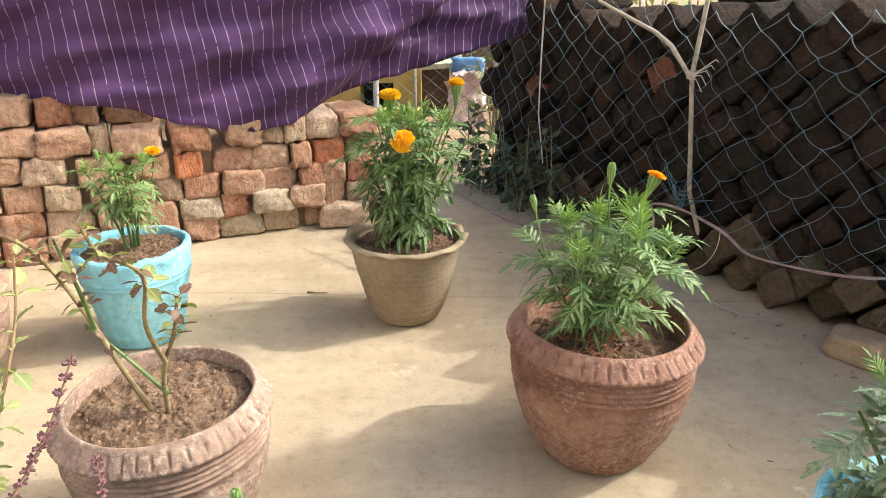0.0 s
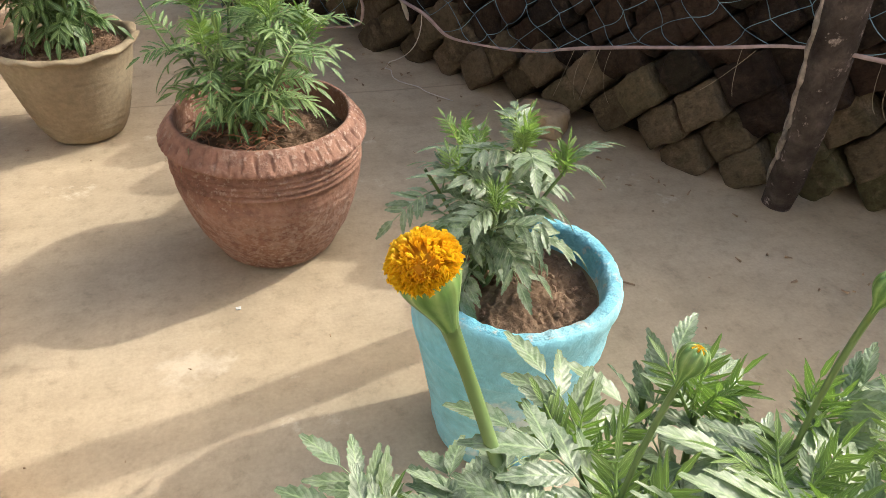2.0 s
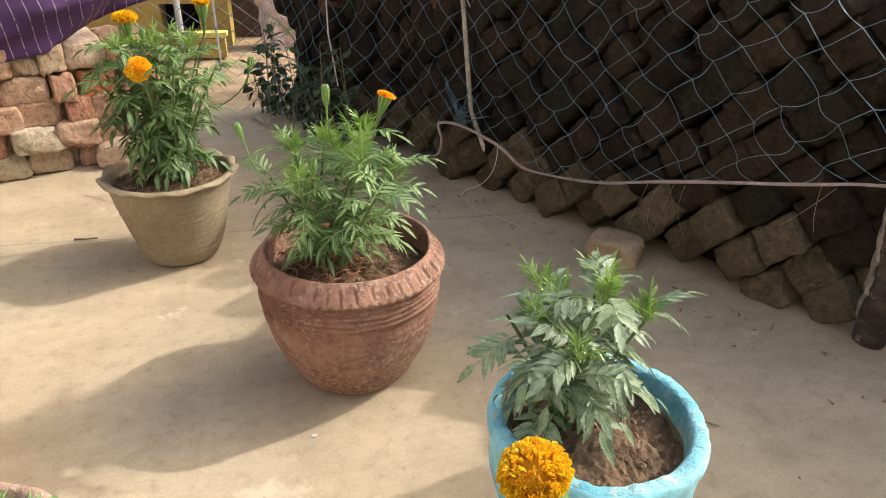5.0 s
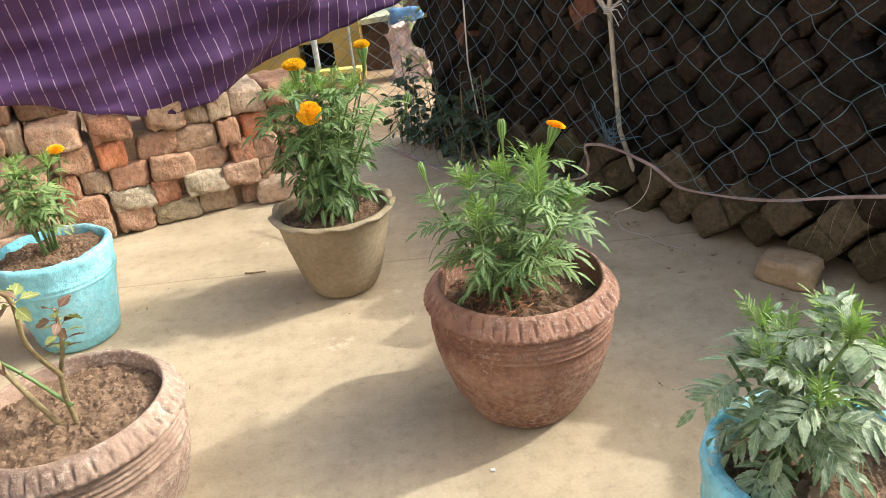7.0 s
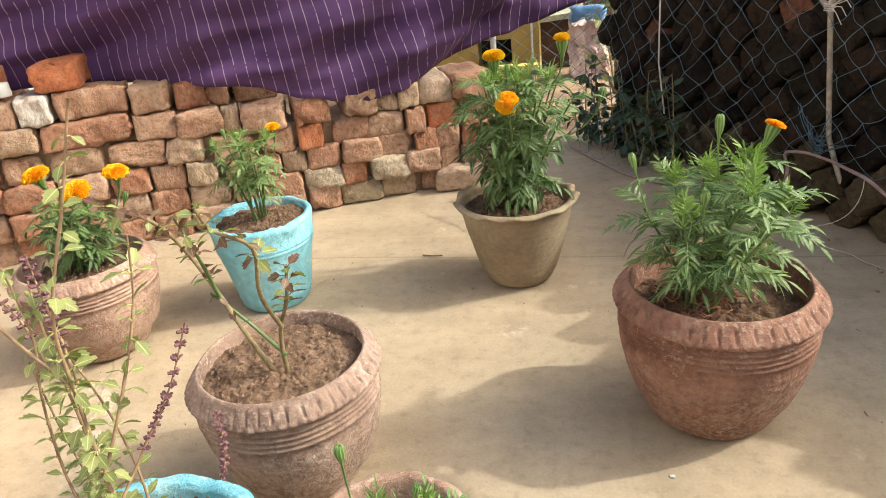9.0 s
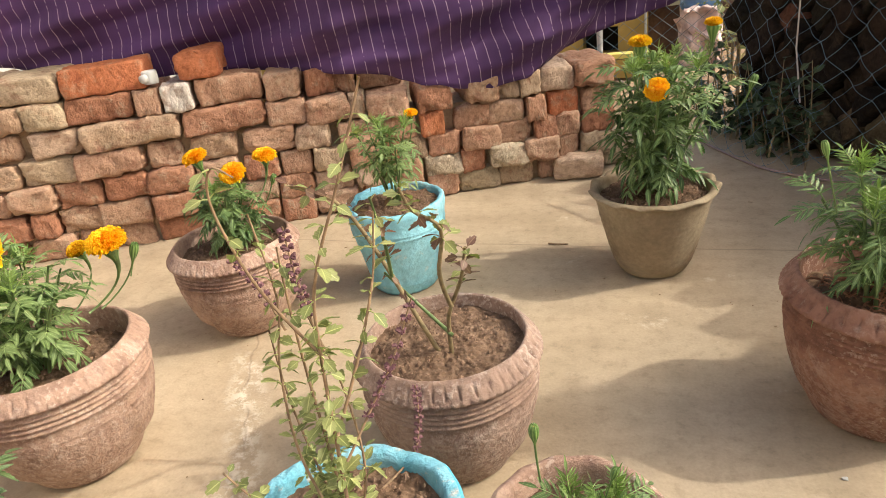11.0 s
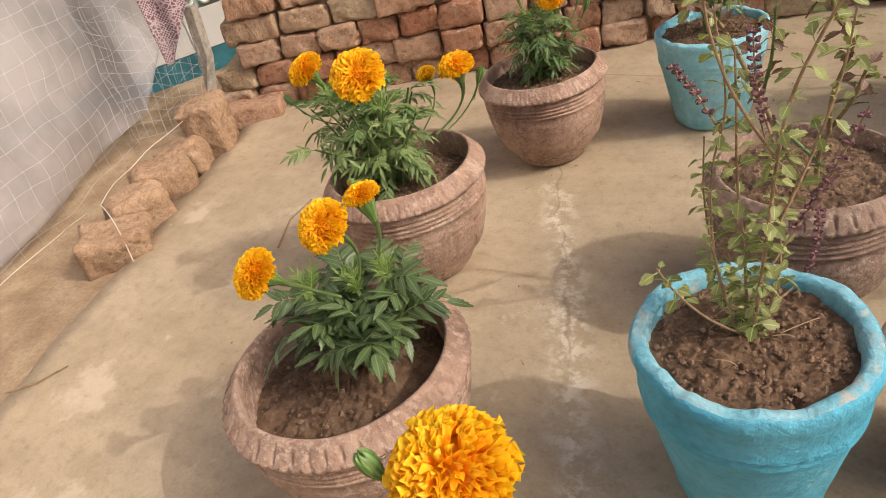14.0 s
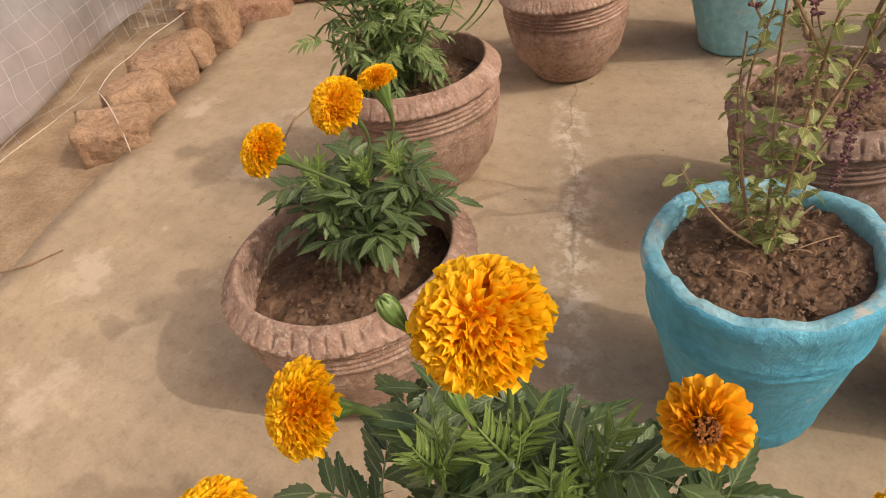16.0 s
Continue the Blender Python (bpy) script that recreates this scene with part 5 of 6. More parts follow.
# marigold close to the path, opening flower
k = potted("potted_marigold", "leafy marigold with an opening yellow flower and buds", PO["K"], 0.11, 0.2, 0.075, "terracotta", TERRACOTTA, SOIL, 0.84, 11)
bush(k, (0, 0, 0.16), (0.0, 0.0, 0.362), (0.15, 0.10, 0.10), 22, 210, "lush", 11, 12, low=0.2, size=0.86)
bush(k, (-0.02, 0.01, 0.16), (-0.08, 0.05, 0.322), (0.07, 0.045, 0.055), 8, 60, "lush", 31, 3, low=0.3, size=0.84)
bush(k, (0.02, 0.0, 0.16), rel("K", (0.345, 0.045, 0.425)), (0.035, 0.03, 0.045), 5, 34, "lush", 33, 2, low=0.45, size=0.84)
flower(k, rel("K", (0.230, 0.118, 0.503)), (-0.35, -0.15, 1), 0.0112, "yellow", 3.0, cup_r=0.58, stalk=0.0024, foot=rel("K", (0.255, 0.10, 0.42)))
bud(k, rel("K", (0.302, 0.088, 0.481)), (0.35, 0.1, 1), 0.0056, 0.0105, "yellow", rel("K", (0.285, 0.08, 0.42)))
bud(k, rel("K", (0.345, 0.076, 0.508)), (0.15, 0, 1), 0.0052, 0.0095, None, rel("K", (0.337, 0.07, 0.43)))

# marigold close to the path, large flowers
l = potted("potted_marigold", "leafy marigold with large orange flowers", PO["L"], 0.12, 0.2, 0.08, "terracotta", TERRACOTTA, SOIL, 0.84, 12)
bush(l, (0, 0, 0.16), (0.025, -0.018, 0.318), (0.10, 0.085, 0.070), 16, 160, "deep", 12, 5, low=0.3, size=1.05)
flower(l, rel("L", (-0.350, -0.027, 0.455)), (0.1, -0.42, 0.95), 0.0268, "orange", 0.9, which=1)
flower(l, rel("L", (-0.421, -0.073, 0.411)), (-0.12, -0.7, 0.75), 0.0205, "orange", 1.3, rel("L", (-0.375, -0.045, 0.35)), 2)
spent = flower(l, rel("L", (-0.269, -0.006, 0.416)), (0.25, -0.75, 0.7), 0.0175, "ragged", 1.0)
part("flower_middle", FLORETS, spent, "brown dried middle of the flower")
flower(l, rel("L", (-0.412, -0.134, 0.415)), (-0.2, -0.3, 1), 0.02, "orange", 1.0)
flower(l, rel("L", (-0.19, 0.03, 0.345)), (0.3, -0.4, 0.9), 0.02, "orange", 1.0)
flower(l, rel("L", (-0.317, -0.063, 0.385)), (0, -0.4, 1), 0.010, "yellow", 1.0)
bud(l, rel("L", (-0.390, -0.036, 0.457)), (-0.5, -0.1, 1), 0.0062, 0.017, None, rel("L", (-0.37, -0.02, 0.41)))
bud(l, rel("L", (-0.371, -0.031, 0.405)), (-0.2, -0.1, 1), 0.006, 0.018, None)

# ---- purple cloth over the wall ----
def striped_cloth():
    m, nt, p = material("purple_cloth", 0.9)
    uv = nt.nodes.new("ShaderNodeUVMap")
    sep = nt.nodes.new("ShaderNodeSeparateXYZ")
    nt.links.new(uv.outputs[0], sep.inputs[0])
    geo = coords(nt, True)
    big = noise_tex(nt, geo, 5.0)
    weave = noise_tex(nt, geo, 420.0, 2.0)
    base = ramp(nt, big, [(0.35, (0.052, 0.019, 0.078)), (0.65, (0.080, 0.032, 0.118))])
    fr = math_node(nt, "FRACT", math_node(nt, "MULTIPLY", sep.outputs[0], 36.0), 0.0)
    line = math_node(nt, "LESS_THAN", fr, 0.072)
    dash = math_node(nt, "GREATER_THAN", noise_tex(nt, geo, 90.0, 2.0), 0.42)
    fac = math_node(nt, "MULTIPLY", math_node(nt, "MULTIPLY", line, dash), 0.46)
    nt.links.new(mixed(nt, fac, base, (0.62, 0.50, 0.58)), p.inputs["Base Color"])
    bumped(nt, p, math_node(nt, "ADD", weave, noise_tex(nt, geo, 28.0)), 0.35, 0.003)
    return m


def cloth_edge(s):
    pts = [(-0.72, 0.64), (-0.52, 0.585), (-0.30, 0.53), (-0.14, 0.47), (0.12, 0.465), (0.4, 0.437), (0.57, 0.392), (0.69, 0.345), (0.80, 0.315), (0.88, 0.306), (0.98, 0.318), (1.10, 0.37), (1.18, 0.395), (1.37, 0.436), (1.69, 0.517), (1.75, 0.53)]
    for (s0, z0), (s1, z1) in zip(pts, pts[1:]):
        if s <= s1:
            return z0 + (z1 - z0) * (s - s0) / (s1 - s0)
    return pts[-1][1]


cb = Build()
NS, NZ = 200, 70
uvs = []
for iz in range(NZ + 1):
    for i in range(NS + 1):
        s = -0.72 + 2.44 * i / NS
        z0 = cloth_edge(s) - 0.02 - 0.035 * max(0.0, min(1.0, (0.6 - s) / 0.25)) + 0.006 * noise.noise(Vector((s * 22, 0, 7)))
        t = iz / NZ
        z = z0 + (1.3 - z0) * t
        fold = 1.13 + 1.35 * (z - 0.39)                       # line where the sagging part meets the tight part
        q = max(0.0, min(1.0, (s - fold) / 0.05 + 0.5))
        up = z - z0
        grow = min(1.0, up / 0.13)
        ripple = (0.042 * math.sin((s * 1.1 - z * 1.6) * 16 + 2.2 * noise.noise(Vector((s * 2.4, z * 2.4, 2)))) - 0.012) * (0.35 + 0.65 * min(1, max(0, s + 0.2))) * grow
        fine = (0.008 * noise.noise(Vector((s * 9, z * 11, 4))) + 0.004 * noise.noise(Vector((s * 26, z * 20, 9)))) * grow
        swag = (0.013 * math.sin(z * 52 + 9 * (s - 0.9) ** 2 + 2.6 * noise.noise(Vector((s * 3, z * 3, 6)))) + 0.006 * math.sin(z * 118 - s * 14 + 3 * noise.noise(Vector((s * 5, z * 5, 16))))) * min(1.0, up / 0.05)
        fine += swag
        sag = 0.012 + 0.17 * up
        tight = -0.05 + 0.10 * up + 0.004 * math.sin(s * 60)
        behind = 0.17 * max(0.0, min(1.0, (0.5 - s) / 0.25))     # at this end it hangs behind the wall
        out = (sag + ripple + fine) * (1 - q) + (tight + fine) * q - behind
        cb.v.append(tuple(on_wall(s, out, z)))
        uvs.append((s + 0.13 * (z - 0.5) * (1 - q) * max(0.0, s - 0.1) + 0.05 * q * (0.6 - z), t))
for iz in range(NZ):
    for i in range(NS):
        q = iz * (NS + 1) + i
        cb.f.append((q, q + 1, q + NS + 2, q + NS + 1))
cloth_me = cb.mesh("hanging_cloth", striped_cloth(), True)
layer = cloth_me.uv_layers.new(name="UVMap")
for lp in cloth_me.loops:
    layer.data[lp.index].uv = uvs[lp.vertex_index]
cloth = part("hanging_cloth", cloth_me)
cloth.modifiers.new("thickness", "SOLIDIFY").thickness = 0.0015
tagged(cloth, "purple cotton cloth with thin white stripes hung over the wall", "cloth")

# ---- net, poles and log before the stack ----
THREAD = plain("grey_blue_thread", (0.085, 0.155, 0.20), 0.55, 0.5, 14)
THREAD_BLUE = plain("blue_thread", (0.06, 0.12, 0.17), 0.6)
POLE = plain("weathered_pole", (0.36, 0.31, 0.25), 0.8, 0.3, 90, 0.5, 0.002)
BARK = earthy("burnt_bark", (0.03, 0.022, 0.019), (0.065, 0.05, 0.043), (0.12, 0.095, 0.084), 120, 22, 1.0, 0.006, stain=(0.40, 0.33, 0.30), stain_at=(0.60, 0.70))
TAPE = plain("dusty_pink_tape", (0.30, 0.215, 0.21), 0.8, 0.25, 60)
ROPE = plain("white_cord", (0.52, 0.47, 0.42), 0.8, 0.15, 200)
STONE = fired_clay("brown_stone", [(0.33, 0.215, 0.14), (0.38, 0.255, 0.17)], (0.28, 0.17, 0.105), (0.41, 0.30, 0.21), 0.006)
STONE_TAN = earthy("tan_stone", (0.27, 0.185, 0.115), (0.34, 0.245, 0.16), (0.40, 0.30, 0.205), 90, 14, 0.6, 0.004)

RIB = [(-1.16, 0.012), (-0.95, 0.006), (-0.78, 0.006), (-0.62, 0.008), (-0.48, 0.05), (-0.41, 0.075), (-0.40, 0.12), (-0.42, 0.155), (-0.37, 0.168), (-0.30, 0.165), (-0.21, 0.15), (-0.15, 0.117), (-0.03, 0.132), (0.07, 0.152), (0.19, 0.196), (0.39, 0.254), (0.51, 0.295), (0.75, 0.31), (1.3, 0.27)]


def rib_height(s):
    best = RIB[0][1]
    for (s0, z0), (s1, z1) in zip(RIB, RIB[1:]):
        if s0 <= s <= s1:
            best = z0 + (z1 - z0) * (s - s0) / (s1 - s0)
    return best


def flare(s, z):
    """The net's far end stands off the bricks, most near the ground."""
    return 0.11 * max(0.0, min(1.0, (-0.58 - s) / 0.2)) * max(0.0, 1 - z / 0.35)


net = Build()
DX, DZ = 0.078, 0.034
nr = random.Random(3)
nodes = {}
for kz in range(0, 20):
    for ix in range(-16, 17):
        s = ix * DX + (kz % 2) * DX / 2 + nr.uniform(-0.008, 0.008)
        z = 0.60 - kz * DZ + nr.uniform(-0.006, 0.006) + 0.012 * math.sin(s * 9)
        pull = math.exp(-((s + 0.34) / 0.16) ** 2) * max(0, 0.5 - z) * 0.7
        s += (-0.34 - s) * pull
        nodes[kz, ix] = (s, z)
for (kz, ix), (s, z) in nodes.items():
    for dx in (0, 1) if kz % 2 else (-1, 0):
        if (kz + 1, ix + dx) in nodes and z > rib_height(s):
            s2, z2 = nodes[kz + 1, ix + dx]
            z2 = max(z2, rib_height(s2))
            o1, o2 = (0.05 + flare(q, w) + 0.02 * noise.noise(Vector((q * 4, w * 4, 3))) for q, w in ((s, z), (s2, z2)))
            bow, sag = nr.uniform(-0.009, 0.009), nr.uniform(0.001, 0.006)
            net.tube([on_stack(s + (s2 - s) * q + bow * 4 * q * (1 - q), o1 + (o2 - o1) * q, z + (z2 - z) * q - sag * 4 * q * (1 - q)) for q in (0.0, 0.2, 0.4, 0.6, 0.8, 1.0)], 0.0007, 3, False)
net_ob = part("garden_net", net.mesh("garden_net", THREAD))
tagged(net_ob, "thin grey-blue knotted garden net hung before the brick stack", "net", kind="stuff")

tape = Build()
fine = []
for (s0, z0), (s1, z1) in zip(RIB, RIB[1:]):
    for k_ in range(6):
        t = k_ / 6
        s, z = s0 + (s1 - s0) * t, z0 + (z1 - z0) * t
        fine.append((s, 0.055 + flare(s, z) + 0.012 * noise.noise(Vector((s * 6, z * 6, 8))), z + 0.003 * noise.noise(Vector((s * 30, 0, 1)))))
for _ in range(4):
    fine = [fine[0]] + [tuple((a_ + 2 * b_ + c_) / 4 for a_, b_, c_ in zip(*q)) for q in zip(fine, fine[1:], fine[2:])] + [fine[-1]]
wid = [0.0022 + 0.003 * max(0.0, noise.noise(Vector((q[0] * 7, 2, 2))) + 0.3) for q in fine]
tape.tube([on_stack(*q) for q in fine], wid, 6)
tagged(part("edge_tape", tape.mesh("edge_tape", TAPE, True)), "twisted dusty pink tape along the lower edge of the net", "tape")

pole = thing("net_pole", "thin grey wooden pole with a forked twig holding the net", "pole")
b = Build()
b.tube([on_stack(-0.325, -0.03, 0.06), on_stack(-0.335, 0.028, 0.2), on_stack(-0.362, 0.04, 0.46), on_stack(-0.347, 0.04, 0.62), on_stack(-0.34, 0.04, 0.95)], [0.0055, 0.0055, 0.0055, 0.005, 0.005], 8)
part("shaft", b.mesh("shaft", POLE, True), pole)
b = Build()
b.tube([on_stack(-0.362, 0.045, 0.455), on_stack(-0.42, 0.05, 0.515), on_stack(-0.47, 0.05, 0.54), on_stack(-0.55, 0.05, 0.565), on_stack(-0.66, 0.05, 0.60)], [0.005, 0.0055, 0.005, 0.0045, 0.004], 7)
part("twig", b.mesh("twig", POLE, True), pole)
b = Build()
for q in range(4):
    z = 0.45 + 0.004 * q
    b.tube([on_stack(-0.362 + 0.010 * math.cos(t), 0.042 + 0.010 * math.sin(t), z + 0.001 * t) for t in (0, 1.05, 2.1, 3.14, 4.2, 5.24, 6.28)], 0.0012, 4)
for q in range(5):
    b.tube([on_stack(-0.352, 0.05, 0.46), on_stack(-0.33 + 0.01 * q, 0.06, 0.45 + 0.012 * q), on_stack(-0.315 + 0.008 * q, 0.06, 0.43 + 0.016 * q)], 0.001, 4)
part("twine", b.mesh("twine", ROPE), pole, "frayed pale twine")
b = Build()
for q in range(18):                                           # meshes gathered and tied to the pole
    a0 = nr.uniform(0.2, 2.9)
    far_ = 0.03 + 0.07 * nr.random()
    knot = on_stack(-0.338 + nr.uniform(-0.012, 0.012), 0.052, 0.175 + nr.uniform(-0.012, 0.03))
    b.tube(bez(knot, on_stack(-0.338 + 0.5 * far_ * math.cos(a0), 0.066, 0.185 + 0.4 * far_ * math.sin(a0)), on_stack(-0.338 + far_ * math.cos(a0), 0.055, 0.185 + far_ * math.sin(a0)), 8), 0.0008, 3, False)
for q in range(10):
    a0 = nr.uniform(0, 6.28)
    b.tube([on_stack(-0.338 + (0.008 + 0.002 * nr.random()) * math.cos(t + a0), 0.048 + 0.008 * math.sin(t + a0), 0.168 + 0.004 * q + 0.001 * t) for t in (0, 1.0, 2.0, 3.0, 4.0, 5.0, 6.3)], 0.0010, 3, False)
part("thread_knot", b.mesh("thread_knot", THREAD_BLUE), pole, "tangle of blue thread")

log = Build()
lp_ = []
for i in range(15):
    z = 0.9 * i / 14
    lean = 1 - math.exp(-z / 0.3)
    lp_.append(Vector((1.060 - 0.122 * lean, 0.740 - 0.090 * lean, z)) + STACK_D * 0.006 * math.sin(i * 0.7))
log.tube(lp_, [0.0255 + 0.003 * min(1.0, i / 5) + 0.003 * noise.noise(Vector((i * 0.8, 0, 0))) for i in range(15)], 18)
log.v = [tuple(Vector(v) + noise.noise_vector(Vector(v) * 30) * 0.004) for v in log.v]
post = part("wooden_post", log.mesh("wooden_post", BARK, True))
peel = Build()
for q, (z0, z1, turn_, wide) in enumerate(((0.6, 3.4, 0.0, 0.0065), (1.6, 3.0, 0.55, 0.0055), (3.0, 5.6, 0.45, 0.006), (4.6, 7.5, 0.2, 0.005))):
    cut_ = []
    for t in range(13):
        f = z0 + (z1 - z0) * t / 12
        axis = lp_[int(f)].lerp(lp_[int(f) + 1], f - int(f))
        an = turn_ + 0.12 * math.sin(t * 1.3 + q)
        cut_.append(axis + (STACK_N * math.sin(an) - STACK_D * math.cos(an)) * (0.0265 + 0.002 * min(1.0, f / 5)))
    peel.tube(cut_, [0.001] + [wide * (0.55 + 0.45 * abs(math.sin(t * 2.1 + q))) for t in range(11)] + [0.001], 6)
part("bark_strip", peel.mesh("bark_strip", plain("peeled_wood", (0.22, 0.18, 0.155), 0.85, 0.6, 70, 0.5, 0.002)), post, "peeling pale bark")
tagged(post, "dark charred wooden post with peeling pale bark", "post")

cord = Build()
cord.tube([on_stack(-0.845, 0.07, 0.62), on_stack(-0.848, 0.07, 0.45), on_stack(-0.84, 0.075, 0.30), on_stack(-0.815, 0.07, 0.165)], 0.0022, 5)
tagged(part("loose_rope", cord.mesh("loose_rope", ROPE, True)), "loose pale rope hanging on the net", "rope")
wire = Build()
wire.tube(bez(on_stack(-0.215, 0.06, 0.15), on_stack(-0.20, 0.07, 0.07), on_stack(-0.29, 0.08, 0.03), 10) + [q + Vector((0.008 * math.sin(i * 1.1), 0.010 * math.sin(i * 0.8), 0)) for i, q in enumerate(bez(on_stack(-0.30, 0.085, 0.012), on_stack(-0.25, 0.10, 0.004), on_stack(-0.10, 0.085, 0.004), 12))], 0.0010, 5)
tagged(part("loose_wire", wire.mesh("loose_wire", ROPE, True)), "thin pale wire curling down to the floor", "wire")


def boulder(size, seed, mat=STONE, rugged=False):
    bm = bmesh.new()
    bmesh.ops.create_icosphere(bm, subdivisions=2 if rugged else 3, radius=1.0)
    for v in bm.verts:
        n = v.co.normalized()
        v.co = Vector((max(-0.72, min(0.72, n.x)), max(-0.72, min(0.72, n.y)), max(-0.6, min(0.66, n.z)))) + noise.noise_vector(n * 1.7 + Vector((seed, 0, 0))) * 0.2 + noise.noise_vector(n * 3.1 + Vector((seed, 3, 0))) * (0.16 if rugged else 0.05)
    z0 = min(v.co.z for v in bm.verts)
    for v in bm.verts:
        v.co = Vector((v.co.x * size[0], v.co.y * size[1], (v.co.z - z0) * size[2]))
    me = bpy.data.meshes.new("stone")
    bm.to_mesh(me)
    bm.free()
    me.materials.append(mat)
    me.polygons.foreach_set("use_smooth", [not rugged] * len(me.polygons))
    return me


st = part("stone", boulder((0.066, 0.052, 0.038), 3, STONE_TAN), m=pose(0.765, 1.08, -0.004, 0, 0, -50))
tagged(st, "smooth tan stone at the foot of the brick stack", "stone")
for at, size, turn, tilt, seed in (((-1.655, 0.415), (0.15, 0.105, 0.095), 52, 8, 5), ((-1.72, 0.53), (0.135, 0.10, 0.11), 72, -6, 8), ((-1.785, 0.655), (0.15, 0.11, 0.11), 60, 5, 11), ((-1.845, 0.77), (0.12, 0.11, 0.10), 35, -8, 17)):
    ob = part("stone", worn_block("stone", size, STONE, seed, 0.010, 0.014, (14, 11, 10)), m=pose(*at, size[2] / 2 - 0.03, tilt, tilt, turn))
    tagged(ob, "rough brown stone in the border of the yard", "stone", "border stones")
blk = part("stone_block", worn_block("stone_block", (0.112, 0.12, 0.155), STONE, 91, 0.009, 0.010, (12, 12, 14)), m=pose(-1.855, 0.885, 0.058, 4, 0, 28))
tagged(blk, "squared brown stone block at the wall's end", "stone")
for at, turn in (((-1.99, 1.02), 20), ((-1.88, 1.06), 35)):
    ob = part("loose_brick", worn_block("loose_brick", (0.20, 0.10, 0.065), BRICK, 95, 0.006), m=pose(*at, 0.013, 0, 0, turn))
    tagged(ob, "loose old brick lying at the wall's end", "brick", "loose bricks")

# ---- house corner, scarf and sheet beyond the wall's end ----
VIEW_D = Vector((0.522, 0.853, 0)).normalized()
VIEW_N = Vector((VIEW_D.y, -VIEW_D.x, 0))
TILE_WHITE = plain("white_glazed_tile", (0.50, 0.50, 0.49), 0.3, 0.05, 12, 0.05)
TEAL = plain("teal_wall_paint", (0.018, 0.12, 0.155), 0.6, 0.3, 14, 0.3, 0.002)
ORNAMENT = plain("grey_relief_paint", (0.24, 0.30, 0.29), 0.55, 0.25, 60)
ORNAMENT_PALE = plain("pale_relief_paint", (0.52, 0.56, 0.54), 0.5, 0.15, 60)


def on_house(s, out, z):
    return Vector((-2.5, 1.5, 0)) + VIEW_D * s + VIEW_N * out + Vector((0, 0, z))


house_turn = math.degrees(math.atan2(VIEW_D.y, VIEW_D.x))
house = thing("wall_west", "house wall with a teal base and white tiles with painted scrolls", "wall", kind="structure")
b = Build()
b.box((-0.1, 0.1, 0.9), (2.6, 0.2, 1.9))
part("masonry", b.mesh("masonry", plain("pale_wall_paint", (0.62, 0.60, 0.57), 0.8, 0.12, 10, 0.4, 0.003)), house, m=Matrix.Translation(on_house(0, -0.012, 0)) @ pose(0, 0, 0, 0, 0, house_turn))
b = Build()
b.box((-0.1, 0, -0.02), (2.5, 0.014, 0.17))
part("plinth", b.mesh("plinth", TEAL), house, "teal painted base", m=Matrix.Translation(on_house(0, 0, 0)) @ pose(0, 0, 0, 0, 0, house_turn))
tile = Build()
tile.box((0, 0, 0), (0.246, 0.012, 0.146))
tile_me = tile.mesh("tile", TILE_WHITE)
deco = Build()
deco.box((0, 0, 0), (0.246, 0.012, 0.146))
deco_me = deco.mesh("tile", ORNAMENT)
scroll = Build()
for sx in (-1, 1):
    for q, (cx, cz, r0) in enumerate(((0.055, 0.02, 0.045), (0.085, -0.04, 0.028), (0.02, -0.045, 0.024))):
        scroll.tube([(sx * (cx + r0 * (1 - t / 33) * math.cos(t * 0.3 + q)), -0.012, cz + r0 * (1 - t / 33) * math.sin(t * 0.3 + q)) for t in range(30)], [0.008 - 0.0002 * t for t in range(30)], 8)
scroll_me = scroll.mesh("scroll", ORNAMENT_PALE, True)
for row in range(5):
    for col in range(-3, 5):
        m = Matrix.Translation(on_house(col * 0.25 + 0.02, 0.004, 0.142 + row * 0.15)) @ pose(0, 0, 0, 0, 0, house_turn)
        fancy = row in (1, 2) and col < 2 or row == 3
        t_ob = part("tile", deco_me if fancy else tile_me, house, m=m)
        if fancy:
            part("scroll", scroll_me, t_ob, "raised pale scroll")

# added, unseen white walls close the yard behind the camera and bounce sunlight
BOUNCE_WHITE = earthy("bounce_wall_white", (0.66, 0.63, 0.58), (0.74, 0.71, 0.66), (0.80, 0.78, 0.73), 50, 3, 0.5, 0.004, world_space=True)
for name, mid, size in (("wall_yard_west", (-3.3, -1.55, 1.8), (0.2, 4.7, 3.64)), ("wall_south", (-0.1, -4.0, 1.8), (6.6, 0.2, 3.64))):
    b = Build()
    b.box((0, 0, 0), size)
    tagged(part(name, b.mesh(name, BOUNCE_WHITE), m=Matrix.Translation(mid)), "plain unseen white wall added round the yard to bounce sunlight", "wall", kind="structure")

stake = Build()
sp = [(0.045, 0.02, 0.34), (0.03, 0.02, 0.2), (0.0, 0.02, 0.08), (-0.02, 0.02, -0.02)]
stake.tube([Vector((-2.0, 1.03, 0)) + VIEW_D * q[0] + VIEW_N * q[1] + Vector((0, 0, q[2])) for q in sp], [0.021, 0.022, 0.022, 0.021], 4)
tagged(part("wooden_stake", stake.mesh("wooden_stake", plain("grey_board", (0.30, 0.27, 0.24), 0.85, 0.3, 60, 0.4, 0.002))), "short grey wooden stake leaning beside the wall", "stake")


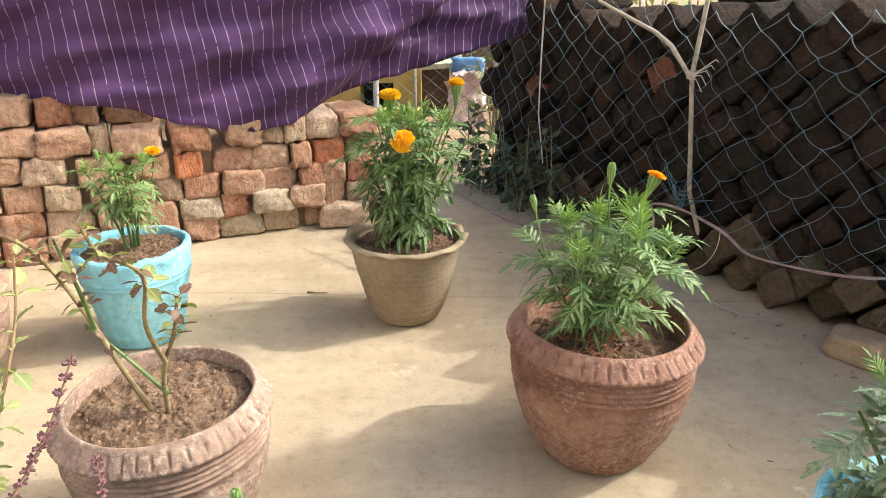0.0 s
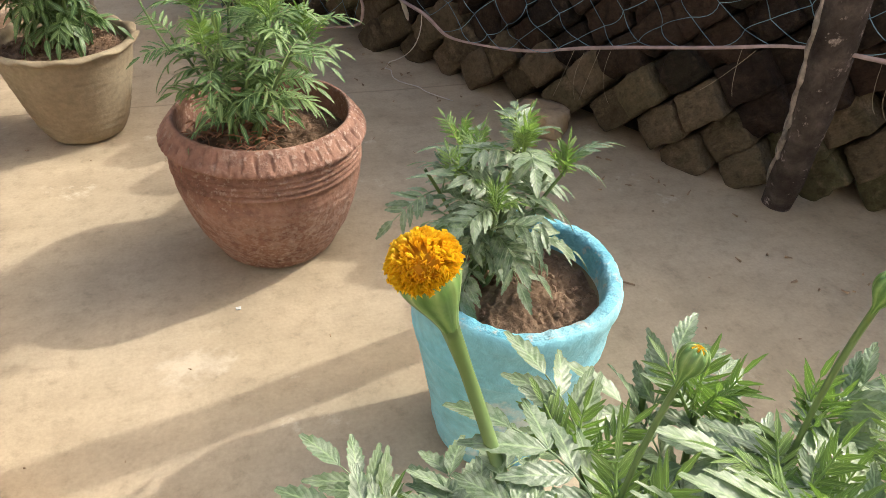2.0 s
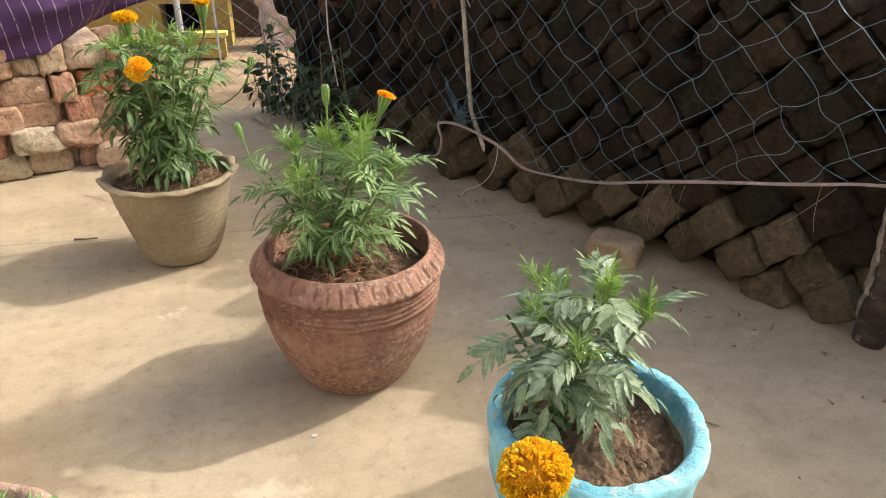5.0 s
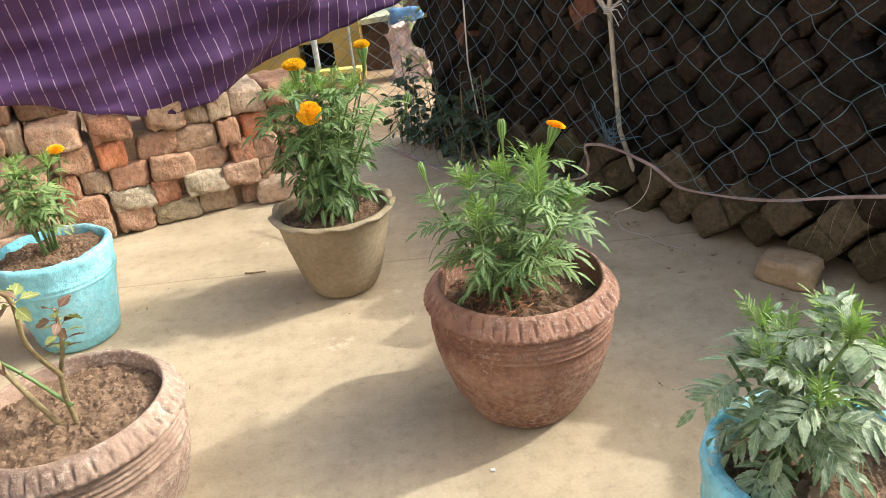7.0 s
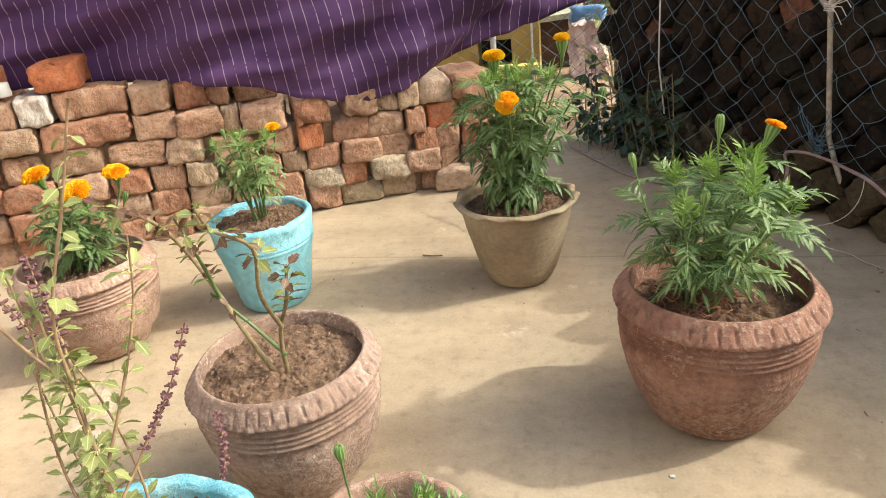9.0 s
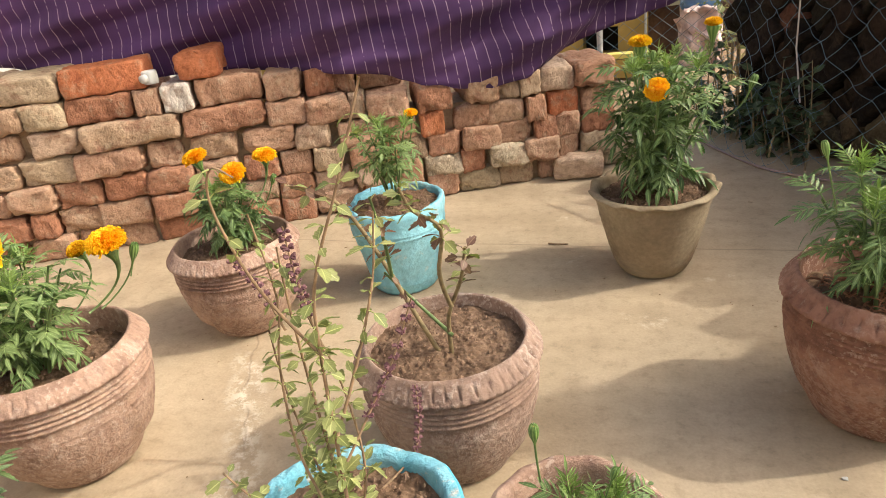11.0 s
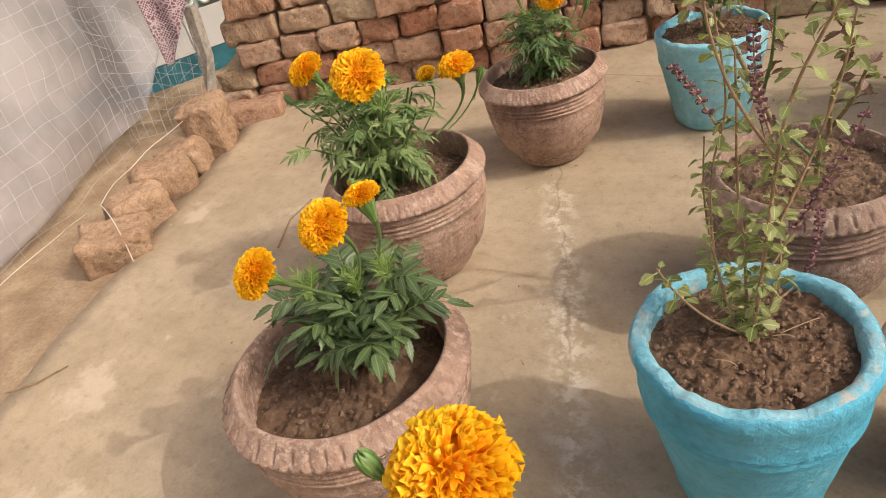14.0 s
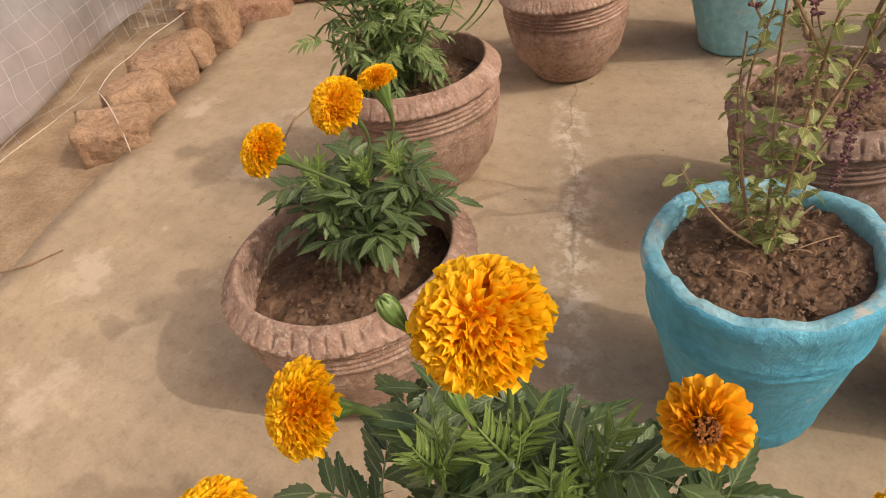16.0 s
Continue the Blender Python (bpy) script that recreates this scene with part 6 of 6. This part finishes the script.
def scarf_material():
    m, nt, p = material("printed_scarf", 0.85)
    uv = nt.nodes.new("ShaderNodeUVMap")
    vo = nt.nodes.new("ShaderNodeTexVoronoi")
    vo.inputs["Scale"].default_value = 105.0
    vo.feature = "DISTANCE_TO_EDGE"
    ch = nt.nodes.new("ShaderNodeTexChecker")
    ch.inputs["Scale"].default_value = 230.0
    wv = nt.nodes.new("ShaderNodeTexWave")
    wv.inputs["Scale"].default_value = 7.0
    wv.inputs["Distortion"].default_value = 9.0
    wv.inputs["Detail Scale"].default_value = 3.0
    for n in (ch, vo, wv):
        nt.links.new(uv.outputs[0], n.inputs["Vector"])
    lines = ramp(nt, vo.outputs["Distance"], [(0.06, (1, 1, 1)), (0.16, (0, 0, 0))])
    pick = ramp(nt, wv.outputs["Fac"], [(0.45, (0, 0, 0)), (0.55, (1, 1, 1))])
    fac = mixed(nt, pick, lines, ch.outputs["Fac"])
    nt.links.new(mixed(nt, mixed(nt, 0.85, (0.1, 0.1, 0.1), fac), (0.135, 0.06, 0.085), (0.42, 0.35, 0.37)), p.inputs["Base Color"])
    bumped(nt, p, noise_tex(nt, uv.outputs[0], 220.0), 0.3, 0.002)
    return m


def drape(name, outline, at, mat, cols=44, rows=60, wave=0.02, seed=0, thick=0.001, uvscale=1.0):
    """A hanging cloth: outline(v) gives its left and right edge and height for v from 0 (top) to 1; at() lays a point."""
    b, uv = Build(), []
    for r_ in range(rows + 1):
        l_, r__, z_ = outline(r_ / rows)
        for c_ in range(cols + 1):
            u = c_ / cols
            s = l_ + (r__ - l_) * u
            zz = z_(u) if callable(z_) else z_
            b.v.append(tuple(at(s, wave * (math.sin(u * 13 + seed + 1.5 * r_ / rows) + noise.noise(Vector((u * 4, zz * 5, seed)))), zz)))
            uv.append((s * uvscale, zz * uvscale))
    for r_ in range(rows):
        for c_ in range(cols):
            q = r_ * (cols + 1) + c_
            b.f.append((q, q + cols + 1, q + cols + 2, q + 1))
    me = b.mesh(name, mat, True)
    lay_ = me.uv_layers.new(name="UVMap")
    for lp in me.loops:
        lay_.data[lp.index].uv = uv[lp.vertex_index]
    ob = part(name, me)
    ob.modifiers.new("thickness", "SOLIDIFY").thickness = thick
    return ob


def on_scarf(s, out, z):
    return Vector((-1.95, 0.93, 0)) + VIEW_D * s + VIEW_N * (out + 0.01) + Vector((0, 0, z))


def scarf_outline(v):
    l_ = 0.04 - 0.06 * min(1, v * 1.4)
    r__ = 0.23 - 0.06 * v
    return l_, r__, lambda u: 0.95 + (0.225 + 0.24 * max(0.0, u - 0.12) ** 0.8 - 0.95) * v


scarf = drape("printed_scarf", scarf_outline, on_scarf, scarf_material(), wave=0.012, seed=2)
tagged(scarf, "maroon and white block-printed cotton scarf hung up to dry", "scarf")


def film_material():
    m, nt, p = material("milky_sheet", 0.45)
    vec = coords(nt, True)
    nt.links.new(ramp(nt, noise_tex(nt, vec, 6.0), [(0.35, (0.37, 0.345, 0.36)), (0.65, (0.54, 0.505, 0.52))]), p.inputs["Base Color"])
    bumped(nt, p, noise_tex(nt, vec, 24.0), 0.4, 0.004)
    tr = nt.nodes.new("ShaderNodeBsdfTransparent")
    mx = nt.nodes.new("ShaderNodeMixShader")
    mx.inputs[0].default_value = 0.52
    nt.links.new(p.outputs[0], mx.inputs[1])
    nt.links.new(tr.outputs[0], mx.inputs[2])
    nt.links.new(mx.outputs[0], nt.nodes["Material Output"].inputs["Surface"])
    return m


SHEET_D = Vector((-0.4, 0.75, 0)).normalized()
SHEET_N = Vector((SHEET_D.y, -SHEET_D.x, 0))


def on_sheet(s, out, z):
    return Vector((-1.8, 0.1, 0)) + SHEET_D * s + SHEET_N * (out - 0.02 - 0.10 * max(0, 0.45 - s)) + Vector((0, 0, z))


def sheet_outline(v):
    right = 1.40 + 0.10 * (1 - v) - 0.42 * max(0.0, v - 0.75) / 0.25
    return -0.7, right, lambda u: 1.0 + (0.002 - 1.0) * v + 0.05 * v * u * u


sheet = drape("milky_sheet", sheet_outline, on_sheet, film_material(), 60, 60, 0.025, 5)
tagged(sheet, "milky lilac plastic sheet hung under a net", "sheet")

net2 = Build()
for i in range(34):
    s = -0.45 + i * 0.058
    lo = 0.0 if s < 0.9 else 0.04
    net2.tube([on_sheet(s + 0.016 * noise.noise(Vector((k_ * 0.5, i * 3.3, 2))), 0.045 + 0.02 * noise.noise(Vector((s * 3, k_ * 0.4, 1))), lo + (0.9 - lo) * k_ / 22) for k_ in range(23)], 0.0005, 3, False)
for kz in range(18):
    z = 0.02 + kz * 0.05
    net2.tube([on_sheet(-0.45 + 1.93 * i / 40, 0.046 + 0.02 * noise.noise(Vector(((-0.45 + 1.93 * i / 40) * 3, z * 10, 1))), z + 0.018 * noise.noise(Vector((i * 0.3, kz * 2.7, 5)))) for i in range(41)], 0.0005, 3, False)
panel = [Vector(q) for q in ((-2.05, 0.78, 0.46), (-1.90, 1.00, 0.30), (-1.95, 0.72, 0.09), (-1.90, 0.93, 0.06))]


def on_panel(u, v):
    """The loose end of the net, from the scarf's tip down to the border stones."""
    q = panel[0].lerp(panel[1], u).lerp(panel[2].lerp(panel[3], u), v)
    return q + noise.noise_vector(Vector((u * 3, v * 3, 9))) * 0.02


for i in range(11):
    net2.tube([on_panel(i / 10, k_ / 14) for k_ in range(15)], 0.0005, 3, False)
    net2.tube([on_panel(k_ / 14, i / 10) for k_ in range(15)], 0.0005, 3, False)
tagged(part("yard_net", net2.mesh("yard_net", plain("pale_thread", (0.36, 0.38, 0.38), 0.7))), "pale square-meshed net over the sheet", "net", kind="stuff")

cd = Build()
cpts = [(-1.88, 0.885, 0.108), (-1.90, 0.83, 0.085), (-1.885, 0.74, 0.08), (-1.865, 0.67, 0.082), (-1.83, 0.60, 0.075), (-1.80, 0.53, 0.082), (-1.765, 0.46, 0.066), (-1.72, 0.41, 0.062)]
cpts = [(x + 0.035, y, z + 0.022) for x, y, z in cpts]
cd.tube([q for a_, b_, c_ in zip(cpts, cpts[1:], cpts[2:]) for q in [Vector(a_).lerp(Vector(b_), 0.5), Vector(a_) * 0.125 + Vector(b_) * 0.75 + Vector(c_) * 0.125]], 0.0011, 6)
cd.tube(bez((-1.73, 0.46, 0.088), (-1.60, 0.42, 0.10), (-1.575, 0.395, 0.004), 10), 0.0011, 6)
cd.tube([q + Vector((0, 0.008 * math.sin(i * 0.9), 0)) for i, q in enumerate(bez((-1.73, 0.46, 0.088), (-1.84, 0.44, 0.05), (-1.86, 0.22, 0.006), 14))] + [(-1.84, 0.0, 0.004)], 0.0011, 6)
tagged(part("white_cord", cd.mesh("white_cord", ROPE, True)), "white cord tied round the border stones", "cord")

cup = thing("plastic_cap", "small white plastic cap on top of the brick wall", "cap", at=tuple(on_wall(0.034, -0.012, 0.418)))
part("shell", lathe([(0.0, 0.0), (0.017, 0.0), (0.0185, 0.004), (0.0185, 0.028), (0.017, 0.032), (0.0, 0.033)], 28).mesh("shell", TILE_WHITE, True), cup)
part("knob", lathe([(0.010, 0.0), (0.010, 0.012), (0.0, 0.013)], 20).mesh("knob", TILE_WHITE, True), cup, m=pose(0, -0.018, 0.016, 90, 0, 0))

# ---- what shows in the gap between wall and stack ----
YELLOW = plain("yellow_wall_paint", (0.36, 0.25, 0.065), 0.8, 0.2, 8, 0.3, 0.003)
DARKWIN = plain("dark_opening", (0.02, 0.018, 0.016), 0.9)
PINK = earthy("peeling_pink_plaster", (0.42, 0.28, 0.27), (0.55, 0.42, 0.40), (0.68, 0.58, 0.54), 60, 9, 0.6, 0.004)
far = thing("far_house", "low yellow house with a dark window behind the yard", "house", at=(0, 0, 0))
b = Build()
for x0, x1, z0, z1 in ((-2.2, -0.41, -0.02, 0.9), (-0.245, -0.11, -0.02, 0.9), (-0.41, -0.245, -0.02, 0.035), (-0.41, -0.245, 0.17, 0.9)):
    b.box(((x0 + x1) / 2, 3.5, (z0 + z1) / 2), (x1 - x0, 0.2, z1 - z0))
part("wall", b.mesh("wall", YELLOW), far)
b = Build()
b.box((-0.33, 3.57, 0.10), (0.20, 0.02, 0.18))
part("window", b.mesh("window", DARKWIN), far, "dark window opening")
b = Build()
b.box((-0.95, 3.42, 0.93), (2.6, 0.5, 0.05))
part("roof", b.mesh("roof", MUD), far)
pipe = Build()
pipe.tube([(-0.328, 3.36, -0.02), (-0.328, 3.36, 0.5)], 0.014, 10)
tagged(part("grey_pipe", pipe.mesh("grey_pipe", plain("grey_pvc", (0.42, 0.42, 0.42), 0.5))), "upright grey pipe behind the brick wall", "pipe")
bn = thing("yellow_bench", "low yellow railing wall behind the brick wall", "low wall", at=(-0.20, 3.12, -0.02))
b = Build()
b.box((0, 0, 0.05), (0.17, 0.05, 0.08))
part("body", b.mesh("body", YELLOW), bn)
b = Build()
b.box((0, 0, 0.105), (0.19, 0.06, 0.02))
part("top", b.mesh("top", plain("light_yellow", (0.62, 0.52, 0.14), 0.7)), bn)
CLAYWALL = earthy("shaded_clay_wall", (0.06, 0.038, 0.03), (0.10, 0.064, 0.05), (0.15, 0.10, 0.075), 40, 5)
hut = thing("clay_hut", "dull brown clay hut with a pale sheet roof in the distance", "hut", at=(0.0, 3.75, 0))
b = Build()
b.box((0.02, 0, 0.1), (0.34, 0.3, 0.24))
b.box((0.28, 0.1, 0.2), (0.34, 0.3, 0.44))
part("wall", b.mesh("wall", CLAYWALL), hut)
b = Build()
b.box((-0.02, -0.12, 0.245), (0.22, 0.34, 0.025), pose(0, 0, 0, 0, -4, 0))
part("roof", b.mesh("roof", plain("pale_tin_sheet", (0.36, 0.36, 0.26), 0.6, 0.25, 20)), hut, "pale weathered sheet roof")
pw = part("ruined_pillar", worn_block("ruined_pillar", (0.165, 0.15, 0.32), PINK, 71, 0.03, 0.015, (12, 10, 16)), m=pose(0.118, 3.36, 0.075, 0, 0, 8))
tagged(pw, "broken pink plastered pillar behind the yard", "pillar")
bar = Build()
bar.tube([(-0.12, 2.75, 0.40), (0.35, 2.75, 0.425)], 0.006, 6)
bar.tube([(-0.11, 2.75, -0.02), (-0.11, 2.75, 0.41)], 0.005, 6)
tagged(part("metal_fence_rail", bar.mesh("metal_fence_rail", plain("galvanised_pipe", (0.40, 0.43, 0.43), 0.4, metallic=0.6))), "thin galvanised fence rail behind the wall", "rail")
tarp = part("blue_sack", boulder((0.11, 0.07, 0.055), 31, plain("blue_tarpaulin", (0.10, 0.22, 0.42), 0.5, 0.3, 30)), m=pose(0.12, 3.36, 0.222))
tagged(tarp, "crumpled blue tarpaulin lying on the broken pillar", "tarpaulin")
# the garden net across the gap, added as a separate sheet behind the wall
fence = thing("gap_net", "diamond-meshed garden net across the gap, set behind the brick wall", "fence")
for i in range(26):
    for sg in (1, -1):
        x = -0.75 + i * 0.07
        pts = [(x + sg * 0.035 * q, 2.72, 0.5 - 0.028 * q) for q in range(19)]
        pts = [q for q in pts if -0.75 < q[0] < 0.45]
        if len(pts) > 2:
            b = Build()
            b.tube(pts, 0.0010, 3, False)
            part("strand", b.mesh("strand", THREAD), fence)
shrub = thing("shrub", "dusty green shrub behind the yard", "shrub", at=(0.22, 2.95, 0))
sr = random.Random(5)
for q in range(9):
    tip = Vector((sr.uniform(-0.25, 0.2), sr.uniform(-0.15, 0.2), sr.uniform(0.18, 0.46)))
    b = Build()
    b.tube(bez((0, 0, -0.03), (tip.x * 0.3, tip.y * 0.3, tip.z * 0.7), tip, 6), [0.006 - 0.0007 * w for w in range(7)], 5)
    part("branch", b.mesh("branch", STEM_WOODY), shrub)
    for w in range(16):
        sc = sr.uniform(1.0, 1.8)
        part("leaf", BASIL[w % 3], shrub, m=Matrix.Translation(tip * sr.uniform(0.35, 1.05) + Vector((sr.uniform(-0.05, 0.05), sr.uniform(-0.05, 0.05), 0))) @ pose(0, 0, 0, sr.uniform(-50, 50), sr.uniform(-50, 50), sr.uniform(0, 360)) @ Matrix.Diagonal((sc,) * 3 + (1,)))

ROSE_DARK = [oval_leaf_mesh(i, leafy("weed_leaf", (0.025, 0.045, 0.018), (0.06, 0.09, 0.035)), 0.02, 0.006) for i in range(2)]
hedge = thing("hedge", "dark dusty hedge behind the brick stack", "hedge", at=(0.75, 2.55, 0))
for q in range(16):
    foot = Vector((sr.uniform(-0.55, 0.45), sr.uniform(-0.12, 0.12), -0.02))
    tip = foot + Vector((sr.uniform(-0.12, 0.12), sr.uniform(-0.1, 0.1), sr.uniform(0.5, 0.85)))
    b = Build()
    b.tube(bez(foot, foot.lerp(tip, 0.5) + Vector((0.03, 0, 0)), tip, 6), [0.008 - 0.001 * w for w in range(7)], 5)
    part("branch", b.mesh("branch", STEM_WOODY), hedge)
    for w in range(30):
        sc = sr.uniform(1.8, 3.4)
        part("leaf", MARIGOLD["broad"][w % 3] if w % 4 == 0 else BASIL[w % 3], hedge, m=Matrix.Translation(foot.lerp(tip, sr.uniform(0.25, 1.03)) + Vector((sr.uniform(-0.07, 0.07), sr.uniform(-0.07, 0.07), sr.uniform(-0.04, 0.04)))) @ pose(0, 0, 0, sr.uniform(-50, 50), sr.uniform(-50, 50), sr.uniform(0, 360)) @ Matrix.Diagonal((sc if w % 4 else 1.0,) * 3 + (1,)))

# added weeds, dark to stand in for the shaded net at the stack's end
weeds = thing("filler_weeds", "dark weeds added to fill the shaded, netted end of the brick stack", "weeds", at=tuple(on_stack(-1.0, 0.05, 0)))
for q in range(22):
    foot = STACK_D * sr.uniform(-0.24, 0.26) + STACK_N * sr.uniform(-0.02, 0.045) + Vector((0, 0, -0.002))
    tip = foot + Vector((sr.uniform(-0.04, 0.04), sr.uniform(-0.04, 0.04), sr.uniform(0.10, 0.30)))
    b = Build()
    b.tube(bez(foot, foot.lerp(tip, 0.5) + Vector((0.01, 0, 0)), tip, 5), [0.003 - 0.0004 * w for w in range(6)], 5)
    part("stem", b.mesh("stem", STEM_WOODY), weeds)
    for w in range(16):
        sc = sr.uniform(1.4, 2.6)
        part("leaf", ROSE_DARK[w % 2], weeds, m=Matrix.Translation(foot.lerp(tip, sr.uniform(0.15, 1.0))) @ pose(0, 0, 0, sr.uniform(-50, 50), sr.uniform(-50, 50), sr.uniform(0, 360)) @ Matrix.Diagonal((sc,) * 3 + (1,)))

# ---- litter on the floor ----
lr = random.Random(21)
hang = Build()
for s0 in (0.16, 0.21, 0.44, 0.62):
    z0 = rib_height(s0)
    for q in range(2):
        d0 = lr.uniform(-0.04, 0.06)
        hang.tube(bez(on_stack(s0 + 0.02 * q, 0.06, z0), on_stack(s0 + d0 * 0.3, 0.075, z0 - 0.05), on_stack(s0 + d0, 0.07, z0 - lr.uniform(0.06, 0.11)), 6), 0.0005, 3, False)
tagged(part("dry_straw", hang.mesh("dry_straw", plain("grey_straw", (0.20, 0.16, 0.11), 0.8, 0.3, 60))), "dry straw caught in the tape of the net", "straw", kind="stuff")
lit = Build()
for q in range(80):
    p0 = on_stack(lr.uniform(-0.75, 1.05), 0.05 + 0.13 * lr.random() ** 2, 0.003)
    an, ln = lr.uniform(0, 6.28), lr.uniform(0.003, 0.014)
    lit.tube([p0, p0 + Vector((math.cos(an) * ln, math.sin(an) * ln, 0.002))], [lr.uniform(0.0012, 0.0026), 0.0008], 5)
for q in range(110):
    x, y = lr.uniform(-1.4, 0.9), lr.uniform(0.25, 1.6)
    an, ln = lr.uniform(0, 6.28), lr.choice((0.002, 0.002, 0.003, 0.004, 0.006, 0.009))
    d_ = Vector((math.cos(an), math.sin(an), 0)) * ln
    lit.tube([Vector((x, y, 0.003)), Vector((x, y, 0.0035)) + d_], [lr.uniform(0.0007, 0.0015), 0.0006], 5)
tagged(part("floor_litter", lit.mesh("floor_litter", STEM_DRY)), "crumbs of soil and dry leaf on the cement", "litter", kind="stuff")
for pts in ([(-0.30, 1.352, 0.003), (-0.28, 1.345, 0.005), (-0.255, 1.35, 0.003)], [(-1.25, 0.53, 0.003), (-1.30, 0.62, 0.004), (-1.31, 0.70, 0.003)], [(-1.02, 0.30, 0.003), (-0.99, 0.285, 0.004), (-0.965, 0.28, 0.003)], [(-1.46, 0.04, 0.003), (-1.42, 0.08, 0.004), (-1.40, 0.13, 0.003)], [(0.62, 0.63, 0.003), (0.66, 0.625, 0.006), (0.70, 0.60, 0.003)]):
    b = Build()
    b.tube(pts, [0.0022, 0.002, 0.0014], 5)
    tagged(part("twig", b.mesh("twig", STEM_DRY)), "dry straw-coloured twig on the cement floor", "twig", "twigs on the floor")
# two tiny flat white flecks on the floor
for q, (x, y) in enumerate(((0.157, 0.688), (-0.02, 1.42))):
    fleck = part("lime_fleck", boulder((0.0042, 0.0034, 0.0012), 120 + q, TILE_WHITE), m=pose(x, y, 0.001, 0, 0, 40 * q))
    tagged(fleck, "small white fleck on the cement floor", "lime fleck", "lime flecks on the floor")
dl = part("dry_leaf", oval_leaf_mesh(3, plain("dead_leaf", (0.09, 0.06, 0.03), 0.8), 0.045, 0.014), m=pose(0.625, 0.60, 0.006, 20, -12, 110))
tagged(dl, "curled dark dry leaf on the cement floor", "leaf")
